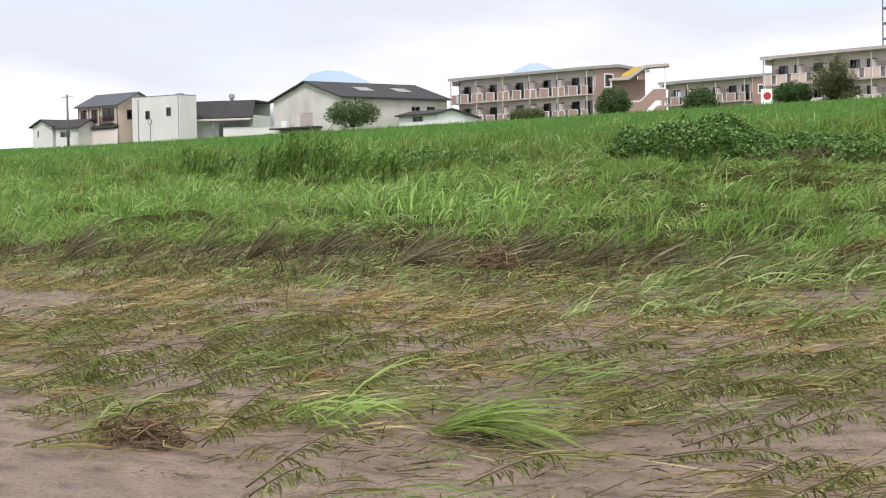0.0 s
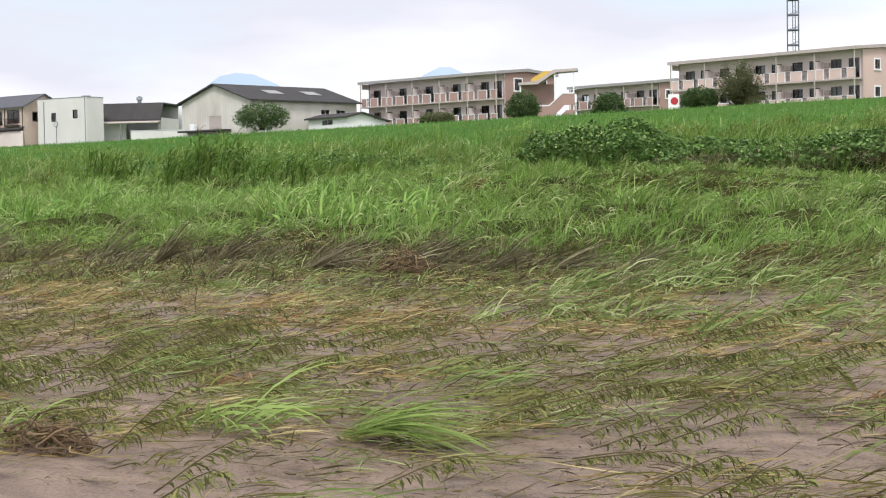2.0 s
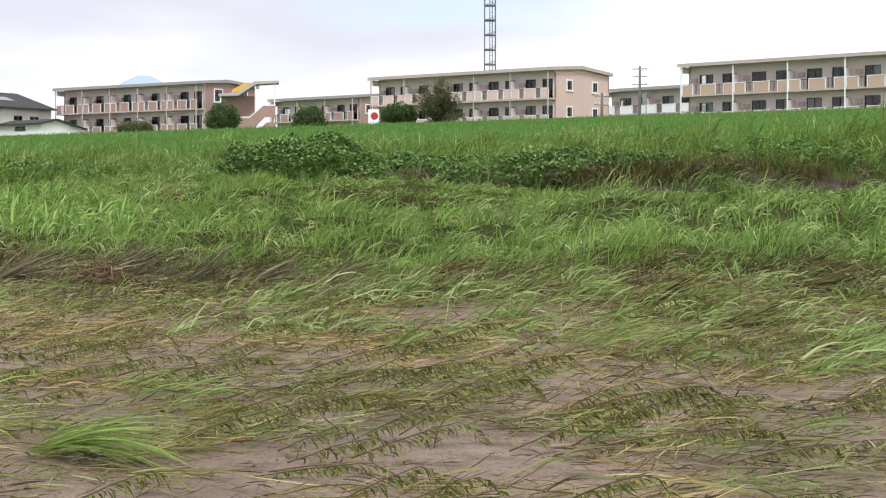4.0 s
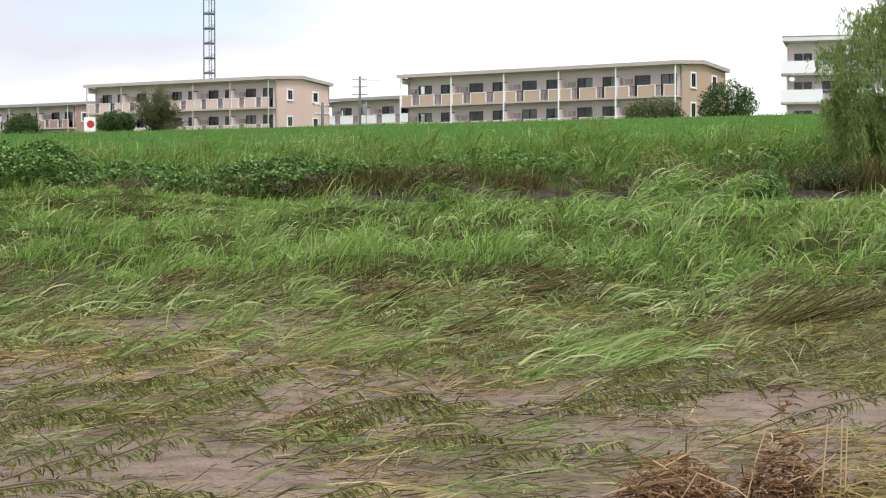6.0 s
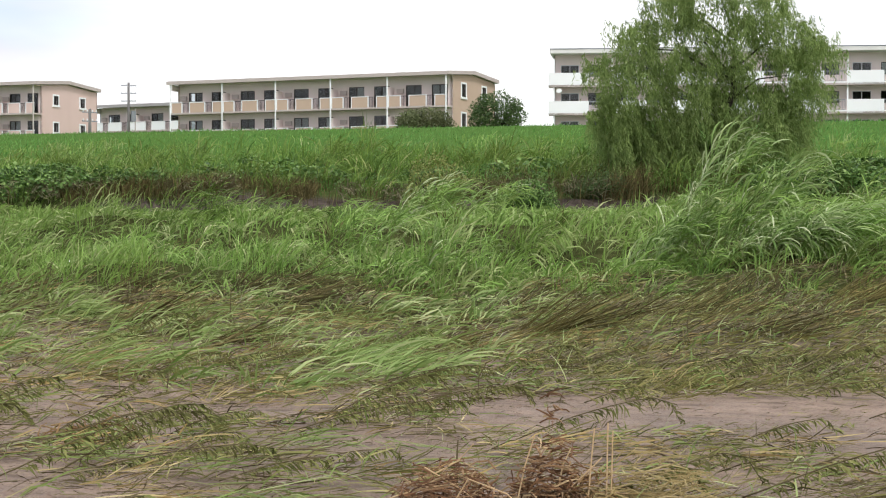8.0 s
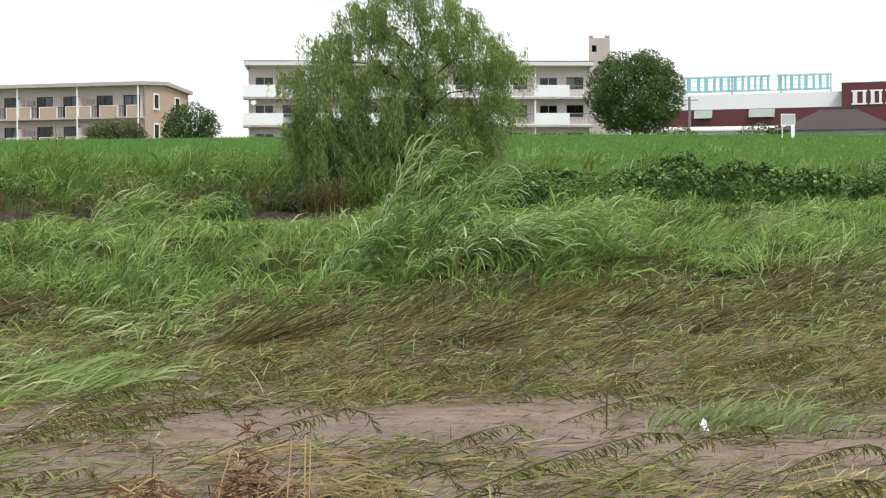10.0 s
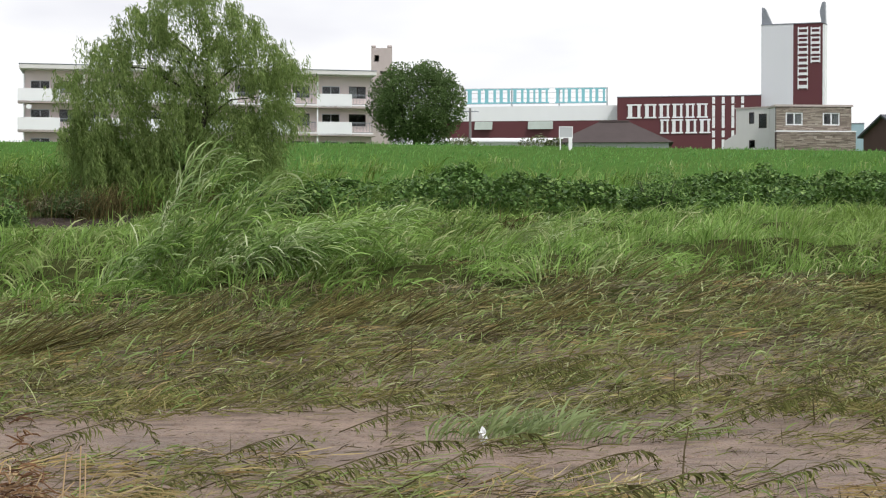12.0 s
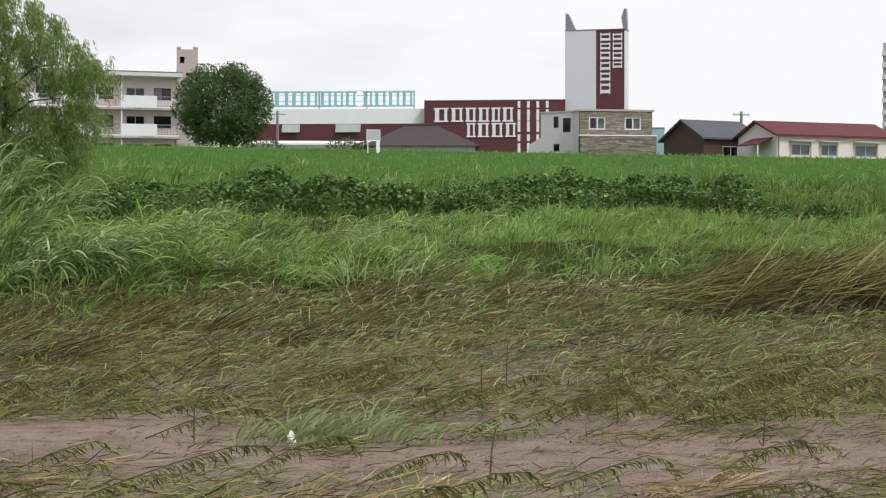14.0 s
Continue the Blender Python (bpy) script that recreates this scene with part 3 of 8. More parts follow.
def tufts(name, cx, cy, per, high, width, way, lean, bend, material, label="", category="grass", spread=0.12, fan=0.5, segs=4, roll=0.7, lift=0.0, outward=0.25, kind="stuff", parent=None, wobble=0.18):
    """Clumps of blades that share a root, a way to lean and a height."""
    m = len(cx)
    per = np.maximum(1, (per * RNG.uniform(0.6, 1.5, m)).astype(int))
    ar = lambda v: np.repeat(np.broadcast_to(np.asarray(v, float), (m,)), per)
    k = int(per.sum())
    dx, dy = RNG.normal(0, 1, k) * ar(spread), RNG.normal(0, 1, k) * ar(spread)
    az = ar(way) + RNG.normal(0, 1, k) * ar(fan)
    sx, sy = np.sin(az) + outward * dx / np.maximum(ar(spread), 0.01), np.cos(az) + outward * dy / np.maximum(ar(spread), 0.01)
    az = np.arctan2(sx, sy)
    ln = ar(high) * RNG.uniform(0.5, 1.1, k)
    le = ar(lean) + RNG.normal(0, wobble, k)
    be = ar(bend) * RNG.uniform(0.5, 1.4, k)
    wd = ar(width) * RNG.uniform(0.6, 1.3, k)
    ob = blades(name, ar(cx) + dx, ar(cy) + dy, ln, wd, az, le, be, material, label, category, segs=segs, roll=roll, lift=ar(lift) * RNG.uniform(0.3, 1.0, k), parent=parent)
    if ob and not kind:
        del ob["kind"]
    return ob


def combed(n, y0, y1, az0=-60.5, az1=30.5, power=0.2):
    x, y = scatter(n, y0, y1, az0, az1, power)
    return x, y, RNG.uniform(0, 1, n)


# --- flattened strip: a dark silted underlayer, then combed clumps, then loose leaves
x, y = scatter(64000, 6.5, 34.0, power=0.25)
yg = growth_edge(x, y)
streak = 0.6 * vnoise(x / 2.8 + y * 0.25, y, 0.55, 31) + 0.4 * vnoise(x, y, 1.8, 32)
keep = (RNG.uniform(0, 1, len(x)) < np.clip((streak - np.interp(y, [8, 13.5, 17], [0.42, 0.34, 0.1]) - 0.2 * np.clip((x + 2) / 3, 0, 1) * np.clip(y - 12.2, 0, 1)) / 0.14, 0, 1) * (1 - np.where(vnoise(x, y, 0.8, 35) > 0.58, 0.45, 0.93) * bare_silt(x, y))) & (y < yg + 2)
x, y = x[keep], y[keep]
k = len(x)
dark = RNG.uniform(0, 1, k) < 0.55
for nm, sel, mat, lab in (("silted_grass", dark, MUDDY, "grey-brown silt-coated grass pressed flat"), ("flattened_olive_grass", ~dark, OLIVE, "olive grass combed flat over the silt by the flood")):
    c = int(sel.sum())
    blades(nm, x[sel], y[sel], RNG.uniform(0.12, 0.4, c), np.interp(y[sel], [9, 28], [0.010, 0.026]) * RNG.uniform(0.6, 1.4, c), RIGHT + RNG.normal(0, 0.8, c), RNG.uniform(1.0, 1.6, c), RNG.uniform(-0.2, 0.6, c), mat, lab, "flattened grass", segs=2, roll=0.9, lift=RNG.uniform(0.0, 0.05, c))

x, y, pick = combed(4400, 5.6, 33.0)
yg = growth_edge(x, y)
streak = 0.6 * vnoise(x / 2.8 + y * 0.25, y, 0.55, 31) + 0.4 * vnoise(x, y, 1.8, 32)
keep = (RNG.uniform(0, 1, len(x)) < np.clip((streak - np.interp(y, [5.6, 9, 13.5, 17], [0.33, 0.31, 0.29, 0.2]) - 0.16 * np.clip((x + 2) / 3, 0, 1) * np.clip(y - 12.2, 0, 1)) / 0.16, 0, 1) * (1 - np.where(vnoise(x, y, 0.8, 35) > 0.6, 0.55, 0.95) * bare_silt(x, y))) & (y < yg + 1.5)
x, y, pick, yg = x[keep], y[keep], pick[keep], yg[keep]
rusty = np.clip(1 - np.abs(y - 13.9) / 1.7, 0, 1) * np.clip((-8 - x) / 2, 0, 1) + 0.9 * np.exp(-((x + 5.4) / 0.9) ** 2 - ((y - 17.6) / 0.6) ** 2)
isrust = RNG.uniform(0, 1, len(x)) < 0.5 * rusty
golden = np.clip(1.6 - np.abs(y - 15.0) / 1.5, 0, 1) * np.clip((-5 - x) / 3, 0, 1)
pick = pick + (vnoise(x, y, 2.2, 33) - 0.5) * 0.5
pick = np.where(RNG.uniform(0, 1, len(x)) < 0.75 * golden, 0.7, pick)
far = np.interp(y, [6, 12, 30], [0.8, 1.0, 1.9])
for nm, sel, mat, lab, hi in (
    ("combed_olive_grass", ~isrust & (pick < 0.50), OLIVE, "olive grass laid over in combed strands", 0.5),
    ("combed_green_grass", ~isrust & (pick >= 0.50) & (pick < 0.63), PALE, "pale green grass bent flat by the water", 0.6),
    ("straw", ~isrust & (pick >= 0.63) & (pick < 0.84), STRAW, "yellow straw strewn flat on the silt", 0.5),
    ("combed_brown_grass", ~isrust & (pick >= 0.84), MUDDY, "brown silt-coated grass laid over", 0.45),
    ("rusty_straw", isrust, RUST, "rust-brown dead grass pressed onto the silt", 0.45),
):
    c = int(sel.sum())
    tufts(nm, x[sel], y[sel], 21, hi * RNG.uniform(0.5, 1.2, c) * np.interp(x[sel], [-6, 0], [1.0, 0.72]), 0.0105 * far[sel], RIGHT + RNG.normal(0, 0.75, c), RNG.uniform(1.35, 1.60, c), RNG.uniform(-0.1, 0.4, c), mat, lab, "flattened grass", spread=0.2 * far[sel], fan=0.6, segs=3, roll=0.8, lift=0.09, outward=0.05, wobble=0.09)

# a closer mat of flattened grass on the downstream side
x, y = scatter(1500, 12.4, 27.0, -9.0, 30.5, 0.2)
keep = (y > 12.9 + 0.9 * vnoise(x, y, 1.5, 36)) & (bare_silt(x, y) < 0.6)
x, y = x[keep], y[keep]
c = len(x)
pick = RNG.uniform(0, 1, c) * 0.5 + 0.5 * vnoise(x, y, 1.7, 34)
for nm, sel, mat, lab in (("matted_olive_grass", pick < 0.53, OLIVE, "matted olive grass combed down over silt"), ("matted_silted_grass", (pick >= 0.53) & (pick < 0.7), SILTED, "grey-olive silted grass matted down"), ("matted_dark_grass", pick >= 0.7, MUDDY, "dark silt-coated grass matted down")):
    q = int(sel.sum())
    tufts(nm, x[sel], y[sel], 22, RNG.uniform(0.18, 0.45, q), 0.014, RIGHT - 0.1 + RNG.normal(0, 0.8, q), RNG.uniform(1.1, 1.55, q), RNG.uniform(-0.1, 0.5, q), mat, lab, "flattened grass", spread=0.24, fan=0.6, segs=2, roll=0.8, lift=0.08, outward=0.05, wobble=0.15)

# loose short leaves, pale against the silted ground
x, y = scatter(30000, 8.0, 34.0, power=0.45)
yg = growth_edge(x, y)
keep = (y < yg + 2) & (bare_silt(x, y) < 0.4) & (RNG.uniform(0, 1, len(x)) < np.interp(y, [9, 15, 18], [0.15, 0.4, 1.0]))
x, y = x[keep], y[keep]
k = len(x)
blades("loose_leaves", x, y, RNG.uniform(0.12, 0.38, k), np.interp(y, [9, 30], [0.011, 0.03]) * RNG.uniform(0.6, 1.2, k), RIGHT + RNG.normal(0, 1.1, k), RNG.uniform(0.3, 1.3, k), RNG.uniform(0.4, 1.6, k), PALE, "pale bent leaves lying over silted grass", "loose leaves", segs=4, roll=0.9, lift=0.05)

# silt-coated weeds still half standing at the flood's edge
x, y, pick = combed(2000, 15.0, 33.0)
yg = growth_edge(x, y)
keep = (np.abs(y - yg + np.interp(bearing(x, y), [-40, -20], [1.2, 0.6])) < np.interp(bearing(x, y), [-40, -20], [2.6, 1.8])) & (vnoise(x, y, 1.6, 41) > np.interp(bearing(x, y), [-60, -30, -20, 30], [0.12, 0.25, 0.5, 0.5]))
x, y, pick = x[keep], y[keep], pick[keep]
for nm, sel, mat, lab in (("silted_weeds", pick < np.interp(bearing(x, y), [-38, -26], [0.78, 0.5]), MUDDY, "brown silt-coated weeds bent over by the flood"), ("grey_silted_weeds", pick >= np.interp(bearing(x, y), [-38, -26], [0.78, 0.5]), SILTED, "grey-olive silted weeds half standing")):
    c = int(sel.sum())
    tufts(nm, x[sel], y[sel], 40, RNG.uniform(0.2, 0.5, c), 0.02, RIGHT + RNG.normal(0, 0.8, c), RNG.uniform(0.3, 1.2, c), RNG.uniform(0.3, 1.4, c), mat, lab, "weeds", spread=0.28, fan=1.0, segs=3)
x, y, pick = combed(60, 18.0, 33.0, -35, 30.5)
keep = y < growth_edge(x, y) + 1
x, y = x[keep], y[keep]
c = len(x)
tufts("fallen_brown_stems", x, y, 36, RNG.uniform(0.8, 1.4, c), 0.016, RIGHT - 0.1 + RNG.normal(0, 0.2, c), RNG.uniform(1.05, 1.3, c), 0.15, CANE, "long brown stems fallen side by side", "weeds", spread=0.12, fan=0.08, segs=4, outward=0.0)

# --- standing grass of the bank: dark undergrowth whose green also carries the shade of the hollows, then clumps that fall outward over the hummocks
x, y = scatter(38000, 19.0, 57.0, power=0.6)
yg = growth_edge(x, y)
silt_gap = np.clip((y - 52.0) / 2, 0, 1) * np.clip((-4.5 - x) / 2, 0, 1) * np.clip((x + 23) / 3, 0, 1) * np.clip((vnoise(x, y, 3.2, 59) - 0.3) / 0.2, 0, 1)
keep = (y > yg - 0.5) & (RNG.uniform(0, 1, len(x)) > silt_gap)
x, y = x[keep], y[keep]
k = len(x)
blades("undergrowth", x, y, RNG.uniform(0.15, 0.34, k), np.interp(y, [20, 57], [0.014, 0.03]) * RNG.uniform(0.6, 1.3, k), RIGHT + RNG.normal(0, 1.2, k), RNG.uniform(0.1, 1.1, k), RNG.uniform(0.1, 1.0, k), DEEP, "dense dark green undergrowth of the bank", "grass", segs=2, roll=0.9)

x, y, pick = combed(10500, 19.0, 57.5, power=0.55)
yg = growth_edge(x, y)
high, ox, oy, key = lumps(x, y)
silt_gap = np.clip((y - 51.0) / 2, 0, 1) * np.clip((-4.5 - x) / 2, 0, 1) * np.clip((x + 23) / 3, 0, 1) * np.clip((vnoise(x, y, 3.2, 59) - 0.3) / 0.2, 0, 1)
keep = (y > yg + np.interp(bearing(x, y), [-40, -25], [0.6, 0.0])) & (RNG.uniform(0, 1, len(x)) > silt_gap) & (RNG.uniform(0, 1, len(x)) < np.clip(0.12 + high * 2.6, 0, 1))
x, y, pick, yg, high, ox, oy, key = (v[keep] for v in (x, y, pick, yg, high, ox, oy, key))
az = bearing(x, y)
pick = pick * 0.3 + 0.42 * key + 0.28 * vnoise(x, y, 4.5, 53) + (vnoise(x, y, 1.2, 55) - 0.5) * 0.3
pick = np.where((az < -34) & (y > 22) & (y < 38) & (RNG.uniform(0, 1, len(x)) < 0.55), RNG.uniform(0.3, 0.66, len(x)), pick)
pick = np.where((az > 15) & (y > 33) & (RNG.uniform(0, 1, len(x)) < 0.8), 0.2, pick)
far = np.interp(y, [20, 57], [0.85, 1.75])
low = 1 - 0.6 * low_ground(x, y)
mound = (0.5 + 0.5 * high + 0.35 * vnoise(x, y, 1.0, 57)) * low
for nm, sel, mat, lab, per, hi, w, l0, l1, b0, b1 in (
    ("fine_green_grass", pick < 0.41, GREEN, "fine bright green grass in thick clumps", 17, 0.58, 0.021, 0.0, 0.55, 0.3, 1.3),
    ("arching_pale_grass", (pick >= 0.41) & (pick < 0.53), PALE, "pale green broad blades arching over", 13, 0.7, 0.028, 0.2, 0.9, 0.8, 1.8),
    ("broad_green_grass", (pick >= 0.53) & (pick < 0.67), GREEN, "broad green blades leaning with the flow", 14, 0.68, 0.028, 0.1, 0.8, 0.6, 1.7),
    ("dark_bank_grass", (pick >= 0.67) & (pick < 0.79), DEEP, "dark green grass clumps on the river bank", 20, 0.6, 0.024, 0.1, 0.8, 0.5, 1.6),
    ("dead_bank_grass", pick >= 0.79, CANE, "brown dead stems among the grass", 16, 0.5, 0.018, 0.3, 1.0, 0.2, 1.2),
):
    c = int(sel.sum())
    out = np.arctan2(ox[sel] * 1.3 + 0.55 + RNG.normal(0, 0.45, c), oy[sel] * 1.3 + RNG.normal(0, 0.45, c))
    tufts(nm, x[sel], y[sel], per, hi * mound[sel] * RNG.uniform(0.7, 1.35, c), w * far[sel], out, RNG.uniform(l0, l1, c), RNG.uniform(b0, b1, c), mat, lab, "grass", spread=0.16, fan=0.55, segs=3, roll=0.8, outward=0.4)

# broad bright leaves standing on the bank upstream
x, y, pick = combed(900, 25.0, 43.0, -60.5, -40.0, power=0.5)
keep = (y > growth_edge(x, y) + 1.0) & (vnoise(x, y, 4.5, 75) > np.interp(bearing(x, y), [-52, -41], [0.3, 0.62]))
x, y = x[keep], y[keep]
c = len(x)
tufts("broad_bank_leaves", x, y, 10, RNG.uniform(0.6, 1.0, c), 0.055, RIGHT + RNG.normal(0, 1.3, c), RNG.uniform(0.0, 0.45, c), RNG.uniform(0.5, 1.5, c), FRESH, "broad bright green leaves standing on the bank", "grass", spread=0.2, fan=0.9, segs=3)

# single long pale blades that rise out of the clumps and arch over
x, y, pick = combed(850, 21.0, 56.0, power=0.5)
keep = (y > growth_edge(x, y) + 0.5) & (lumps(x, y)[0] > 0.25) & (vnoise(x, y, 3.5, 60) > 0.35)
x, y = x[keep], y[keep]
c = len(x)
tufts("long_arching_blades", x, y, 6, RNG.uniform(0.7, 1.15, c) * (1 - 0.45 * low_ground(x, y)), np.interp(y, [20, 57], [0.024, 0.042]), RIGHT + RNG.normal(0, 1.0, c), RNG.uniform(0.1, 0.8, c), RNG.uniform(0.9, 2.0, c), PALE, "long pale blades arching out of the bank grass", "grass", spread=0.1, fan=0.7, segs=6)

# pale long clumps fallen forward over the flattened strip
x = RNG.uniform(-14.0, -2.5, 190)
y = RNG.uniform(14.5, 25.0, 190)
keep = (vnoise(x, y, 2.2, 58) > 0.42) & (bare_silt(x, y) < 0.3)
x, y = x[keep], y[keep]
c = len(x)
tufts("fallen_pale_clumps", x, y, 17, RNG.uniform(0.5, 1.0, c), 0.029, RIGHT + RNG.normal(0, 0.5, c), RNG.uniform(0.6, 1.1, c), RNG.uniform(0.8, 1.4, c), PALE, "long pale green clumps pushed over to one side", "grass", spread=0.14, fan=0.3, segs=4)

# --- tall reeds at the foot of the terrace slope: brown stems below, leaves above
x, y = scatter(46000, 57.0, 70.0, power=0.2)
az = bearing(x, y)
full = np.interp(az, [-60, -42, -34, -26, -20, -4, 0, 3, 20.5, 22.5, 30], [0.2, 0.25, 0.35, 0.5, 1.0, 1.0, 0.5, 0.10, 0.12, 0.8, 0.9])
keep = (y < np.where(az > -22, 65.0, 61.5)) & (RNG.uniform(0, 1, len(x)) < full * np.clip((0.6 * vnoise(x, y, 5.5, 61) + 0.4 * vnoise(x, y, 1.8, 63) - np.interp(az, [-34, -24], [0.42, 0.24])) / 0.12, 0, 1))
x, y, az = x[keep], y[keep], az[keep]
k = len(x)
tall = np.interp(az, [-60, -44, -38, -25, -18, -4, 15, 23, 30], [0.75, 0.85, 1.2, 1.4, 1.75, 1.75, 1.1, 1.6, 1.6]) * (0.6 + 0.65 * vnoise(x, y, 2.6, 62))
blades("reed_stems", x, y, tall * RNG.uniform(0.4, 0.72, k), RNG.uniform(0.018, 0.036, k), RIGHT + RNG.normal(0, 1.5, k), RNG.uniform(0.0, 0.4, k), RNG.uniform(0.0, 0.7, k), CANE, "brown standing stems of the reed bed", "reeds", segs=2, roll=0.9)
x, y = scatter(15000, 57.2, 60.8, -25, -2.5, 0.2)
keep = vnoise(x, y, 1.8, 64) > 0.46
x, y = x[keep], y[keep]
k = len(x)
blades("brown_reed_foot", x, y, (0.55 + 1.35 * vnoise(x, y, 2.6, 62)) * RNG.uniform(0.5, 1.05, k), RNG.uniform(0.02, 0.04, k), RIGHT + RNG.normal(0, 1.5, k), RNG.uniform(0.0, 0.55, k), RNG.uniform(0.0, 0.9, k), CANE, "bare brown stems along the foot of the reed bed", "reeds", segs=2, roll=0.9)
x, y, pick = combed(2700, 57.3, 70.0)
az = bearing(x, y)
full = np.interp(az, [-60, -42, -34, -26, -20, -4, 0, 3, 20.5, 22.5, 30], [0.3, 0.35, 0.6, 0.75, 1.0, 1.0, 0.5, 0.10, 0.12, 0.8, 0.9])
keep = pick < full * np.clip((0.6 * vnoise(x, y, 5.5, 61) + 0.4 * vnoise(x, y, 1.8, 63) - np.interp(az, [-34, -24], [0.42, 0.24])) / 0.12, 0, 1)
x, y, az = x[keep], y[keep], az[keep]
c = len(x)
tall = np.interp(az, [-60, -44, -38, -25, -18, -4, 15, 23, 30], [0.75, 0.85, 1.2, 1.4, 1.75, 1.75, 1.1, 1.6, 1.6]) * (0.6 + 0.65 * vnoise(x, y, 2.6, 62))
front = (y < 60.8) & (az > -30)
# Front and low leaves take the deeper green, which carries their shade.
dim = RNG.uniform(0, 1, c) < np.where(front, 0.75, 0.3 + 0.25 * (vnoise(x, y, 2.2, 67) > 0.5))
gone = front & (RNG.uniform(0, 1, c) < 0.42)
for nm, sel, mat, lab in (("reed_leaves", ~dim & ~gone, REED, "green leaves of tall reeds at the foot of the slope"), ("shade_toned_reed_leaves", dim & ~gone, DEEP, "reed leaves low in the reed bed, their shade put into a darker green")):
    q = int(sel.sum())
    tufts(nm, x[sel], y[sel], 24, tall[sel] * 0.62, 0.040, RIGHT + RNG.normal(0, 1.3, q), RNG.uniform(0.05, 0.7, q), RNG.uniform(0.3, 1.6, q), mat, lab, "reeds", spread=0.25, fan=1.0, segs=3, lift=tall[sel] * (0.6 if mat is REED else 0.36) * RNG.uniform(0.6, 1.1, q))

x, y = scatter(420, 56.9, 58.6, -33, -3, 0.2)
keep = vnoise(x, y, 2.4, 65) > 0.4
x, y = x[keep], y[keep]
c = len(x)
tufts("hanging_reed_leaves", x, y, 9, RNG.uniform(0.4, 0.8, c), 0.04, math.pi + RNG.normal(0, 0.9, c), RNG.uniform(0.3, 1.0, c), RNG.uniform(0.8, 1.8, c), SILTED, "limp silted leaves hanging from the foot of the reed bed", "reeds", spread=0.2, fan=0.7, segs=4, lift=0.6)

# --- rough tufts at the lower edge of the slope
x, y, pick = combed(1700, 60.5, 84.0, power=0.3)
keep = (vnoise(x, y, 2.8, 74) > np.interp(y, [61, 84], [0.3, 0.62])) & ((y > 66.5) | (bearing(x, y) < -24) | (bearing(x, y) > -3))
x, y, pick = x[keep], y[keep], pick[keep]
for nm, sel, mat, lab in (("slope_tufts", pick < 0.65, GREEN, "rough green tufts standing above the slope's grass"), ("pale_slope_tufts", pick >= 0.65, PALE, "pale tufts dotted over the slope's foot")):
    c = int(sel.sum())
    tufts(nm, x[sel], y[sel], 13, RNG.uniform(0.4, 0.95, c) * np.interp(y[sel], [61, 84], [1.3, 0.9]), 0.05, RIGHT + RNG.normal(0, 1.3, c), RNG.uniform(0.0, 0.5, c), RNG.uniform(0.3, 1.2, c), mat, lab, "grass", spread=0.32, fan=0.9, segs=2)

# --- grass of the slope
x, y = scatter(52000, 61.0, 106.0, power=0.5)
keep = vnoise(x, y, 1.2, 72) > 0.1
x, y = x[keep], y[keep]
k = len(x)
blades("slope_grass", x, y, RNG.uniform(0.2, 0.5, k) * (0.35 + 0.9 * vnoise(x, y, 3, 71) + 0.5 * vnoise(x, y, 9, 73)) * np.interp(y, [62, 74, 106], [1.6, 0.6, 0.42]), RNG.uniform(0.038, 0.096, k), RIGHT + RNG.normal(0, 1.0, k), RNG.uniform(0.0, 0.5, k), RNG.uniform(0, 0.8, k), SLOPE, "even green grass on the terrace slope", "grass", segs=2, roll=0.8)


def leaf_cloud(name, centres, size, material, label="", category="", kind="", parent=None, shape=0.62, up=0.0):
    """Many small pointed leaves, one at each centre, turned at random (up: how far they face the sky)."""
    n = len(centres)
    a = RNG.normal(0, 1, (n, 3))
    a[:, 2] *= 1 - up
    a /= np.linalg.norm(a, axis=1)[:, None]
    c = RNG.normal(0, 1, (n, 3))
    c[:, 2] *= 1 - up
    c -= (c * a).sum(1)[:, None] * a
    c /= np.linalg.norm(c, axis=1)[:, None]
    s = (size * RNG.uniform(0.6, 1.25, n))[:, None]
    fold = np.cross(a, c) * s * 0.12
    vs = np.stack([centres - a * s * 0.5, centres + c * s * shape * 0.5 - a * s * 0.1 + fold, centres + a * s * 0.5, centres - c * s * shape * 0.5 - a * s * 0.1 + fold], 1)
    base = np.arange(n) * 4
    loops = np.stack([base, base + 1, base + 2, base, base + 2, base + 3], -1).ravel()
    return numpy_mesh(name, vs.reshape(-1, 3), loops, np.arange(2 * n) * 3, material, label, category, kind, parent)


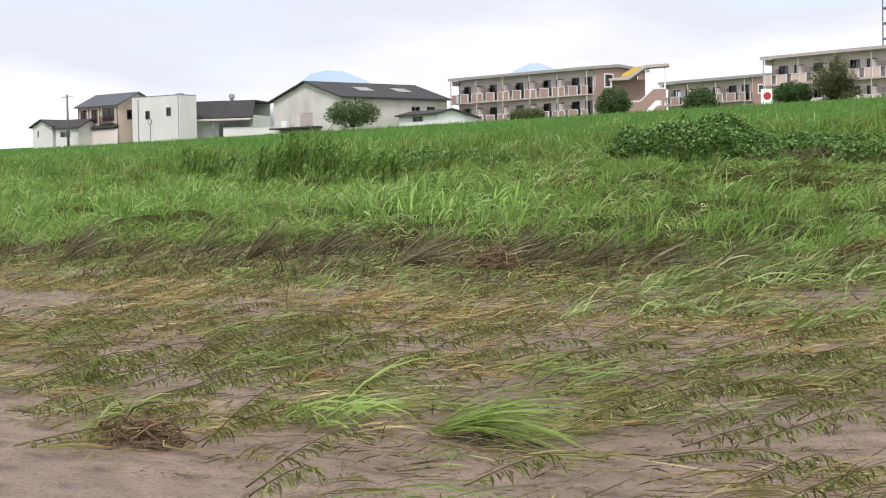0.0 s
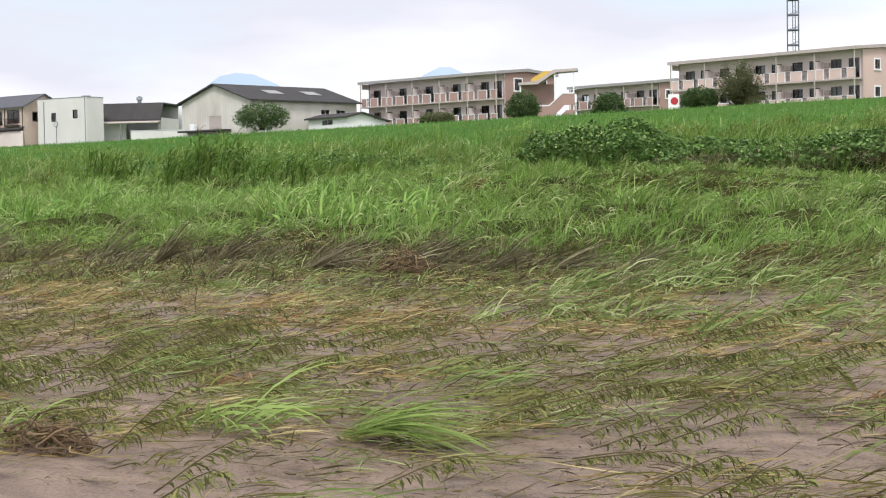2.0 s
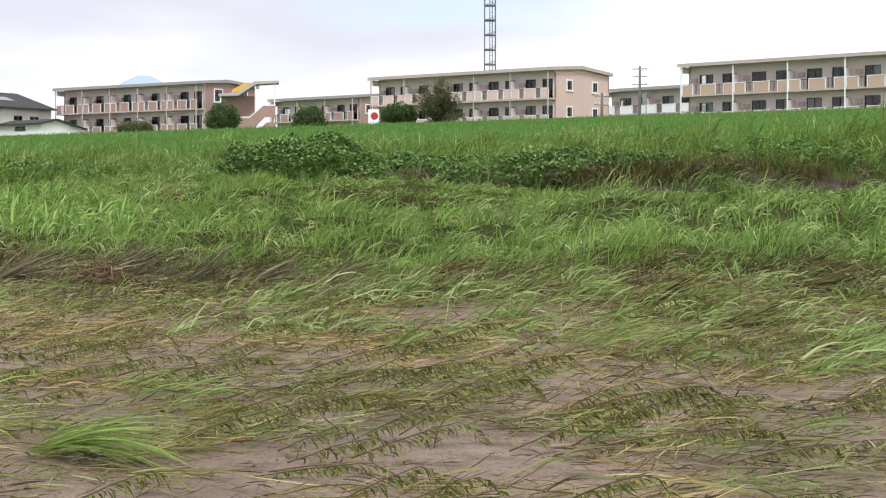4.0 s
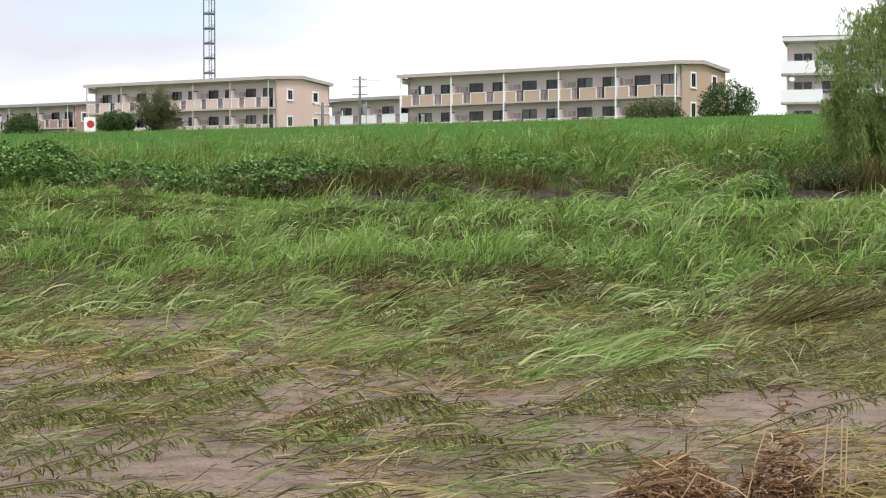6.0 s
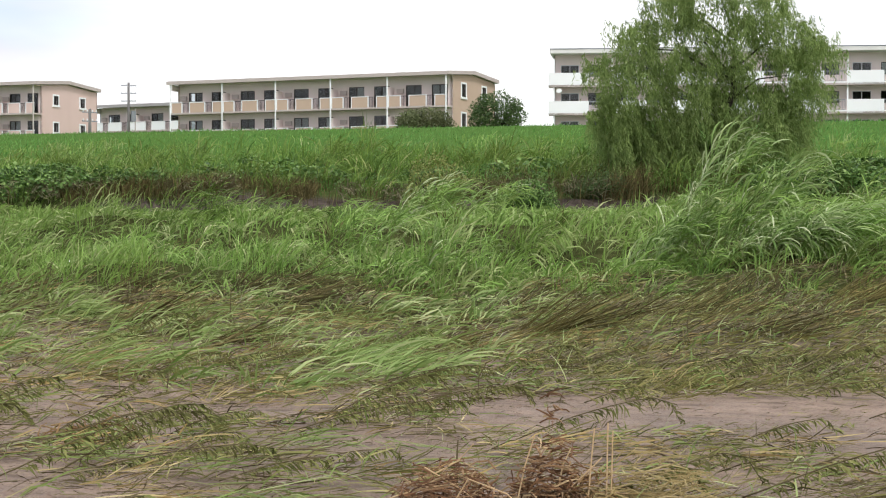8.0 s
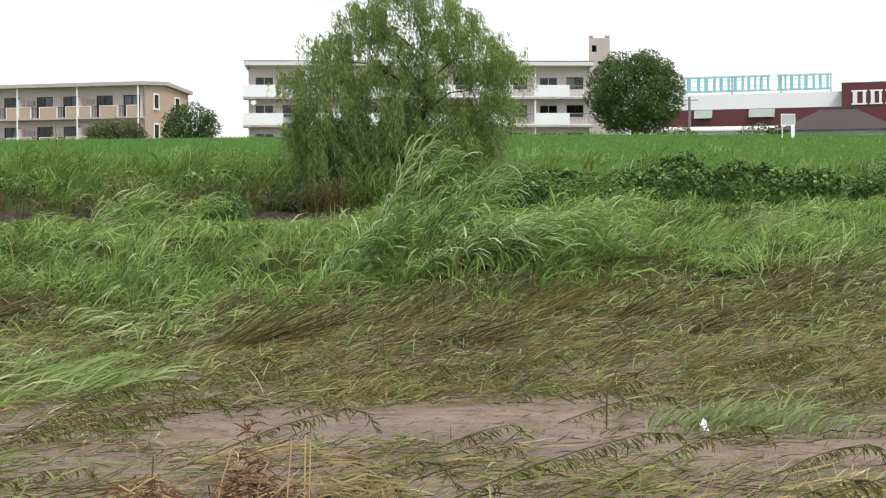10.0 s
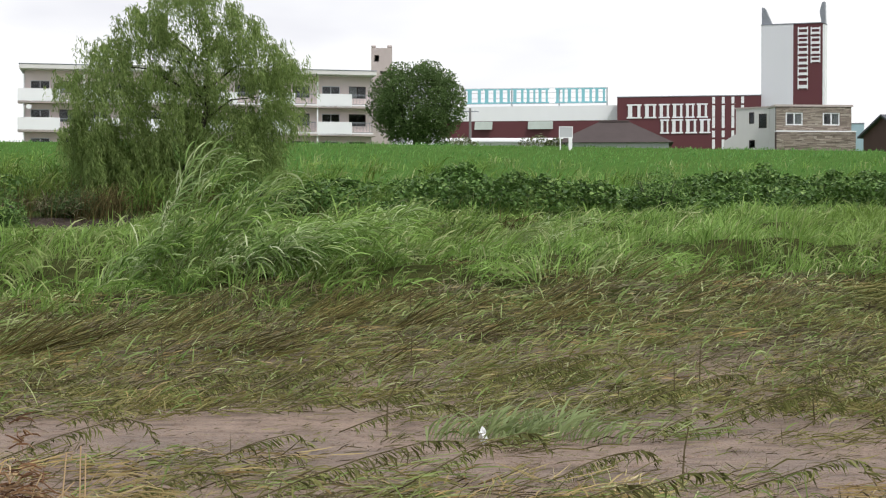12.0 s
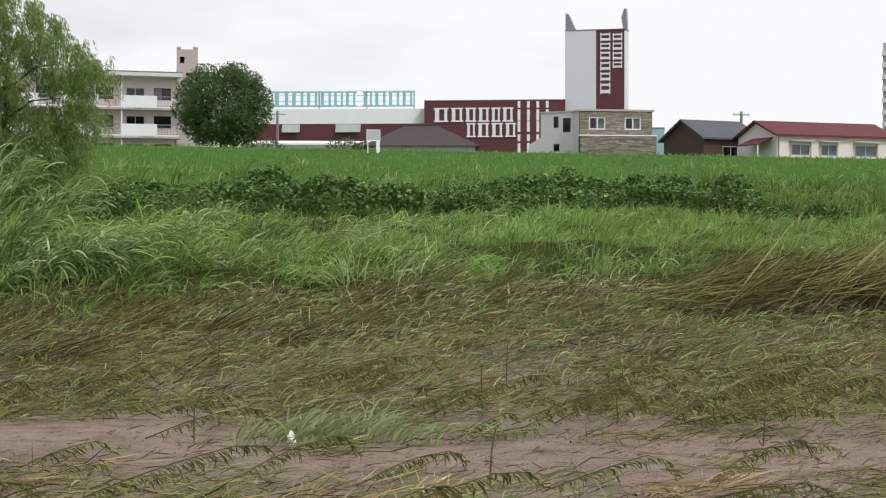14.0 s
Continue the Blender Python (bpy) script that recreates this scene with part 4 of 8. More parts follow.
# climbing vines over the foot of the slope: leaves in layers over rounded mounds
def vines(n, az0, az1, y0, y1, height, seed, cell=1.5):
    x, y = scatter(n, y0, y1, az0, az1, 0.3)
    edge = np.clip((bearing(x, y) - az0) / 1.5, 0, 1) * np.clip((az1 - bearing(x, y)) / 1.5, 0, 1) * np.clip((y1 - y) / 3.5, 0, 1)
    h = lumps(x, y, cell, seed)[0]
    small = lumps(x, y, cell * 0.4, seed + 20)[0]
    top = height * edge * (0.1 + 0.8 * h + 0.34 * small) * (0.35 + 1.15 * vnoise(x, y, 5.0, seed + 9))
    keep = (RNG.uniform(0, 1, n) < np.clip(1.9 * (h - 0.12) * (0.3 + small), 0, 1)) & (RNG.uniform(0, 1, n) < edge * 1.4 * np.clip((vnoise(x, y, 2.3, seed + 13) - 0.3) / 0.15, 0.06, 1)) & (y > y0 + 1.4 * (vnoise(x, y, 1.6, seed + 5) - 0.2))
    x, y, top = x[keep], y[keep], top[keep]
    z = ground_z(x, y) + 0.12 + top * np.where(RNG.uniform(0, 1, len(x)) < 0.72, RNG.uniform(0.86, 1.08, len(x)), RNG.uniform(0.3, 0.9, len(x)))
    return np.stack([x, y, z], -1)


V = np.concatenate([vines(78000, 0.2, 24.5, 56.4, 67.0, 1.15, 81, 1.6), vines(17000, 22.0, 31.5, 56.8, 63.5, 0.9, 85, 1.4), vines(46000, -38.0, -20.5, 56.8, 64.0, 1.3, 91, 1.6), vines(9000, -52, -36, 57, 63, 0.95, 95, 1.5), vines(6000, -22, -5, 59.5, 64, 1.0, 97, 1.5)])
leaf_cloud("climbing_vines", V, 0.17, VINE, "dark green broad-leaved vines smothering the bank", "vines", "stuff", shape=0.9, up=0.68)
# tall grass growing up through the vines
x, y, pick = combed(2500, 56.6, 71.0, power=0.2)
az = bearing(x, y)
keep = ((az > 0) | (az < -21.5)) & (vnoise(x, y, 2.6, 66) > np.interp(y, [58, 63], [0.5, 0.2]) + np.interp(az, [-1, 0, 15, 22], [0.0, 0.04, 0.0, -0.12]))
x, y, pick = x[keep], y[keep], pick[keep]
for nm, sel, mat, lab in (("tall_slope_grass", pick < 0.6, REED, "tall grass growing up through the vines"), ("pale_slope_grass", pick >= 0.6, PALE, "pale tall grass standing among the vines")):
    c = int(sel.sum())
    tufts(nm, x[sel], y[sel], 11, RNG.uniform(0.7, 1.35, c) * np.where(bearing(x[sel], y[sel]) < 0, 1.1, 0.9), 0.044, RIGHT + RNG.normal(0, 1.2, c), RNG.uniform(0.0, 0.4, c), RNG.uniform(0.4, 1.3, c), mat, lab, "grass", spread=0.3, fan=0.9, segs=3)


# ---- trees and shrubs ----
def lobes_points(n, lobes):
    """Points near the skins of a few overlapping lobes (centre, radii)."""
    out = []
    w = np.array([r[0] * r[2] for c, r in lobes])
    for (c, r), k in zip(lobes, np.round(n * w / w.sum()).astype(int)):
        d = RNG.normal(0, 1, (k, 3))
        d /= np.linalg.norm(d, axis=1)[:, None]
        bumps = 0.78 + 0.42 * vnoise(d[:, 0] * 5 + c[0], d[:, 1] * 3 + d[:, 2] * 5, 1.0, 7)
        rad = bumps * np.where(RNG.uniform(0, 1, k) < 0.8, RNG.uniform(0.84, 1.0, k), RNG.uniform(0.4, 0.84, k))
        out.append(np.array(c) + d * np.array(r) * rad[:, None])
    p = np.concatenate(out)
    return p


def broad_tree(name, pos, wide, high, foot, leaves, leaf, material, label, category, seed, count=7, lobe=(0.2, 0.31), core=0.42):
    """A trunk with limbs and an uneven crown of many leaves."""
    rnd = random.Random(seed)
    m = Matrix.Translation(pos)
    t = thing(name, m, label, category)
    bm = bmesh.new()
    tube(bm, [Vector((0, 0, -0.3)), Vector((0.05, 0, foot)), Vector((0.0, 0.1, high * 0.55))], [wide * 0.05, wide * 0.04, wide * 0.015], 8)
    for k in range(7):
        a = 2 * math.pi * k / 7 + rnd.uniform(-0.3, 0.3)
        s = Vector((0, 0, foot * rnd.uniform(0.6, 1.2)))
        e = Vector((math.cos(a) * wide * 0.33, math.sin(a) * wide * 0.33, high * rnd.uniform(0.45, 0.8)))
        tube(bm, [s, s.lerp(e, 0.5) + Vector((0, 0, -high * 0.05)), e], [wide * 0.022, wide * 0.015, wide * 0.005], 5)
    part("trunk", bm, BARK, t, "dark forked trunk", smooth=True)
    mid = 0.46 if foot > 1 else 0.36
    lobes = [((0, 0, foot * 0.4 + (high - foot * 0.4) * mid), (wide * core, wide * core, (high - foot * 0.4) * (0.98 - mid) * core / 0.42))]
    if count > 12:
        zm = lobes[0][0][2]
        for k in range(count):
            dz = -0.8 + 1.75 * (k + 0.5) / count
            a, s = k * 2.4 + rnd.uniform(-0.25, 0.25), rnd.uniform(*lobe)
            flat = math.sqrt(max(0.0, 1 - min(dz, 1.0) ** 2))
            out = wide * (0.5 - s * 0.85) * (1 + min(0.0, dz) * 0.22)
            lobes.append(((math.cos(a) * out * flat, math.sin(a) * out * flat, zm + dz * (high - zm - wide * s * 0.8 if dz > 0 else zm * 0.8)), (wide * s, wide * s, wide * s * 0.7)))
    for k in range(0 if count > 12 else count):
        a = 2 * math.pi * k / count + rnd.uniform(-0.4, 0.4)
        s = rnd.uniform(*lobe)
        zc = foot * 0.5 + (high - foot * 0.5) * (rnd.uniform(0.14, 0.68) if foot > 1 else rnd.uniform(0.02, 0.5))
        lobes.append(((math.cos(a) * wide * (0.5 - s * 0.95), math.sin(a) * wide * (0.5 - s * 0.95), zc), (wide * s, wide * s, min(wide, high) * s * 0.9)))
    p = lobes_points(leaves, lobes)
    p = p[p[:, 2] > -0.4]
    leaf_cloud("crown", p, leaf, material, parent=t, shape=0.8, up=0.45)
    return t


def willow(pos, label):
    """A leaning trunk, arching limbs and a broad crown of hanging leafy strands in lobes with gaps."""
    t = thing("willow_tree", Matrix.Translation(pos), label, "tree")
    rnd = random.Random(5)
    bm = bmesh.new()
    trunk = [Vector((0, 0, -0.3)), Vector((0.1, 0, 1.0)), Vector((0.5, 0.1, 2.3)), Vector((0.95, 0.1, 3.6)), Vector((1.0, 0.2, 5.6))]
    tube(bm, trunk, [0.24, 0.19, 0.15, 0.11, 0.05], 9)
    lobes = [(0.1, 7.1, 1.5), (-1.4, 6.4, 1.3), (1.7, 6.5, 1.35), (0.5, 8.0, 0.8), (-2.7, 5.2, 1.2), (3.0, 5.3, 1.3), (-0.7, 5.4, 1.5), (1.4, 5.1, 1.6), (-2.6, 3.9, 1.25), (2.9, 4.1, 1.25), (-3.7, 4.4, 0.8), (4.0, 4.8, 0.75), (-1.0, 3.9, 1.3), (0.9, 3.7, 1.2), (-1.9, 2.5, 1.0), (2.5, 2.8, 1.0), (-3.4, 2.8, 0.9), (3.5, 3.4, 0.8), (-0.3, 2.2, 1.0), (-2.7, 1.7, 0.9), (-1.2, 1.6, 0.9), (1.4, 2.0, 0.9), (-3.2, 2.1, 0.9), (2.6, 2.2, 0.8), (0.3, 2.9, 1.2), (-2.2, 1.3, 0.8), (-0.4, 1.3, 0.8)]
    pts = []
    for cx, cz, rad in lobes:
        for side in (-1, 1, 0):
            cy = side * rad * 0.8 + rnd.gauss(0, 0.3)
            c = Vector((cx, cy, cz))
            s = trunk[1].lerp(trunk[4], min(1.0, max(0.1, (cz - 2.2) / 4.5)))
            if side == 0 and rad > 1.1:
                tube(bm, [s, s.lerp(c, 0.55) + Vector((0, 0, 0.4)), c], [0.055, 0.03, 0.008], 6)
            for k in range(int((6.2 if cz > 4 else 7.2) * rad * rad) + 4):
                a, e = rnd.uniform(0, 2 * math.pi), rnd.uniform(-0.6, 1.45)
                root = c + Vector((math.cos(a) * math.cos(e), math.sin(a) * math.cos(e) * 0.85, math.sin(e) * 0.75)) * rad * rnd.uniform(0.6, 1.08)
                out = Vector((math.cos(a), math.sin(a), 0)) * rnd.uniform(0.05, 0.45) + Vector((0.15, 0, 0))
                tress = rnd.uniform(0.45, 1.15) if cz > 3.0 else rnd.uniform(0.8, 2.0)
                for s2 in range(7):
                    q0 = root + Vector((rnd.gauss(0, 0.13), rnd.gauss(0, 0.13), rnd.gauss(0, 0.12)))
                    ln = tress * rnd.uniform(0.6, 1.15)
                    steps = int(ln / 0.052)
                    for j in range(steps):
                        f = j / steps
                        q = q0 + out * (ln * f * (1 - 0.4 * f)) + Vector((0, 0, -ln * f * (0.3 + 0.7 * f) + 0.12 * math.sin(f * 3)))
                        pts.append((q.x + rnd.gauss(0, 0.028), q.y + rnd.gauss(0, 0.028), q.z + rnd.gauss(0, 0.02)))
    part("trunk", bm, BARK, t, "dark leaning trunk with arching limbs", smooth=True)
    p = np.array(pts)
    p = p[p[:, 2] > 0.1]
    n = len(p)
    d = np.stack([RNG.normal(0.12, 0.42, n), RNG.normal(-0.05, 0.42, n), -np.abs(RNG.normal(0.85, 0.35, n))], -1)
    d /= np.linalg.norm(d, axis=1)[:, None]
    c = RNG.normal(0, 1, (n, 3))
    c -= (c * d).sum(1)[:, None] * d
    c /= np.linalg.norm(c, axis=1)[:, None]
    ln, wd = RNG.uniform(0.13, 0.24, n)[:, None], RNG.uniform(0.026, 0.044, n)[:, None]
    vs = np.stack([p, p + d * ln * 0.45 + c * wd * 0.5, p + d * ln, p + d * ln * 0.45 - c * wd * 0.5], 1)
    base = np.arange(n) * 4
    numpy_mesh("crown", vs.reshape(-1, 3), np.stack([base, base + 1, base + 2, base + 3], -1).ravel(), np.arange(n) * 4, WILLOW, "", "", "", t)
    return t


wx, wy = 61.0 * math.sin(radians(-2.9)), 61.0 * math.cos(radians(-2.9))
willow(Vector((wx, wy, float(ground_z(wx, wy)))), "weeping willow with trailing yellow-green foliage beside the reeds")
for az_b, w_b, h_b, sd in ((6.75, 4.6, 3.0, 61), (9.35, 5.0, 3.15, 62), (10.0, 3.0, 2.9, 63)):
    broad_tree("shrub", at(az_b, 172), w_b, h_b, 0.1, 4500, 0.22, BUSHLEAF, "low grey-green shrub before a white shed", "shrub", sd)
broad_tree("broadleaf_tree", at(5.2, 150), 9.0, 8.9, 1.2, 44000, 0.185, CROWNLEAF, "dense dark green round-crowned tree beside the flats", "tree", 3, count=40, lobe=(0.11, 0.17), core=0.36)
for nm, az, r, w, h, mat, lab, sd in (
    ("shrub", -46.05, 196, 6.6, 3.1, DARKLEAF, "dense dark green clipped shrub by the warehouse", 11),
    ("shrub", -40.0, 192, 4.4, 1.4, BUSHLEAF, "low grey-green shrub before the rose flats", 12),
    ("shrub", -37.05, 188, 4.2, 3.4, DARKLEAF, "rounded dark shrub beside the stair tower", 13),
    ("shrub", -34.08, 190, 4.2, 3.2, DARKLEAF, "rounded dark shrub before the lower flats", 14),
    ("shrub", -31.0, 166, 4.0, 2.2, DARKLEAF, "low dark shrub beside a feathery tree", 15),
    ("shrub", -12.6, 146, 5.6, 2.2, BUSHLEAF, "wide low shrub before the ochre flats", 17),
    ("broadleaf_tree", -10.1, 146, 5.4, 3.7, DARKLEAF, "rounded dark tree at the end of the ochre flats", 18),
    ("shrub", 2.5, 150, 2.6, 0.9, BUSHLEAF, "low shrub under white balconies", 19),
):
    broad_tree(nm, at(az, r), w, h, h * 0.04, 8000, 0.185, mat, lab, "shrub" if nm == "shrub" else "tree", sd, count=18, lobe=(0.13, 0.2), core=0.42)


def feathery_tree(pos, wide, high, label, seed):
    """Many thin branches fanning out of the ground, small leaves thinning towards the rim."""
    rnd = random.Random(seed)
    t = thing("feathery_tree", Matrix.Translation(pos), label, "tree")
    bm = bmesh.new()
    pts = []
    for k in range(90):
        a, tilt = rnd.uniform(0, 2 * math.pi), abs(rnd.gauss(0, 0.75))
        ln = high * rnd.uniform(0.6, 1.04) * (1 - 0.36 * min(tilt, 1.2))
        tip = Vector((math.cos(a) * math.sin(tilt) * ln * wide / high * 0.95, math.sin(a) * math.sin(tilt) * ln * wide / high * 0.95, math.cos(tilt) * ln))
        mid = tip * 0.5 + Vector((rnd.gauss(0, 0.12), rnd.gauss(0, 0.12), 0.25))
        tube(bm, [Vector((rnd.gauss(0, 0.15), rnd.gauss(0, 0.15), -0.2)), mid, tip], [0.035, 0.022, 0.006], 4)
        for j in range(200):
            f = 1 - 0.85 * rnd.random() ** 1.1
            q = mid.lerp(tip, (f - 0.5) * 2) if f > 0.5 else mid * (f * 2)
            pts.append((q.x + rnd.gauss(0, 0.22), q.y + rnd.gauss(0, 0.22), max(q.z + rnd.gauss(0, 0.2), 0.05)))
    part("branches", bm, BARK, t, "thin dark branches fanning from the ground", smooth=True)
    leaf_cloud("crown", np.array(pts), 0.19, FEATHERLEAF, parent=t, shape=0.5, up=0.2)


feathery_tree(at(-29.6, 165), 5.6, 4.7, "loose grey-green young tree before salmon flats", 16)
for az_s, y_s, w_s, h_s, mat_s, lab_s, sd in ((-12.25, 55.3, 2.3, 1.95, YELLOWLEAF, "yellow-green bushy shrub before the reed bed", 41), (-9.0, 54.5, 2.2, 1.0, VINE, "low leafy shrub beside bare silt", 42), (-6.5, 58.4, 2.8, 1.0, DARKLEAF, "dark shrub under the willow", 45), (-0.5, 57.5, 2.6, 1.3, VINE, "leafy shrub at the willow's foot", 46), (13.5, 58.0, 2.4, 1.9, VINE, "vine-covered mound above the others", 47)):
    xs = y_s * math.tan(radians(az_s))
    broad_tree("shrub", Vector((xs, y_s, float(ground_z(xs, y_s)))), w_s, h_s, h_s * 0.04, 5500, 0.085, mat_s, lab_s, "shrub", sd)


# ---- buildings on the terrace ----
def flats(name, a, c, depth, roof_z, wall, panel, label, bays, trim=PUREWHITE, storeys=2, rise=0.45, seed=1, gable_wins=True, group="flats", roof_mat=FASCIA, post_mat=POSTPAINT, small=(0.85, 0.95)):
    """Gallery flats: back wall with windows, balconies with notched solid panels, posts and a low-pitched roof."""
    rnd = random.Random(seed)
    m = facing(a, c)
    L = (c - a).length
    t = thing(name, m, label, "apartment building", group)
    base = 0.0
    top = roof_z - 9.0
    h = 2.82
    bal = 1.35
    floors = [top - 0.42 - h * (k + 1) + 0.05 for k in range(storeys)]
    # window openings of the gallery wall
    bw = L / bays
    holes, wins = [], []
    for k in range(bays):
        for f in floors:
            for o, w, hh in ((0.21 * bw, 0.27 * bw, 2.08), (0.655 * bw, 0.27 * bw, 2.08)):
                holes.append((k * bw + o, k * bw + o + w, f + 0.05, f + hh))
                wins.append((k * bw + o, f + 0.05, w, hh - 0.05))
    part("wall", wall_mesh(L, base - 1.5, top - 0.24, 0.2, holes, map_front(bal)), CREAM, t, "cream gallery wall")
    part("end_wall", boxes((0.0, 0.12, 0.16, bal - 0.01, top - 0.95, top - 0.33)), CREAM, t)
    for u, z, w, hh in wins:
        cur = rnd.random()
        window(t, map_front(bal + 0.05), u, z, w, hh, RAIL, 2, 0.06, curtain=((0.5, 1.0) if cur < 0.5 else (0.0, 1.0) if cur < 0.6 else False))
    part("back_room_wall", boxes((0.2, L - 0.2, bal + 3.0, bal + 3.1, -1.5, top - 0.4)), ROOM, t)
    # gable walls
    gh = []
    if gable_wins:
        for f in floors:
            gh += [(depth * 0.30, depth * 0.30 + small[0], f + 1.0, f + 1.0 + small[1]), (depth * 0.72, depth * 0.72 + small[0], f + 1.0, f + 1.0 + small[1])]
    for x, s in ((L, -1), (0.0, 1)):
        bm = wall_mesh(depth - bal, base - 1.5, top - 0.4, 0.2, [(u0 - bal, u1 - bal, z0, z1) for u0, u1, z0, z1 in gh], lambda u, d, z, x=x, s=s: (x + s * d, u + bal, z))
        part("gable_wall", bm, wall, t, "tiled gable wall")
        if s < 0:
            for u0, u1, z0, z1 in gh:
                window(t, map_side(x, -1), u0, z0, u1 - u0, z1 - z0, RAIL, 2, 0.06)
                fr = boxes((x, x + 0.06, u0 - 0.15, u0, z0 - 0.15, z1 + 0.15), (x, x + 0.06, u1, u1 + 0.15, z0 - 0.15, z1 + 0.15), (x, x + 0.06, u0, u1, z1, z1 + 0.15), (x, x + 0.12, u0 - 0.2, u1 + 0.2, z0 - 0.2, z0 - 0.02))
                part("window_surround", fr, trim, t, "pale window surround")
    part("rear_wall", boxes((0.0, L, depth - 0.2, depth, -1.5, top - 0.4)), wall, t)
    part("roof", prism([(-0.25, top), (depth / 2, top + rise), (depth + 0.3, top), (depth + 0.3, top - 0.34), (depth / 2, top + rise - 0.36), (-0.25, top - 0.34)], "x", -0.35, L + 0.35), roof_mat, t, "low-pitched roof with a deep fascia")
    for gx0 in (0.01, L - 0.19):
        part("gable", prism([(0.0, top - 0.4), (depth / 2, top + rise - 0.37), (depth, top - 0.4)], "x", gx0, gx0 + 0.18), wall, t)
    for f in floors:
        part("balcony_slab", boxes((0.0, L, 0.0, bal, f - 0.18, f), bevel=0.02), FASCIA, t)
        for k in range(bays):
            x0 = k * bw
            # solid panels with two railed notches per bay
            n1, n2, nw = x0 + 0.22 * bw, x0 + 0.66 * bw, 0.15 * bw
            spans = [(x0 + 0.12, n1), (n1 + nw, n2), (n2 + nw, x0 + bw - 0.02)]
            for u0, u1 in spans:
                pb = part("balcony_panel", boxes((u0, u1, 0.0, 0.12, f + 0.0, f + 0.98)), panel, t)
                part("coping", boxes((u0 - 0.05, u1 + 0.05, -0.03, 0.15, f + 0.98, f + 1.05), (u0 - 0.04, u0 + 0.04, -0.02, 0.1, f - 0.02, f + 0.98), (u1 - 0.04, u1 + 0.04, -0.02, 0.1, f - 0.02, f + 0.98)), trim, pb, "white coping")
            for u0 in (n1, n2):
                rail = part("railing", boxes((u0, u0 + nw, 0.04, 0.09, f + 0.95, f + 1.0)), RAIL, t, "dark bar railing")
                balusters(rail, [u0 + nw * (k2 + 1) / 6 - 0.015 for k2 in range(5)], 0.05, f + 0.02, 0.03, 0.03, 0.93, RAIL)
            # partition between neighbours
            if k:
                part("partition", boxes((x0 - 0.03, x0 + 0.03, 0.15, bal, f, f + 1.9)), CREAM, t)
            part("air_conditioner", boxes((x0 + 0.07 * bw, x0 + 0.07 * bw + 0.7, bal - 0.3, bal - 0.02, f + 1.3, f + 1.75), bevel=0.02), FASCIA, t)
    for k in range(bays + 1):
        part("post", boxes((k * L / bays - 0.06, k * L / bays + 0.06, -0.12, 0.0, -1.5, top - 0.36), bevel=0.02), post_mat, t, "full-height taupe post")
    return t


flats("ochre_flats", at(-21.3, 170), at(-11.85, 154.9), 11.7, 15.2, OCHREWALL, OCHREWALL, "two-storey flats with ochre balconies and white posts", 5, seed=2, post_mat=PUREWHITE, small=(0.95, 1.25))
flats("salmon_flats", at(-31.96, 189), at(-25.85, 173.6), 11.5, 15.3, PINKWALL, PINKWALL, "two-storey salmon flats with a blank gable and posts", 5, seed=3)
rose = flats("rose_flats", at(-42.63, 213.6), at(-37.95, 196.5), 10.5, 15.3, ROSEWALL, ROSEWALL, "two-storey dusty rose flats with an outside stair", 5, seed=4, roof_mat=GREYROOF, small=(1.3, 1.35))
flats("lower_rose_flats", at(-35.42, 232), at(-32.6, 221.5), 9.0, 15.3, ROSEWALL, ROSEWALL, "two-storey rose flats behind the stair tower", 3, seed=5, roof_mat=GREYROOF, small=(1.2, 1.0))
flats("grey_flats", at(-23.9, 209), at(-21.0, 201), 9.0, 15.2, GREYWALL, PUREWHITE, "grey flats with white balconies behind a pole", 2, seed=6, roof_mat=GREYROOF)

# outside stair of the rose flats, roofed, with a yellow panel
m = facing(at(-37.2, 194.5), at(-35.2, 194.0))
st = thing("stair_tower", m, "roofed outside stair with rose parapets and a yellow panel", "staircase")
part("roof", prism([(0.0, 4.45), (0.0, 4.7), (2.2, 4.9), (4.2, 6.15), (6.9, 6.25), (6.9, 5.95), (4.3, 5.8), (2.3, 4.5)], "y", 0.0, 2.4), FASCIA, st, "pale sloping stair roof")
part("yellow_panel", prism([(1.6, 5.3), (3.0, 6.05), (4.2, 6.05), (2.7, 4.98), (1.4, 4.95)], "y", 0.9, 1.0), YELLOW, st, "translucent yellow sheet")
part("parapet", prism([(1.8, 0.6), (1.8, 1.9), (3.6, 1.9), (5.2, 3.3), (6.6, 3.3), (6.6, 2.0), (5.4, 2.0), (4.0, 0.6)], "y", 0.0, 0.15), ROSEWALL, st)
part("coping", prism([(1.8, 1.9), (1.8, 2.05), (3.6, 2.05), (5.2, 3.45), (6.6, 3.45), (6.6, 3.3), (5.2, 3.3), (3.6, 1.9)], "y", -0.04, 0.19), PUREWHITE, st)
part("lower_parapet", prism([(4.4, -1.0), (4.4, 0.3), (5.6, 1.4), (6.6, 1.4), (6.6, -1.0)], "y", 0.0, 0.15), ROSEWALL, st)
part("back_wall", boxes((0.0, 4.2, 2.2, 2.4, -1.5, 4.6)), ROSEWALL, st)
for xx in (0.15, 4.2, 6.4):
    part("post", boxes((xx, xx + 0.16, 0.2, 0.36, -1.5, 4.5 if xx < 4 else 5.9)), PUREWHITE, st)
for k in range(12):
    part("step", boxes((2.0 + 0.27 * k, 2.3 + 0.27 * k, 0.15, 1.5, 0.2 + 0.17 * k, 0.26 + 0.17 * k)), CONCRETE, st)


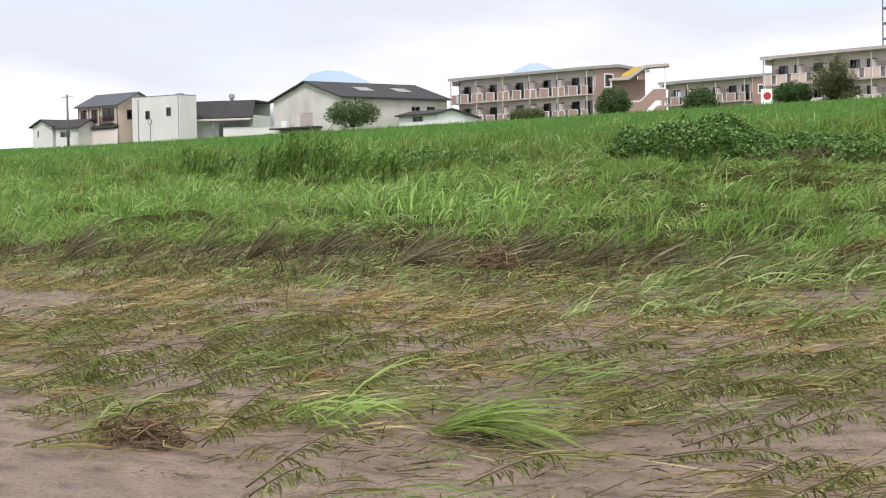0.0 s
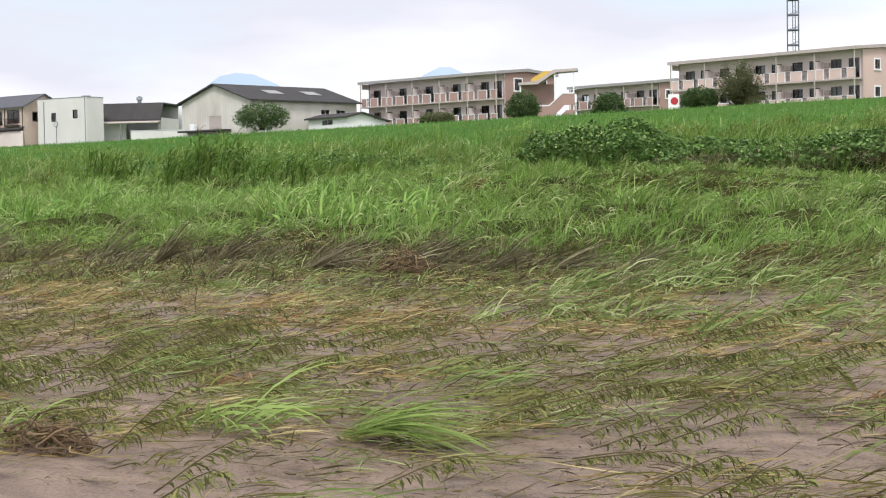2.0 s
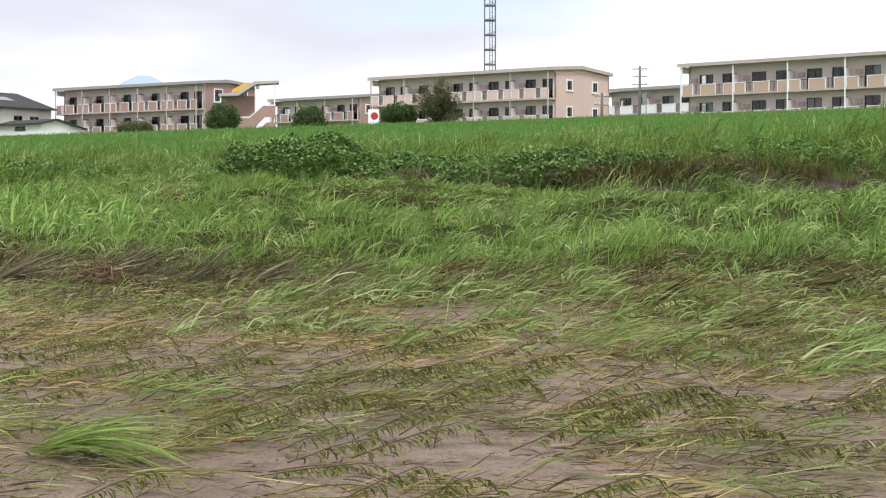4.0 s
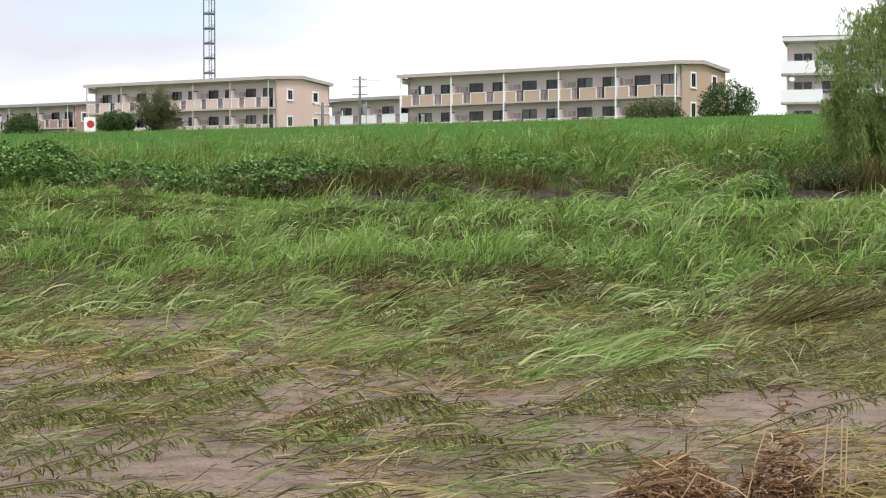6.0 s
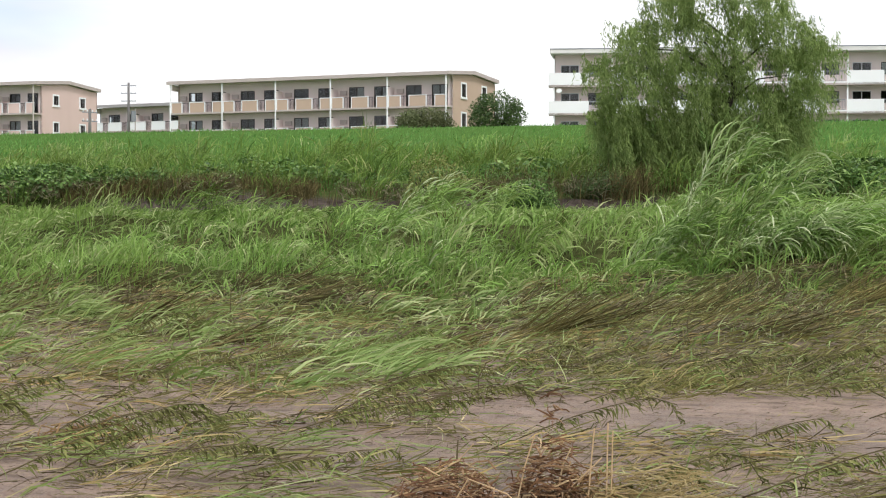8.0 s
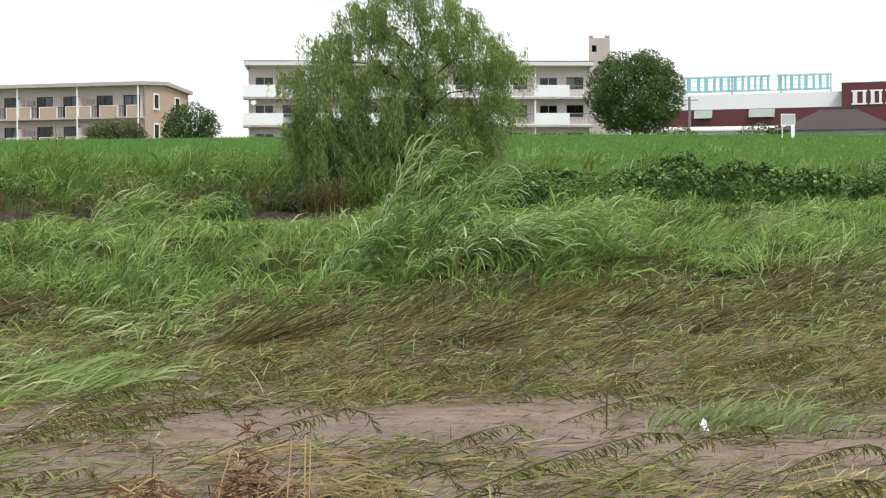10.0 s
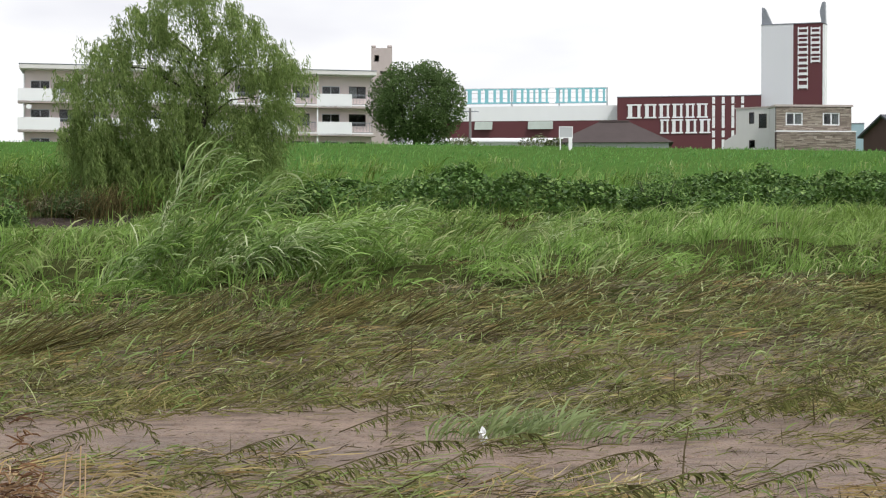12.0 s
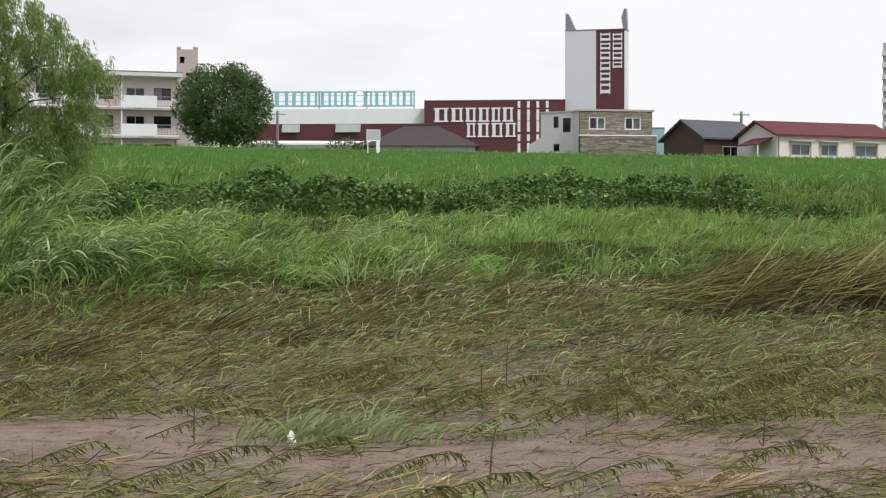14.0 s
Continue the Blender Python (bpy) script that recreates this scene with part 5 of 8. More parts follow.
def white_flats(a, c, depth, label):
    """Three-storey flats with long white balconies."""
    m = facing(a, c)
    L = (c - a).length
    t = thing("white_flats", m, label, "apartment building", "flats")
    top, h = 9.2, 2.8
    floors = [top - 3.55 - h * k for k in range(3)]
    bays = 6
    bw = L / bays
    holes = []
    for k in range(bays):
        for f in floors:
            holes += [(k * bw + 0.12 * bw, k * bw + 0.44 * bw, f + 0.05, f + 2.1), (k * bw + 0.60 * bw, k * bw + 0.90 * bw, f + 0.9, f + 2.1)]
    part("wall", wall_mesh(L, -0.5, top - 0.35, 0.2, holes, map_front(1.5)), CREAM, t, "beige gallery wall")
    for i, (u0, u1, z0, z1) in enumerate(holes):
        window(t, map_front(1.56), u0, z0, u1 - u0, z1 - z0, RAIL if i % 2 else ALUM, 2, 0.06, curtain=(0.0, 0.5) if i % 5 == 1 else False)
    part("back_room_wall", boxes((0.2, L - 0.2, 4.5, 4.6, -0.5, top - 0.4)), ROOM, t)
    for x in (0.0, L - 0.2):
        part("gable_wall", boxes((x, x + 0.2, 1.5, depth, -0.5, top - 0.35)), WHITEWALL, t)
    part("rear_wall", boxes((0.2, L - 0.2, depth - 0.2, depth, -0.5, top - 0.35)), WHITEWALL, t)
    part("roof", boxes((-0.3, L + 0.3, -0.1, depth + 0.2, top - 0.45, top), bevel=0.04), WHITEWALL, t, "flat overhanging roof slab")
    part("roof_flashing", boxes((-0.34, L + 0.34, -0.14, depth + 0.24, top, top + 0.07)), STEEL, t)
    for f in floors:
        part("balcony_slab", boxes((-0.45, L + 0.3, 0.0, 1.5, f - 0.2, f)), FASCIA, t)
        part("end_panel", boxes((-0.45, -0.33, 0.12, 1.5, f, f + 1.2)), PUREWHITE, t)
        for k in range(bays):
            x0 = k * bw - (0.45 if k == 0 else 0)
            g0, g1 = k * bw + 0.62 * bw, k * bw + 0.98 * bw
            part("balcony_panel", boxes((x0, g0, 0.0, 0.12, f - 0.15, f + 1.2)), PUREWHITE, t, "solid white balcony front")
            part("balcony_kerb", boxes((g0, (k + 1) * bw, 0.002, 0.118, f - 0.15, f + 0.12)), PUREWHITE, t)
            rail = part("railing", boxes((g0, g1, 0.03, 0.08, f + 1.1, f + 1.18)), STEEL, t, "grey bar railing")
            part("lower_rail", boxes((g0, g1, 0.035, 0.075, f + 0.16, f + 0.2)), STEEL, rail)
            balusters(rail, [g0 + (g1 - g0) * k2 / 14 for k2 in range(15)], 0.04, f + 0.2, 0.025, 0.03, 0.9, STEEL)
            part("post", boxes((k * bw + 0.03, k * bw + 0.17, 0.2, 0.34, f, f + h - 0.2)), PUREWHITE, t)
            part("air_conditioner", boxes((k * bw + 0.47 * bw, k * bw + 0.47 * bw + 0.75, 1.1, 1.42, f + 0.05, f + 0.65), bevel=0.02), PUREWHITE, t)
    part("satellite_dish", prism([(0.3, 5.0), (0.45, 5.25), (0.7, 5.3), (0.9, 5.15), (0.85, 4.9), (0.6, 4.8)], "y", -0.3, -0.24), PUREWHITE, t)
    return t


white_flats(at(-8.16, 165), at(3.70, 166.6), 9.0, "three-storey flats with long white balconies")
m = facing(at(3.62, 182), at(4.34, 182))
ph = thing("stair_head_tower", m, "weathered grey water-tank tower with small openings", "tower")
part("wall", wall_mesh(2.3, 0, 13.3, 0.2, [(0.35, 0.85, 11.8, 12.5), (0.3, 0.55, 10.2, 10.45), (1.0, 1.75, 10.4, 10.75)], map_front(0)), FASCIA, ph)
part("side_wall", boxes((0, 0.2, 0.2, 3.0, 0, 13.3), (2.1, 2.3, 0.2, 3.0, 0, 13.3), (0.2, 2.1, 2.8, 3.0, 0, 13.3)), FASCIA, ph)
part("roof", boxes((0.2, 2.1, 0.2, 2.8, 13.0, 13.2)), FASCIA, ph)
part("horn", boxes((0.0, 0.5, 0.0, 0.3, 13.3, 13.6), (1.75, 2.3, 0.0, 0.3, 13.3, 13.62), bevel=0.08), FASCIA, ph)


def gable_roof(L, W, eave, ridge, over=0.4, axis="x", thick=0.18):
    """A pitched roof over a plan L by W, the ridge along axis."""
    if axis == "x":
        o = [(-over, eave - over * (ridge - eave) / (W / 2)), (W / 2, ridge), (W + over, eave - over * (ridge - eave) / (W / 2))]
        a, c = -over, L + over
    else:
        o = [(-over, eave - over * (ridge - eave) / (L / 2)), (L / 2, ridge), (L + over, eave - over * (ridge - eave) / (L / 2))]
        a, c = -over, W + over
    return prism(o + [(u, z + thick) for u, z in o[::-1]], axis, a, c)


def house(name, m, L, W, eave, ridge, axis, wall, roof, label, wins=(), side_wins=(), frame_mat=ALUM, hips=False, base=-1.0, group="", curtains=False):
    t = thing(name, m, label, "house", group)
    holes = [(u, u + w, z, z + h) for u, z, w, h in wins]
    part("wall", wall_mesh(L, base, eave, 0.18, holes, map_front(0.0)), wall, t)
    for u, z, w, h in wins:
        window(t, map_front(0.04), u, z, w, h, frame_mat, 2, 0.07, curtain=curtains)
    sholes = [(u - 0.18, u + w - 0.18, z, z + h) for u, z, w, h in side_wins]
    for x, s in ((L, -1), (0.0, 1)):
        part("side_wall", wall_mesh(W - 0.18, base, eave, 0.18, sholes if s < 0 else [], lambda u, d, z, x=x, s=s: (x + s * d, u + 0.18, z)), wall, t)
    for u, z, w, h in side_wins:
        window(t, map_side(L - 0.04, -1), u, z, w, h, frame_mat, 2, 0.07)
    part("rear_wall", boxes((0.18, L - 0.18, W - 0.18, W, base, eave)), wall, t)
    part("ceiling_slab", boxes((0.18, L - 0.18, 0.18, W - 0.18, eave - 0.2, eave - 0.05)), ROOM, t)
    if hips:
        bm = bmesh.new()
        e = 0.5
        lo = [bm.verts.new(v) for v in ((-e, -e, eave - 0.1), (L + e, -e, eave - 0.1), (L + e, W + e, eave - 0.1), (-e, W + e, eave - 0.1))]
        hi = [bm.verts.new(v) for v in ((min(W, L) * 0.5 * hips, W / 2, ridge), (L - min(W, L) * 0.5 * hips, W / 2, ridge))]
        for f in ((lo[0], lo[1], hi[1], hi[0]), (lo[1], lo[2], hi[1]), (lo[2], lo[3], hi[0], hi[1]), (lo[3], lo[0], hi[0]), (lo[3], lo[2], lo[1], lo[0])):
            bm.faces.new(f)
        part("roof", bm, roof, t, "hipped tile roof")
        part("ridge_cap", boxes((min(W, L) * 0.5 * hips, L - min(W, L) * 0.5 * hips, W / 2 - 0.15, W / 2 + 0.15, ridge - 0.05, ridge + 0.15), bevel=0.03), roof, t)
    else:
        if axis == "x":
            gab = [prism([(0.0, eave), (W / 2, ridge), (W, eave)], "x", a, a + 0.18) for a in (0.0, L - 0.18)]
        else:
            gab = [prism([(0.0, eave), (L / 2, ridge), (L, eave)], "y", a, a + 0.18) for a in (0.0, W - 0.18)]
        for g in gab:
            part("gable", g, wall, t)
        part("roof", gable_roof(L, W, eave, ridge, axis=axis), roof, t)
    return t


# far left: small white house, timber house, white block, hall, flat white building
house("small_house", facing(at(-56.85, 247), at(-56.15, 243)), 4.6, 7.0, 2.1, 3.0, "y", WHITEWALL, DARKROOF, "small white house with a charcoal gable roof", wins=((1.0, 0.6, 0.5, 1.0),))
house("small_annexe", facing(at(-56.1, 243), at(-55.3, 240)), 4.2, 5.0, 1.8, 2.9, "x", WHITEWALL, DARKROOF, "low annexe with a dark roof beside a pole", wins=((0.8, 0.4, 2.0, 0.9),))
th = house("timber_house", facing(at(-55.35, 246), at(-53.95, 238)), 9.5, 7.0, 4.9, 6.6, "x", OLDBOARD, GREYTILE, "old two-storey house with a weathered grey tiled roof", wins=((0.6, 2.4, 1.5, 2.0), (3.2, 2.4, 1.5, 2.0), (5.8, 2.6, 2.8, 1.9), (0.8, -0.2, 2.2, 1.6), (5.0, -0.2, 2.6, 1.6)), side_wins=((1.5, 2.8, 2.4, 1.4),), frame_mat=TIMBER)
part("canopy", prism([(-0.9, 1.75), (0.0, 2.1), (0.0, 1.95), (-0.9, 1.6)], "x", -0.2, 9.7), DARKROOF, th)
part("plinth_wall", boxes((-0.3, 9.9, -0.6, -0.4, -1.2, 1.45), bevel=0.03), CREAM, th, "stained pale concrete wall")
bal = part("balcony", boxes((5.6, 8.8, -0.5, 0.0, 2.2, 2.3)), RAIL, th, "dark railed balcony")
part("railing", boxes((5.6, 8.8, -0.55, -0.42, 3.2, 3.28)), RAIL, bal)
balusters(bal, [5.7 + 0.22 * k for k in range(14)], -0.5, 2.3, 0.05, 0.05, 0.9, RAIL)
for xx in (0.15, 2.6, 5.2, 9.2):
    part("corner_post", boxes((xx, xx + 0.16, -0.06, -0.004, -1.0, 4.9)), TIMBER, th)
wm = facing(at(-53.55, 238), at(-51.95, 231))
L = (at(-53.55, 238) - at(-51.95, 231)).length
wb = thing("white_block", wm, "plain white rendered block with two square windows", "building")
part("wall", wall_mesh(L, -1.0, 5.75, 0.2, [(L * 0.28, L * 0.28 + 0.95, 2.6, 3.8), (L * 0.72, L * 0.72 + 0.95, 2.9, 4.1)], map_front(0)), WHITEWALL, wb, "streaked white render")
for u, z in ((L * 0.28, 2.6), (L * 0.72, 2.9)):
    window(wb, map_front(0.06), u, z, 0.95, 1.2, RAIL, 1, 0.08)
part("side_wall", boxes((L - 0.2, L, 0.2, 3.2, -1, 5.75), (0, 0.2, 0.2, 3.2, -1, 5.75), (0.2, L - 0.2, 3.0, 3.2, -1, 5.75)), WHITEWALL, wb)
part("roof", boxes((0.2, L - 0.2, 0.2, 3.0, 5.4, 5.6)), GREYWALL, wb)
part("parapet_cap", boxes((-0.04, L + 0.04, -0.04, 0.24, 5.75, 5.83), (L - 0.2, L + 0.04, 0.24, 3.24, 5.75, 5.83)), STEEL, wb)
part("downpipe", boxes((L * 0.13, L * 0.13 + 0.1, -0.1, -0.004, -1, 5.4)), STEEL, wb)
part("downpipe", boxes((L * 0.97, L * 0.97 + 0.08, -0.08, -0.004, -1, 5.7)), STEEL, wb)
part("vent", boxes((L * 0.80, L * 0.80 + 1.2, 1.0, 1.6, 5.6, 6.05), bevel=0.05), STEEL, wb)
hm = facing(at(-51.45, 236), at(-49.4, 233))
hall = thing("dark_roofed_hall", hm, "low white hall with a steep charcoal roof and porch", "building")
part("roof", prism([(-0.3, 2.6), (-0.3, 2.8), (0.9, 5.1), (8.2, 5.1), (8.2, 4.9), (1.0, 4.9)], "x", -0.2, 8.7), DARKROOF, hall, "steep charcoal sheet roof")
part("wall", wall_mesh(8.5, -1, 2.75, 0.18, [(3.4, 8.1, -1, 2.2)], map_front(0.3)), WHITEWALL, hall)
part("rear_wall", boxes((0, 8.5, 8.0, 8.18, -1, 5.0), (0, 0.18, 0.48, 8.0, -1, 3.0), (8.32, 8.5, 0.48, 8.0, -1, 3.0)), WHITEWALL, hall)
part("porch_roof", prism([(-1.6, 2.2), (-1.6, 2.32), (0.29, 2.62), (0.29, 2.5)], "x", 0.6, 8.6), FASCIA, hall)
part("porch_post", boxes((3.2, 3.32, -1.5, -1.38, -1, 2.2)), STEEL, hall)
bm = bmesh.new()
tube(bm, [Vector((5.0, 1.6, 4.9)), Vector((5.0, 1.6, 5.5)), Vector((5.0, 1.6, 5.52)), Vector((5.0, 1.6, 5.95)), Vector((5.0, 1.6, 6.1))], [0.28, 0.28, 0.45, 0.4, 0.1], 10)
part("roof_ventilator", bm, STEEL, hall, "round turbine ventilator")
lw = thing("boundary_wall", facing(at(-50.5, 226), at(-48.2, 222)), "low white block wall before the hall", "wall")
part("wall", boxes((0, 9.5, 0, 0.2, -1.2, 0.85), bevel=0.02), WHITEWALL, lw)
part("coping", boxes((-0.05, 9.55, -0.05, 0.25, 0.85, 0.95)), GREYWALL, lw)
fb = thing("flat_white_building", facing(at(-49.45, 244), at(-48.1, 240)), "flat-roofed white building with a porch opening", "building")
part("wall", wall_mesh(6.8, -1, 5.3, 0.2, [(0.4, 1.7, 2.0, 3.6)], map_front(0)), PUREWHITE, fb)
part("side_wall", boxes((6.6, 6.8, 0.2, 7, -1, 5.3), (0, 0.2, 0.2, 7, -1, 5.3), (0.2, 6.6, 6.8, 7, -1, 5.3)), PUREWHITE, fb)
part("roof", boxes((0.2, 6.6, 0.2, 6.8, 4.9, 5.1)), GREYWALL, fb)
part("canopy", boxes((0.1, 2.2, -0.9, 0.0, 3.7, 3.82)), STEEL, fb)
window(fb, map_front(0.06), 0.4, 2.0, 1.3, 1.6, RAIL, 2)

# warehouse, its gable towards the river
ware = thing("warehouse", Matrix.Translation((-157.6, 138.2, 9.0)) @ Matrix.Rotation(radians(-3), 4, "Z"), "beige sheet-metal warehouse with a charcoal gable roof", "warehouse")
part("gable_wall", wall_mesh(13.0, -1, 3.55, 0.15, [(5.2, 7.6, -1, 1.8)], map_front(0)), WAREWALL, ware)
part("shutter", boxes((5.2, 7.6, 0.05, 0.1, -1, 1.8), *[(5.2, 7.6, 0.02, 0.05, -0.9 + 0.3 * k, -0.8 + 0.3 * k) for k in range(9)]), FASCIA, ware, "closed pale roller shutter")
part("gable", prism([(0, 3.55), (6.5, 5.6), (13, 3.55)], "y", 0, 0.15), WAREWALL, ware)
part("rear_gable", prism([(0, -1), (0, 3.55), (6.5, 5.6), (13, 3.55), (13, -1)], "y", 17.6, 17.75), WAREWALL, ware)
sh = [(11.4, 12.9, 1.9, 2.6), (14.0, 15.6, 1.9, 2.6), (14.9, 15.5, -1, 0.9)]
part("side_wall", wall_mesh(17.45, -1, 3.55, 0.15, sh[:2], lambda u, d, z: (13 - d, u + 0.15, z)), WAREWALL, ware)
for u0, u1, z0, z1 in sh[:2]:
    window(ware, lambda u, d, z: (12.96 - d, u + 0.15, z), u0, z0, u1 - u0, z1 - z0, ALUM, 2)
part("left_wall", boxes((0, 0.15, 0.15, 17.6, -1, 3.55)), WAREWALL, ware)
part("roof", gable_roof(13.0, 17.75, 3.55, 5.6, over=0.5, axis="y", thick=0.16), DARKROOF, ware)
for yy in (5.2, 11.6):
    for k in range(1):
        bm = bmesh.new()
        zz = lambda u: 5.6 + 0.175 - (u - 6.5) * (2.05 / 6.5)
        vs = [bm.verts.new((u, y_, zz(u) + 0.02)) for u, y_ in ((9.0, yy), (10.6, yy), (10.6, yy + 2.4), (9.0, yy + 2.4))]
        tops = [bm.verts.new(v.co + Vector((0, 0, 0.04))) for v in vs]
        bm.faces.new(tops)
        for i in range(4):
            bm.faces.new((vs[i], vs[(i + 1) % 4], tops[(i + 1) % 4], tops[i]))
        part("skylight", bm, ROOFLIGHT, ware, "pale translucent roof light")
part("corrugation", boxes(*[(0.25 + 0.5 * k, 0.31 + 0.5 * k, -0.03, -0.002, 1.85 if 5.0 < 0.25 + 0.5 * k < 7.7 else -1, 3.5) for k in range(26)]), WAREWALL, ware)
part("canopy", boxes((1.0, 9.5, -1.6, -0.05, -0.1, 0.1)), DARKROOF, ware)
part("air_conditioner", boxes((2.4, 3.3, -0.8, -0.3, 0.12, 0.95), bevel=0.03), PUREWHITE, ware)
house("white_shed", facing(at(-44.45, 203), at(-43.0, 196)), 8.0, 4.0, 1.15, 1.6, "x", PUREWHITE, DARKROOF, "low white shed with a dark roof beside the warehouse", wins=((2.8, 0.3, 2.2, 0.7),))
house("low_white_shed", facing(at(-42.95, 206), at(-42.45, 203)), 3.2, 3.0, 0.9, 1.3, "x", PUREWHITE, DARKROOF, "tiny white shed beside the rose flats", wins=((0.8, 0.1, 1.2, 0.5),))


def lattice_tower(pos, wide, high, label):
    t = thing("lattice_tower", Matrix.Translation(pos) @ Matrix.Rotation(radians(28), 4, "Z"), label, "tower")
    w = wide / 2
    for sx in (-1, 1):
        for sy in (-1, 1):
            bm = bmesh.new()
            tube(bm, [Vector((sx * w, sy * w, -0.5)), Vector((sx * w, sy * w, high))], [0.09, 0.08], 8)
            part("leg", bm, MASTSTEEL, t)
    step = 2.05
    for k in range(int(high / step)):
        z = k * step + 1.0
        bm = boxes((-w, w, -w - 0.07, -w + 0.07, z - 0.08, z + 0.08), (-w, w, w - 0.07, w + 0.07, z - 0.08, z + 0.08), (-w - 0.07, -w + 0.07, -w, w, z - 0.08, z + 0.08), (w - 0.07, w + 0.07, -w, w, z - 0.08, z + 0.08))
        part("ring", bm, MASTSTEEL, t)
    for k in range(int(high / step / 2)):
        part("platform", boxes((-w + 0.1, w - 0.1, -w + 0.1, w - 0.1, k * step * 2 + 0.95, k * step * 2 + 1.0)), MASTSTEEL, t)
    for k in range(int(high / step)):
        bm = bmesh.new()
        z = k * step + 1.0
        for sy in (-1, 1):
            tube(bm, [Vector((-w, sy * w, z)), Vector((w, sy * w, z + 0.5))], [0.03, 0.03], 5)
            tube(bm, [Vector((sy * w, -w, z + 0.5)), Vector((sy * w, w, z))], [0.03, 0.03], 5)
        part("brace", bm, MASTSTEEL, t)
    bm = bmesh.new()
    for o in (-0.18, 0.18):
        tube(bm, [Vector((o + 0.15, 0.2, 0)), Vector((o + 0.15, 0.2, high))], [0.05, 0.05], 6)
    for k in range(int(high / 0.5)):
        add_box(bm, -0.03, 0.33, 0.18, 0.22, k * 0.5, k * 0.5 + 0.04)
    part("ladder", bm, MASTSTEEL, t, "inner ladder and cable run")
    return t


lattice_tower(at(-27.86, 232), 1.5, 44.0, "tall grey steel lattice mast rising behind the flats")


def utility_pole(pos, high, label, arms=2, turn=0.0):
    t = thing("utility_pole", Matrix.Translation(pos) @ Matrix.Rotation(radians(turn), 4, "Z"), label, "pole", "utility poles")
    bm = bmesh.new()
    tube(bm, [Vector((0, 0, -1)), Vector((0, 0, high))], [0.19, 0.13], 10)
    part("post", bm, CONCRETE, t, smooth=True)
    for k in range(arms):
        z = high - 0.4 - 0.9 * k
        part("crossarm", boxes((-0.9, 0.9, -0.06, 0.06, z, z + 0.1)), STEEL, t)
        for o in (-0.8, -0.3, 0.35, 0.8):
            bm = bmesh.new()
            tube(bm, [Vector((o, 0, z + 0.1)), Vector((o, 0, z + 0.2)), Vector((o, 0, z + 0.32))], [0.05, 0.07, 0.03], 7)
            part("insulator", bm, PUREWHITE, t)
    return t


utility_pole(at(-55.69, 238), 6.3, "dark concrete utility pole beside a white house", 1, 20)
pc = utility_pole(at(-22.71, 196), 8.1, "concrete utility pole hung with transformers and cables", 3, 10)
bm = bmesh.new()
tube(bm, [Vector((0.55, 0, 3.6)), Vector((0.55, 0, 4.8))], [0.3, 0.3], 10)
part("transformer", bm, STEEL, pc)
part("aerial", boxes((0.0, 2.4, -0.02, 0.02, 7.55, 7.6), *[(0.5 + 0.35 * k, 0.53 + 0.35 * k, -0.5, 0.5, 7.56, 7.59) for k in range(6)]), ALUM, pc)
utility_pole(at(-24.0, 171), 3.4, "short dark pole at the gable of the salmon flats", 2, 60)
utility_pole(at(7.05, 178), 6.4, "dark pole before the long white building", 1, 0)
utility_pole(at(22.99, 172), 5.7, "pole with an aerial behind the brown house", 1, 0)

# far right: shop with a roof sign, maroon block, pylon
def lettering_bars(parent, widths, x0, z, h, y, mat, gap, depth=0.12, vertical=False, name="letter_block"):
    """Plain hollow blocks of the letters' size and weight in place of a name."""
    u = x0
    for w in widths:
        thin = 0.1 * h
        cells = [(u + w * 0.1, u + w * 0.36, z + thin, z + h - thin), (u + w * 0.68, u + w * 0.86, z + thin, z + h - thin), (u + w * 0.02, u + w * 0.94, z, z + thin), (u + w * 0.02, u + w * 0.94, z + h - thin, z + h)]
        if vertical:
            bm = boxes(*[(c, d, y, y + depth, a, b) for a, b, c, d in cells])
        else:
            bm = boxes(*[(a, b, y, y + depth, c, d) for a, b, c, d in cells])
        part(name, bm, mat, parent)
        u += w + gap


lm = facing(at(6.0, 204), at(12.15, 201.5))
LL = (at(6.0, 204) - at(12.15, 201.5)).length
shop = thing("long_shop", lm, "long white shop with a maroon band and awnings", "shop")
part("wall", boxes((0, LL, 0, 0.3, 6.75, 8.55)), PUREWHITE, shop, "white upper cladding")
part("lower_wall", wall_mesh(LL, -1, 6.75, 0.25, [(1.0, 3.2, 1.0, 3.2)], map_front(0.05)), MAROON, shop, "maroon lower cladding")
part("side_wall", boxes((0, 0.25, 0.3, 14, -1, 8.4), (LL - 0.25, LL, 0.3, 14, -1, 8.4), (0.25, LL - 0.25, 13.7, 14, -1, 8.4)), PUREWHITE, shop)
part("roof", boxes((0.25, LL - 0.25, 0.3, 13.7, 8.1, 8.3)), GREYWALL, shop)
for u0, u1 in ((LL * 0.20, LL * 0.30), (LL * 0.50, LL * 0.64)):
    part("awning", prism([(-0.5, 5.7), (0.0, 6.7), (0.04, 6.7), (-0.46, 5.7)], "x", u0, u1), AWNING, shop, "pale green-grey awning")
rs = thing("roof_sign", lm @ Matrix.Translation((LL * 0.13, 0.6, 8.35)), "cyan outlined block letters on a white roof frame", "sign")
part("frame", boxes(*[(0.0, 17.6, 0.3, 0.36, z, z + 0.06) for z in (0.55, 1.2, 1.9, 2.45)], *[(k * 5.85 + 0.02, k * 5.85 + 0.14, 0.3, 0.42, 0.0, 2.5) for k in range(4)]), ALUM, rs)
for k in range(4):
    part("leg", boxes((k * 5.85, k * 5.85 + 0.16, 0.44, 0.58, -0.1, 2.5)), MASTSTEEL, rs)
u = 0.3
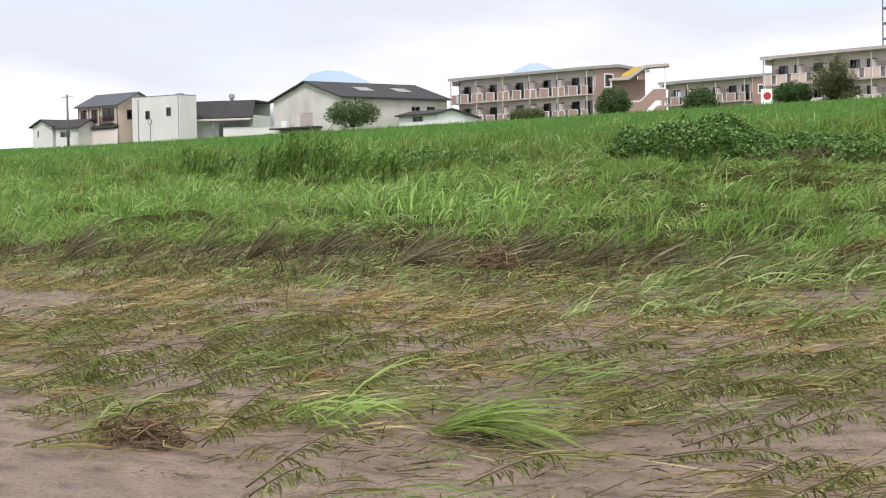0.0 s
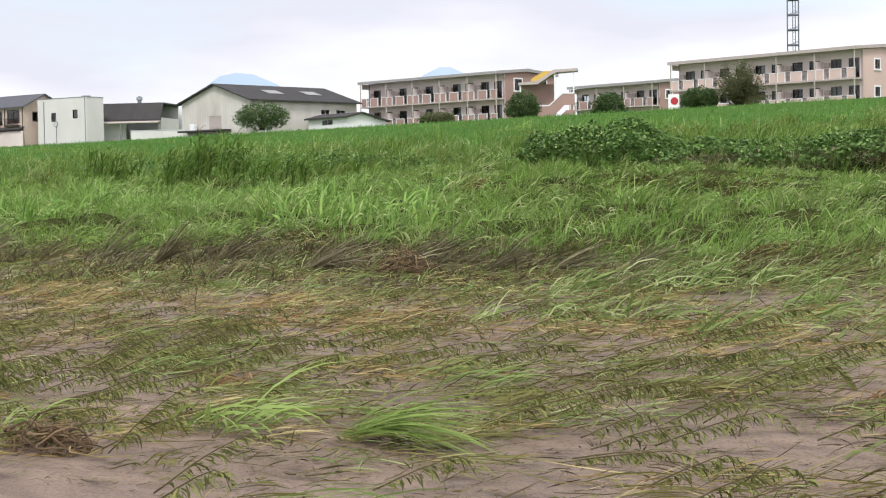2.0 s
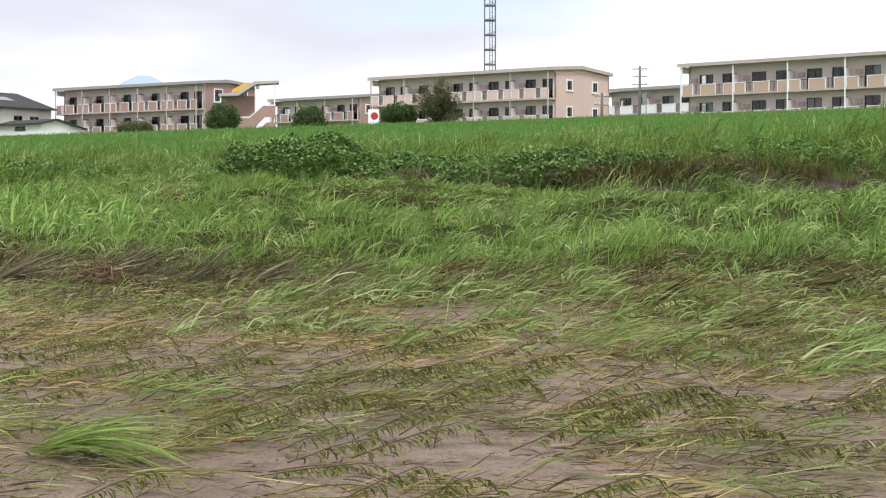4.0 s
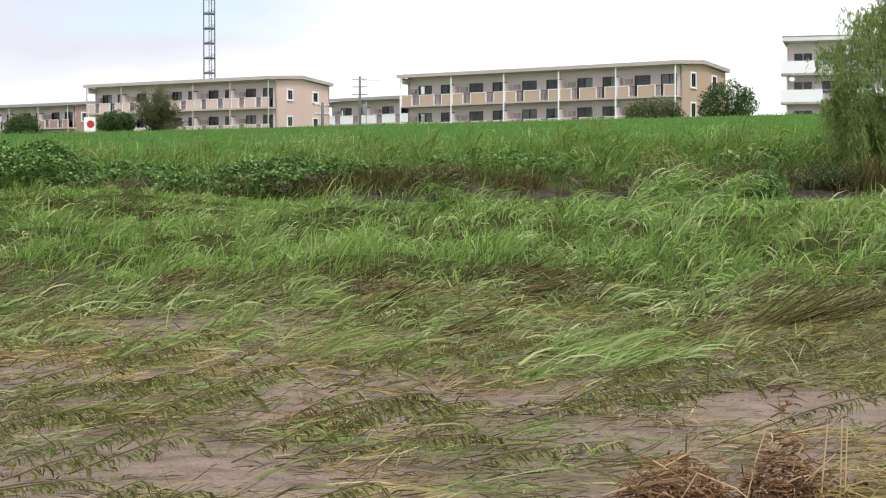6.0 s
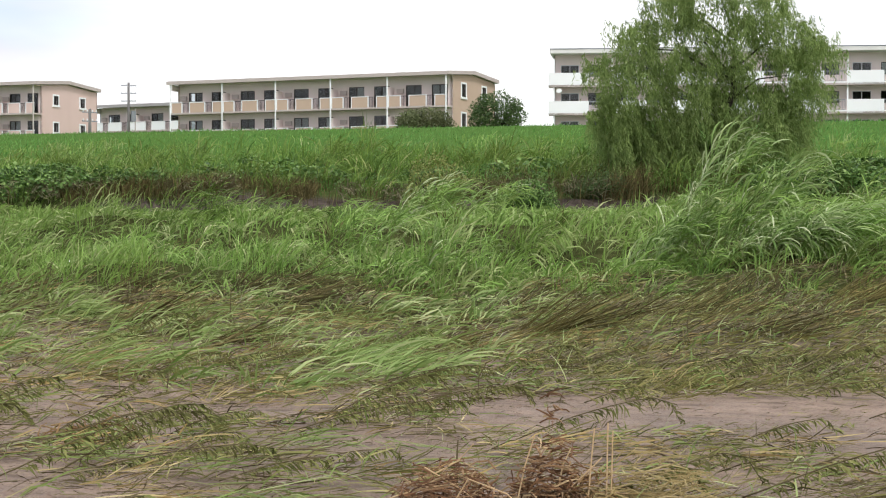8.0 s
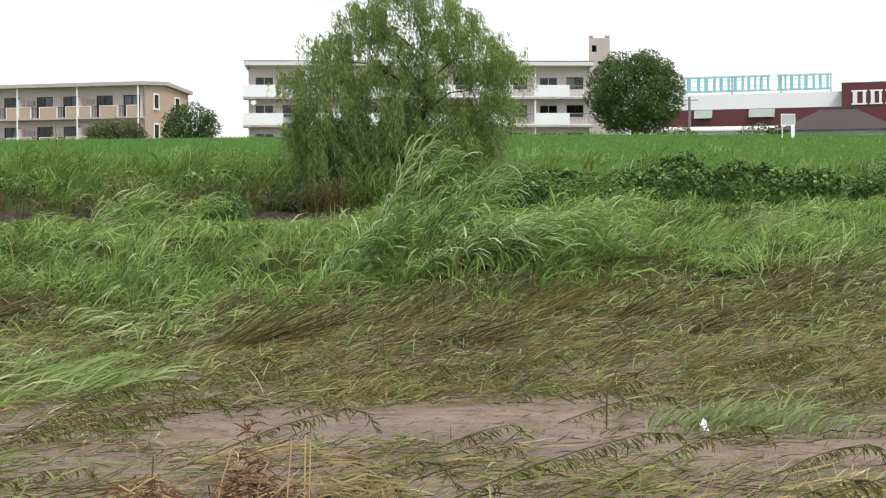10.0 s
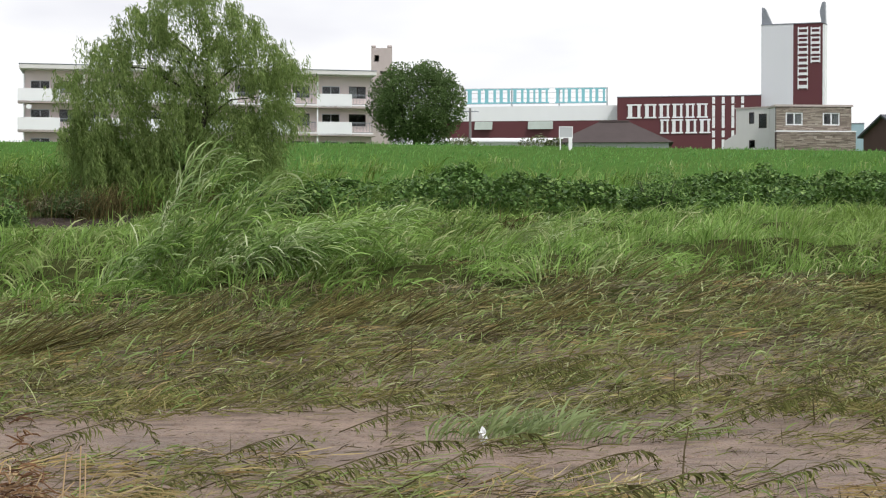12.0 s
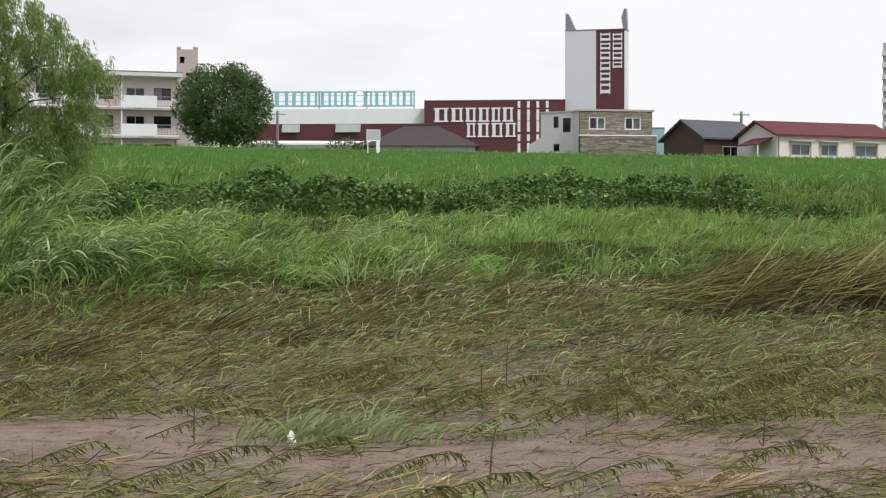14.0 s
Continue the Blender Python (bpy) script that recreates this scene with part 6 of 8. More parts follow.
for w in (2.1, 1.75, 1.6, 1.6, 1.35, 1.45, 0.0, 1.3, 1.6, 1.6, 1.5):
    if w:
        e = 0.16
        part("letter_block", boxes((u + w * 0.1, u + w * 0.34, 0.0, 0.2, 0.6 + e, 2.4 - e), (u + w * 0.7, u + w * 0.88, 0.0, 0.2, 0.6 + e, 2.4 - e), (u, u + w, 0.0, 0.2, 2.4 - e, 2.4), (u, u + w, 0.0, 0.2, 0.6, 0.6 + e)), CYAN, rs)
    u += (w or 0.55) + 0.09
m = facing(at(12.12, 200), at(16.99, 199))
ML = (at(12.12, 200) - at(16.99, 199)).length
mb = thing("maroon_block", m, "maroon panelled shop block with white stripes", "shop")
part("wall", boxes((0, ML, 0, 0.3, -1, 9.35)), MAROON, mb)
part("side_wall", boxes((0, 0.3, 0.3, 16, -1, 9.35), (ML - 0.3, ML, 0.3, 16, -1, 9.35), (0.3, ML - 0.3, 15.7, 16, -1, 9.35)), MAROON, mb)
part("roof", boxes((0.3, ML - 0.3, 0.3, 15.7, 8.9, 9.1)), GREYWALL, mb)
part("parapet_cap", boxes((-0.05, ML + 0.05, -0.06, 0.36, 9.35, 9.45)), STEEL, mb)
for k in range(4):
    xx = ML * 0.664 + k * ML * 0.0665
    part("stripe", boxes((xx, xx + 0.34, -0.04, -0.003, 8.45, 9.25), (xx, xx + 0.34, -0.04, -0.003, 6.9, 8.25), (xx, xx + 0.34, -0.04, -0.003, 5.55, 6.84), (xx, xx + 0.34, -0.04, -0.003, 4.45, 5.25), (xx, xx + 0.34, -0.04, -0.003, 2.4, 4.2)), PUREWHITE, mb, "broken white stripe")
lettering_bars(mb, [ML * f for f in (0.115, 0.095, 0.085, 0.085, 0.07, 0.085)], ML * 0.065, 6.8, 1.7, -0.13, PUREWHITE, ML * 0.008)
lettering_bars(mb, [ML * f for f in (0.07, 0.09, 0.09, 0.085)], ML * 0.30, 4.95, 1.7, -0.13, PUREWHITE, ML * 0.008)
m = facing(at(16.99, 200), at(19.12, 199))
PL = (at(16.99, 200) - at(19.12, 199)).length
py = thing("sign_pylon", m, "tall white and maroon sign pylon with pointed fins", "sign")
part("white_face", boxes((0, PL * 0.5, 0, 2.4, -1, 17.75), bevel=0.03), surface("pylon_white", (0.7, 0.71, 0.75), 0.5, 0.12, 0.4, (0.9, 0.9, 0.9)), py)
part("maroon_face", boxes((PL * 0.5, PL * 0.955, 0.04, 2.4, -1, 17.75)), MAROON, py)
part("edge_strip", boxes((PL * 0.955, PL * 0.99, 0.0, 2.4, -1, 17.6)), PUREWHITE, py)
part("cap", boxes((-0.05, PL * 0.99, -0.05, 2.45, 17.75, 17.85)), STEEL, py)
part("fin", prism([(0.0, 17.85), (0.0, 19.9), (0.35, 19.8), (1.2, 17.85)], "y", 0.3, 1.6), STEEL, py, "pointed steel fin")
part("fin", prism([(PL * 0.93, 17.85), (PL * 0.90, 19.2), (PL * 0.94, 20.2), (PL * 0.98, 20.3), (PL * 0.99, 17.85)], "y", 0.3, 1.6), STEEL, py, "pointed steel fin")
lettering_bars(py, [1.5, 1.2, 1.2, 1.15, 0.95, 1.1], 10.0, PL * 0.57, PL * 0.16, -0.06, PUREWHITE, 0.07, 0.09, True)
lettering_bars(py, [0.9, 1.1, 1.1, 1.0], 13.1, PL * 0.77, PL * 0.15, -0.06, PUREWHITE, 0.06, 0.09, True)

house("hip_roofed_house", facing(at(10.15, 172), at(13.9, 172)), 11.2, 8.0, 2.45, 4.75, "x", GREYWALL, BROWNTILE, "single-storey house under a brown hipped tile roof", wins=((2.0, 0.2, 2.4, 1.2), (6.4, 0.2, 2.4, 1.2)), hips=1.0)
m = facing(at(16.15, 176), at(17.49, 174))
wl2 = (at(16.15, 176) - at(17.49, 174)).length
wh = thing("white_house", m, "white rendered modern house with small dark windows", "house")
hs = [(1.5, 2.1, 4.4, 5.6), (2.6, 3.5, 3.9, 5.4), (1.5, 2.2, 1.9, 2.7)]
part("wall", wall_mesh(wl2, -1, 6.0, 0.18, hs, map_front(0)), WHITEWALL, wh)
for u0, u1, z0, z1 in hs:
    window(wh, map_front(0.05), u0, z0, u1 - u0, z1 - z0, RAIL, 1)
part("low_wing", prism([(-1.4, -1), (-1.4, 2.7), (0, 3.4), (0, -1)], "y", 0.0, 4.0), WHITEWALL, wh)
part("side_wall", boxes((0, 0.18, 0.18, 7, -1, 6.0), (wl2 - 0.18, wl2, 0.18, 7, -1, 6.0), (0.18, wl2 - 0.18, 6.8, 7, -1, 6.0)), WHITEWALL, wh)
part("roof", boxes((-0.08, wl2 + 0.08, -0.08, 7.1, 6.0, 6.15)), FASCIA, wh)

m = facing(at(17.49, 171.6), at(19.98, 173.6))
SL = (at(17.49, 171.6) - at(19.98, 173.6)).length
sb = thing("stone_faced_house", m, "house faced in brown split stone with white windows", "house")
sw = [(SL * 0.13, SL * 0.13 + 1.75, 4.0, 5.3), (SL * 0.62, SL * 0.62 + 1.75, 4.0, 5.3)]
part("wall", wall_mesh(SL, 3.4, 5.9, 0.15, sw, map_front(0.12)), BROWNWALL, sb)
part("side_wall", boxes((0, 0.15, 0.27, 7, -1, 5.9), (SL - 0.15, SL, 0.27, 7, -1, 5.9), (0.15, SL - 0.15, 6.85, 7, -1, 5.9)), WHITEWALL, sb)
part("roof", boxes((-0.15, SL + 0.15, -0.1, 7.1, 5.9, 6.1)), FASCIA, sb)
for u0, u1, z0, z1 in sw:
    window(sb, map_front(0.1), u0, z0, u1 - u0, z1 - z0, PUREWHITE, 2, 0.12, curtain=(0.5, 1.0))
part("lower_wall", boxes((-0.1, SL + 0.25, -0.6, 0.1, 0.4, 3.3)), BROWNWALL, sb)
part("ledge", boxes((-0.15, SL + 0.3, -0.68, 0.1, 3.3, 3.42)), PUREWHITE, sb)
part("ground_wall", wall_mesh(SL, -1, 0.4, 0.15, [(0.6, 4.0, -1, 0.2), (5.0, 6.6, -1, 0.2)], map_front(0.12)), BROWNWALL, sb)
part("window_head", boxes((0.5, 4.1, 0.02, 0.1, 0.2, 0.32), (4.9, 6.7, 0.02, 0.1, 0.2, 0.32)), PUREWHITE, sb)
rnd = random.Random(9)
bm = bmesh.new()
for y0, z0, z1, ua, uc in ((0.02, 3.46, 5.86, 0.0, SL), (-0.7, 0.42, 3.28, -0.1, SL + 0.25)):
    z = z0
    while z < z1 - 0.05:
        hh = rnd.choice((0.07, 0.1, 0.13))
        gaps = [(a - 0.02, c + 0.02) for a, c, za, zc in sw if y0 > 0 and z < zc and z + hh > za]
        u = ua
        while u < uc - 0.06:
            e = min(u + rnd.uniform(0.25, 0.95), uc)
            for a, c in gaps:
                if u < a < e:
                    e = a
            inside = next((c for a, c in gaps if a - 0.001 <= u < c), None)
            if inside is not None:
                u = inside
                continue
            add_box(bm, u + 0.008, e - 0.008, y0 - rnd.uniform(0.0, 0.05), y0 + 0.095, z + 0.006, min(z + hh, z1) - 0.006)
            u = e
        z += hh
tagged(part("stone_facing", bm, STONE, sb), kind="stuff")
bl = thing("blue_clad_building", facing(at(19.97, 186), at(20.55, 186)), "pale blue sheet-clad building behind the stone house", "building")
part("wall", boxes((0, 1.35, 0, 6, -1, 5.0), (1.35, 2.3, 0.5, 6, -1, 2.6), bevel=0.02), BLUEPALE, bl)
part("roof_trim", boxes((-0.05, 1.4, -0.05, 6.05, 5.0, 5.1)), STEEL, bl)
BA, RA = at(21.72, 155), at(24.18, 150)
brown = house("brown_house", facing(BA, BA + Vector((math.sin(radians(75)), math.cos(radians(75)), 0))), 6.3, 6.3, 2.1, 3.75, "x", BROWNWALL, GREYTILE, "single-storey brown house with a grey tiled roof", wins=((2.2, 0.2, 1.9, 1.1),))
redh = house("red_roofed_house", facing(RA, RA + Vector((math.sin(radians(80)), math.cos(radians(80)), 0))), 12.5, 6.2, 1.95, 3.2, "x", PINKWHITE, REDROOF, "white bungalow with a dull red metal roof", wins=((1.5, 0.1, 2.0, 1.05), (4.7, 0.1, 1.7, 1.05), (8.4, 0.1, 2.4, 1.05)), curtains=(0.0, 1.0))
for u0, u1 in ((1.3, 3.7), (4.5, 6.6), (8.2, 11.0)):
    part("window_surround", boxes((u0 + 0.06, u0 + 0.2, -0.07, -0.004, 0.0, 1.3), (u1 - 0.2, u1 - 0.06, -0.07, -0.004, 0.0, 1.3)), OLDBOARD, redh)
    part("window_hood", prism([(-0.5, 1.42), (0.0, 1.55), (0.0, 1.45), (-0.5, 1.34)], "x", u0, u1), FASCIA, redh)
part("downpipe", boxes((0.1, 0.18, -0.12, -0.03, -1, 1.8)), STEEL, redh)
part("porch_roof", prism([(-1.7, 1.0), (-1.7, 1.1), (0.0, 1.75), (0.0, 1.65)], "y", 0.6, 4.0), REDROOF, redh, "small lean-to porch roof")
for y_p in (0.65, 3.85):
    part("porch_post", boxes((-1.6, -1.5, y_p, y_p + 0.1, -1, 1.05)), PUREWHITE, redh)
house("red_roofed_annexe", facing(RA + Vector((12.9 * math.sin(radians(80)), 12.9 * math.cos(radians(80)), 0)), RA + Vector((16 * math.sin(radians(80)), 16 * math.cos(radians(80)), 0))), 6.0, 5.0, 1.75, 2.7, "x", WHITEWALL, REDROOF, "lower white annexe with a red metal roof", wins=((1.0, 0.1, 2.0, 1.1),))
hr = thing("tower_block", facing(at(27.66, 420), at(30.0, 420)), "distant grey residential tower with stacked balconies", "building")
part("wall", boxes((0, 17, 1.2, 16, -2, 41)), GREYWALL, hr)
for k in range(14):
    part("balcony", boxes((-0.2, 16, 0.0, 1.2, k * 2.9, k * 2.9 + 0.2), (-0.2, 16, 0.0, 0.12, k * 2.9 + 0.2, k * 2.9 + 1.2)), WHITEWALL, hr)

# notice board on the slope
x, y = 97 * math.sin(radians(10.36)), 97 * math.cos(radians(10.36))
nb = thing("notice_board", Matrix.Translation((x, y, float(ground_z(x, y)))), "grey notice board on two white posts in the slope grass", "sign")
part("board", boxes((-0.38, 0.36, -0.03, 0.0, 0.75, 1.32), bevel=0.005), GREYWALL, nb)
part("frame", boxes((-0.42, 0.40, -0.05, -0.032, 1.32, 1.37), (-0.42, 0.40, -0.05, -0.032, 0.70, 0.75), (-0.42, -0.38, -0.05, -0.032, 0.75, 1.32), (0.36, 0.40, -0.05, -0.032, 0.75, 1.32)), PUREWHITE, nb)
part("post", boxes((-0.36, -0.30, 0.004, 0.06, -0.4, 1.35)), PUREWHITE, nb)
part("post", boxes((0.14, 0.36, -0.1, -0.06, -0.5, 0.72)), PUREWHITE, nb, "broad white stake")
x, y = at(-31.87, 160).x, at(-31.87, 160).y
rb = thing("round_sign", Matrix.Translation((x, y, 9.0)) @ Matrix.Rotation(radians(32), 4, "Z"), "white board with a red disc before the flats", "sign")
part("board", boxes((-0.55, 0.5, 0.0, 0.06, -0.6, 1.15)), PUREWHITE, rb)
bm = bmesh.new()
tube(bm, [Vector((0.05, -0.03, 0.5)), Vector((0.05, -0.004, 0.5))], [0.36, 0.36], 20)
part("disc", bm, SIGNRED, rb)


# low white shed behind the crest, and a round road mirror
house("long_white_shed", facing(at(6.05, 177), at(10.2, 177)), 12.8, 3.0, 2.75, 3.05, "x", PUREWHITE, PUREWHITE, "long low white shed behind the grassy crest", wins=((4.0, 0.8, 1.6, 1.0), (9.0, 0.8, 1.6, 1.0)))
mir = thing("road_mirror", Matrix.Translation(at(-52.95, 227)), "round convex road mirror on a grey post", "road mirror")
bm = bmesh.new()
tube(bm, [Vector((0, 0, -0.6)), Vector((0, 0, 2.2))], [0.05, 0.045], 7)
part("post", bm, MASTSTEEL, mir)
bm = bmesh.new()
tube(bm, [Vector((0, -0.12, 1.9)), Vector((0, -0.06, 1.9))], [0.42, 0.44], 18)
part("rim", bm, MASTSTEEL, mir, "grey mirror rim")
bm = bmesh.new()
tube(bm, [Vector((0, -0.15, 1.9)), Vector((0, -0.125, 1.9))], [0.3, 0.34], 18)
part("mirror", bm, ALUM, mir, "pale mirror face")


# far blue mountains behind the houses
def mountain(points, r, label):
    vs, loops, starts = [], [], []
    for k, (az, el) in enumerate(points):
        a = radians(az)
        top = 1.6 + r * math.tan(radians(el))
        for d, z in ((0, 5.0), (0, top), (600, top * 0.9), (600, 5.0)):
            vs.append(((r + d) * math.sin(a), (r + d) * math.cos(a), z))
        if k:
            p, q = 4 * k - 4, 4 * k
            for i in range(4):
                j = (i + 1) % 4
                starts.append(len(loops))
                loops += [p + i, q + i, q + j, p + j]
    for base in (0, 4 * len(points) - 4):
        starts.append(len(loops))
        loops += [base, base + 1, base + 2, base + 3]
    return numpy_mesh("backdrop", np.array(vs), np.array(loops), np.array(starts), HAZE, label, "mountain", "structure")


# Distance haze is put into the colour as a pale blue glow.
HAZE, n, l, b = tree_of("haze_blue_glow")
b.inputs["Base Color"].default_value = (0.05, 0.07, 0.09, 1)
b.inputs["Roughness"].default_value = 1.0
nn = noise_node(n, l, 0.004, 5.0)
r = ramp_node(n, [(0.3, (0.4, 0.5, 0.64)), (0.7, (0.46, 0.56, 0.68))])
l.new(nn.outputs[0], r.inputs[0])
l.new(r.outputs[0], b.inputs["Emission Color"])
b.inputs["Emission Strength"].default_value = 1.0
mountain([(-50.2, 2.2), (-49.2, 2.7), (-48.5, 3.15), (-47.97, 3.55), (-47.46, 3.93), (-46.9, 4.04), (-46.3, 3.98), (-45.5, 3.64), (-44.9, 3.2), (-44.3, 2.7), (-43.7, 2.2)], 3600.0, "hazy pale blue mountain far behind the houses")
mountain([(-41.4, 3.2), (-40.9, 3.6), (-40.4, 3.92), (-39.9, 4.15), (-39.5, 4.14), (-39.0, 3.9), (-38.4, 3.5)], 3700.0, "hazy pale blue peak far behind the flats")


# ---- things on the silt ----
def tangle(n, rx, ry, high, thick, seed, long=0.5, peak=2.0, comb=0.0):
    """A heap of bent root and stem pieces."""
    rnd = random.Random(seed)
    bm = bmesh.new()
    for k in range(n):
        a = rnd.uniform(0, 2 * math.pi)
        q = math.sqrt(rnd.uniform(0, 1))
        c = Vector((math.cos(a) * rx * q, math.sin(a) * ry * q, high * (1 - q ** peak) * rnd.uniform(0.2, 1.0) + 0.015))
        b2 = rnd.gauss(0, 0.35) if rnd.random() < comb else rnd.uniform(0, 2 * math.pi)
        d = Vector((math.cos(b2), math.sin(b2) * 0.7, rnd.uniform(-0.25, 0.45)))
        ln = rnd.uniform(0.35, 1.0) * long
        curl = Vector((rnd.gauss(0, 0.3), rnd.gauss(0, 0.3), rnd.gauss(0.1, 0.25))) * ln
        pts = [c - d * ln * 0.5, c - d * ln * 0.17 + curl * 0.5, c + d * ln * 0.2 + curl * 0.4, c + d * ln * 0.5]
        pts = [Vector((p.x, p.y, max(p.z, 0.006))) for p in pts]
        r = thick * rnd.uniform(0.4, 1.3)
        tube(bm, pts, [r, r, r * 0.8, r * 0.4], 4)
    return bm


def tangle_at(dx, *args):
    bm = tangle(*args)
    bmesh.ops.translate(bm, verts=bm.verts[:], vec=(dx, 0, 0))
    return bm


CLODS = surface("dark_root_soil", (0.085, 0.045, 0.026), 0.95, 0.5, 9.0, grain=40, bump=0.8, spec=0.1)


def ground_at(x, y):
    return Vector((x, y, float(ground_z(x, y))))


def clump_of(cx, cy, n, high, width, way, lean, bend, material, name, label, category, spread=0.15, fan=0.5, group="", outward=0.25, lift=0.0, segs=5):
    """A clump as one thing, each of its shoots a part."""
    cx, cy = np.atleast_1d(np.array(cx, float)), np.atleast_1d(np.array(cy, float))
    high = np.broadcast_to(np.array(high, float), cx.shape)
    t = thing(name, Matrix.Translation(ground_at(float(cx[0]), float(cy[0]))), label, category, group)
    if group == "foreground tufts":
        for x1, y1, h1 in zip(cx, cy, high):
            for k in range(n):
                o = RNG.normal(0, 1, 2)
                az = way + RNG.normal(0, fan)
                az = math.atan2(math.sin(az) + outward * o[0], math.cos(az) + outward * o[1])
                ob = blades("blade", np.array([x1 + o[0] * spread]), np.array([y1 + o[1] * spread]), h1 * RNG.uniform(0.5, 1.1), width * RNG.uniform(0.6, 1.3), az, lean + RNG.normal(0, 0.09), bend * RNG.uniform(0.6, 1.3), material, segs=segs, roll=0.7)
                del ob["kind"]
                ob.parent = t
                ob.matrix_parent_inverse = Matrix.Translation(-t.location)
        return t
    for x1, y1, h1 in zip(cx, cy, high):
        ob = tufts("shoot", np.array([x1]), np.array([y1]), n, np.array([h1]), width, way, lean, bend, material, "", "", spread=spread, fan=fan, segs=segs, outward=outward, lift=lift)
        ob.parent = t
        ob.matrix_parent_inverse = Matrix.Translation(-t.location)
    return t


# bent grass tufts in the foreground
clump_of([-8.2, -8.0, -7.85], [7.2, 7.35, 7.3], 15, [0.7, 0.85, 0.75], 0.024, RIGHT - 0.02, 0.8, 1.1, leafy("fresh_tuft", [(0.0, (0.12, 0.21, 0.045)), (0.5, (0.28, 0.4, 0.1)), (1.0, (0.55, 0.6, 0.29))], (0.25, 0.34, 0.08), 2.0), "grass_tuft", "bright green grass tuft bent over on wet silt", "grass tuft", 0.1, 0.45, "foreground tufts")
clump_of([-7.3, -7.22, -7.15], [7.72, 7.66, 7.6], 34, [1.5, 1.45, 1.3], 0.014, RIGHT + 0.22, 1.22, 0.5, bpy.data.materials["fresh_tuft"], "grass_tuft", "long green grass tuft combed to one side like hair", "grass tuft", 0.045, 0.04, "foreground tufts", 0.02)
# Dark blades added here in place of the shade below the combed tuft.
clump_of([-7.2, -6.9, -6.6], [7.78, 7.7, 7.62], 14, [0.5, 0.5, 0.45], 0.016, RIGHT + 0.3, 1.3, 0.3, MUDDY, "grass_tuft", "dark short blades laid as shade under a combed tuft", "grass tuft", 0.07, 0.4, "foreground tufts")
clump_of([-9.0, -8.9], [6.35, 6.15], 12, [0.6, 0.4], 0.02, RIGHT, 0.35, 1.5, bpy.data.materials["fresh_tuft"], "grass_tuft", "small green tuft with folded yellow tips beside roots", "grass tuft", 0.07, 0.7, "foreground tufts")
clump_of([-7.35, -7.25], [6.2, 6.25], 9, [0.2, 0.15], 0.014, RIGHT, 0.6, 1.2, OLIVE, "grass_tuft", "small withered tuft on open silt", "grass tuft", 0.05, 0.9, "foreground tufts")
clump_of([-8.7, -8.4, -8.1], [10.2, 10.3, 10.1], 24, [0.7, 0.6, 0.6], 0.014, RIGHT - 0.05, 1.0, 0.7, PALE, "grass_tuft", "pale green tuft laid over dark stalks", "grass tuft", 0.12, 0.25, "foreground tufts")
clump_of([-11.4, -11.1], [9.5, 9.6], 26, [0.75, 0.6], 0.015, RIGHT, 0.95, 0.8, PALE, "grass_tuft", "arched pale green tuft among fallen weeds", "grass tuft", 0.12, 0.2, "foreground tufts")
clump_of([-7.3, -6.9, -6.4], [15.4, 15.2, 15.6], 30, [0.9, 1.0, 0.8], 0.017, RIGHT - 0.1, 0.9, 0.7, PALE, "grass_tuft", "long pale tuft fallen across yellow straw", "grass tuft", 0.16, 0.22, "foreground tufts")
clump_of([-4.6, -4.2, -3.7], [15.9, 15.6, 15.2], 26, [1.0, 0.9, 0.9], 0.018, RIGHT - 0.15, 0.95, 0.55, PALE, "grass_tuft", "long pale green blades leaning over open silt", "grass tuft", 0.16, 0.2, "foreground tufts")
clump_of([1.5, 1.75, 2.0, 2.25, 2.5, 1.9], [12.75, 12.8, 12.7, 12.75, 12.6, 12.5], 44, [0.34, 0.44, 0.46, 0.42, 0.34, 0.3], 0.022, RIGHT, 0.35, 1.1, leafy("grey_green_leaves", [(0.0, (0.12, 0.165, 0.06)), (0.6, (0.26, 0.33, 0.14)), (1.0, (0.52, 0.58, 0.36))], (0.2, 0.23, 0.09), 3.0), "grass_tuft", "grey-green leafy tuft around a scrap of plastic", "grass tuft", 0.14, 0.8, "foreground tufts")

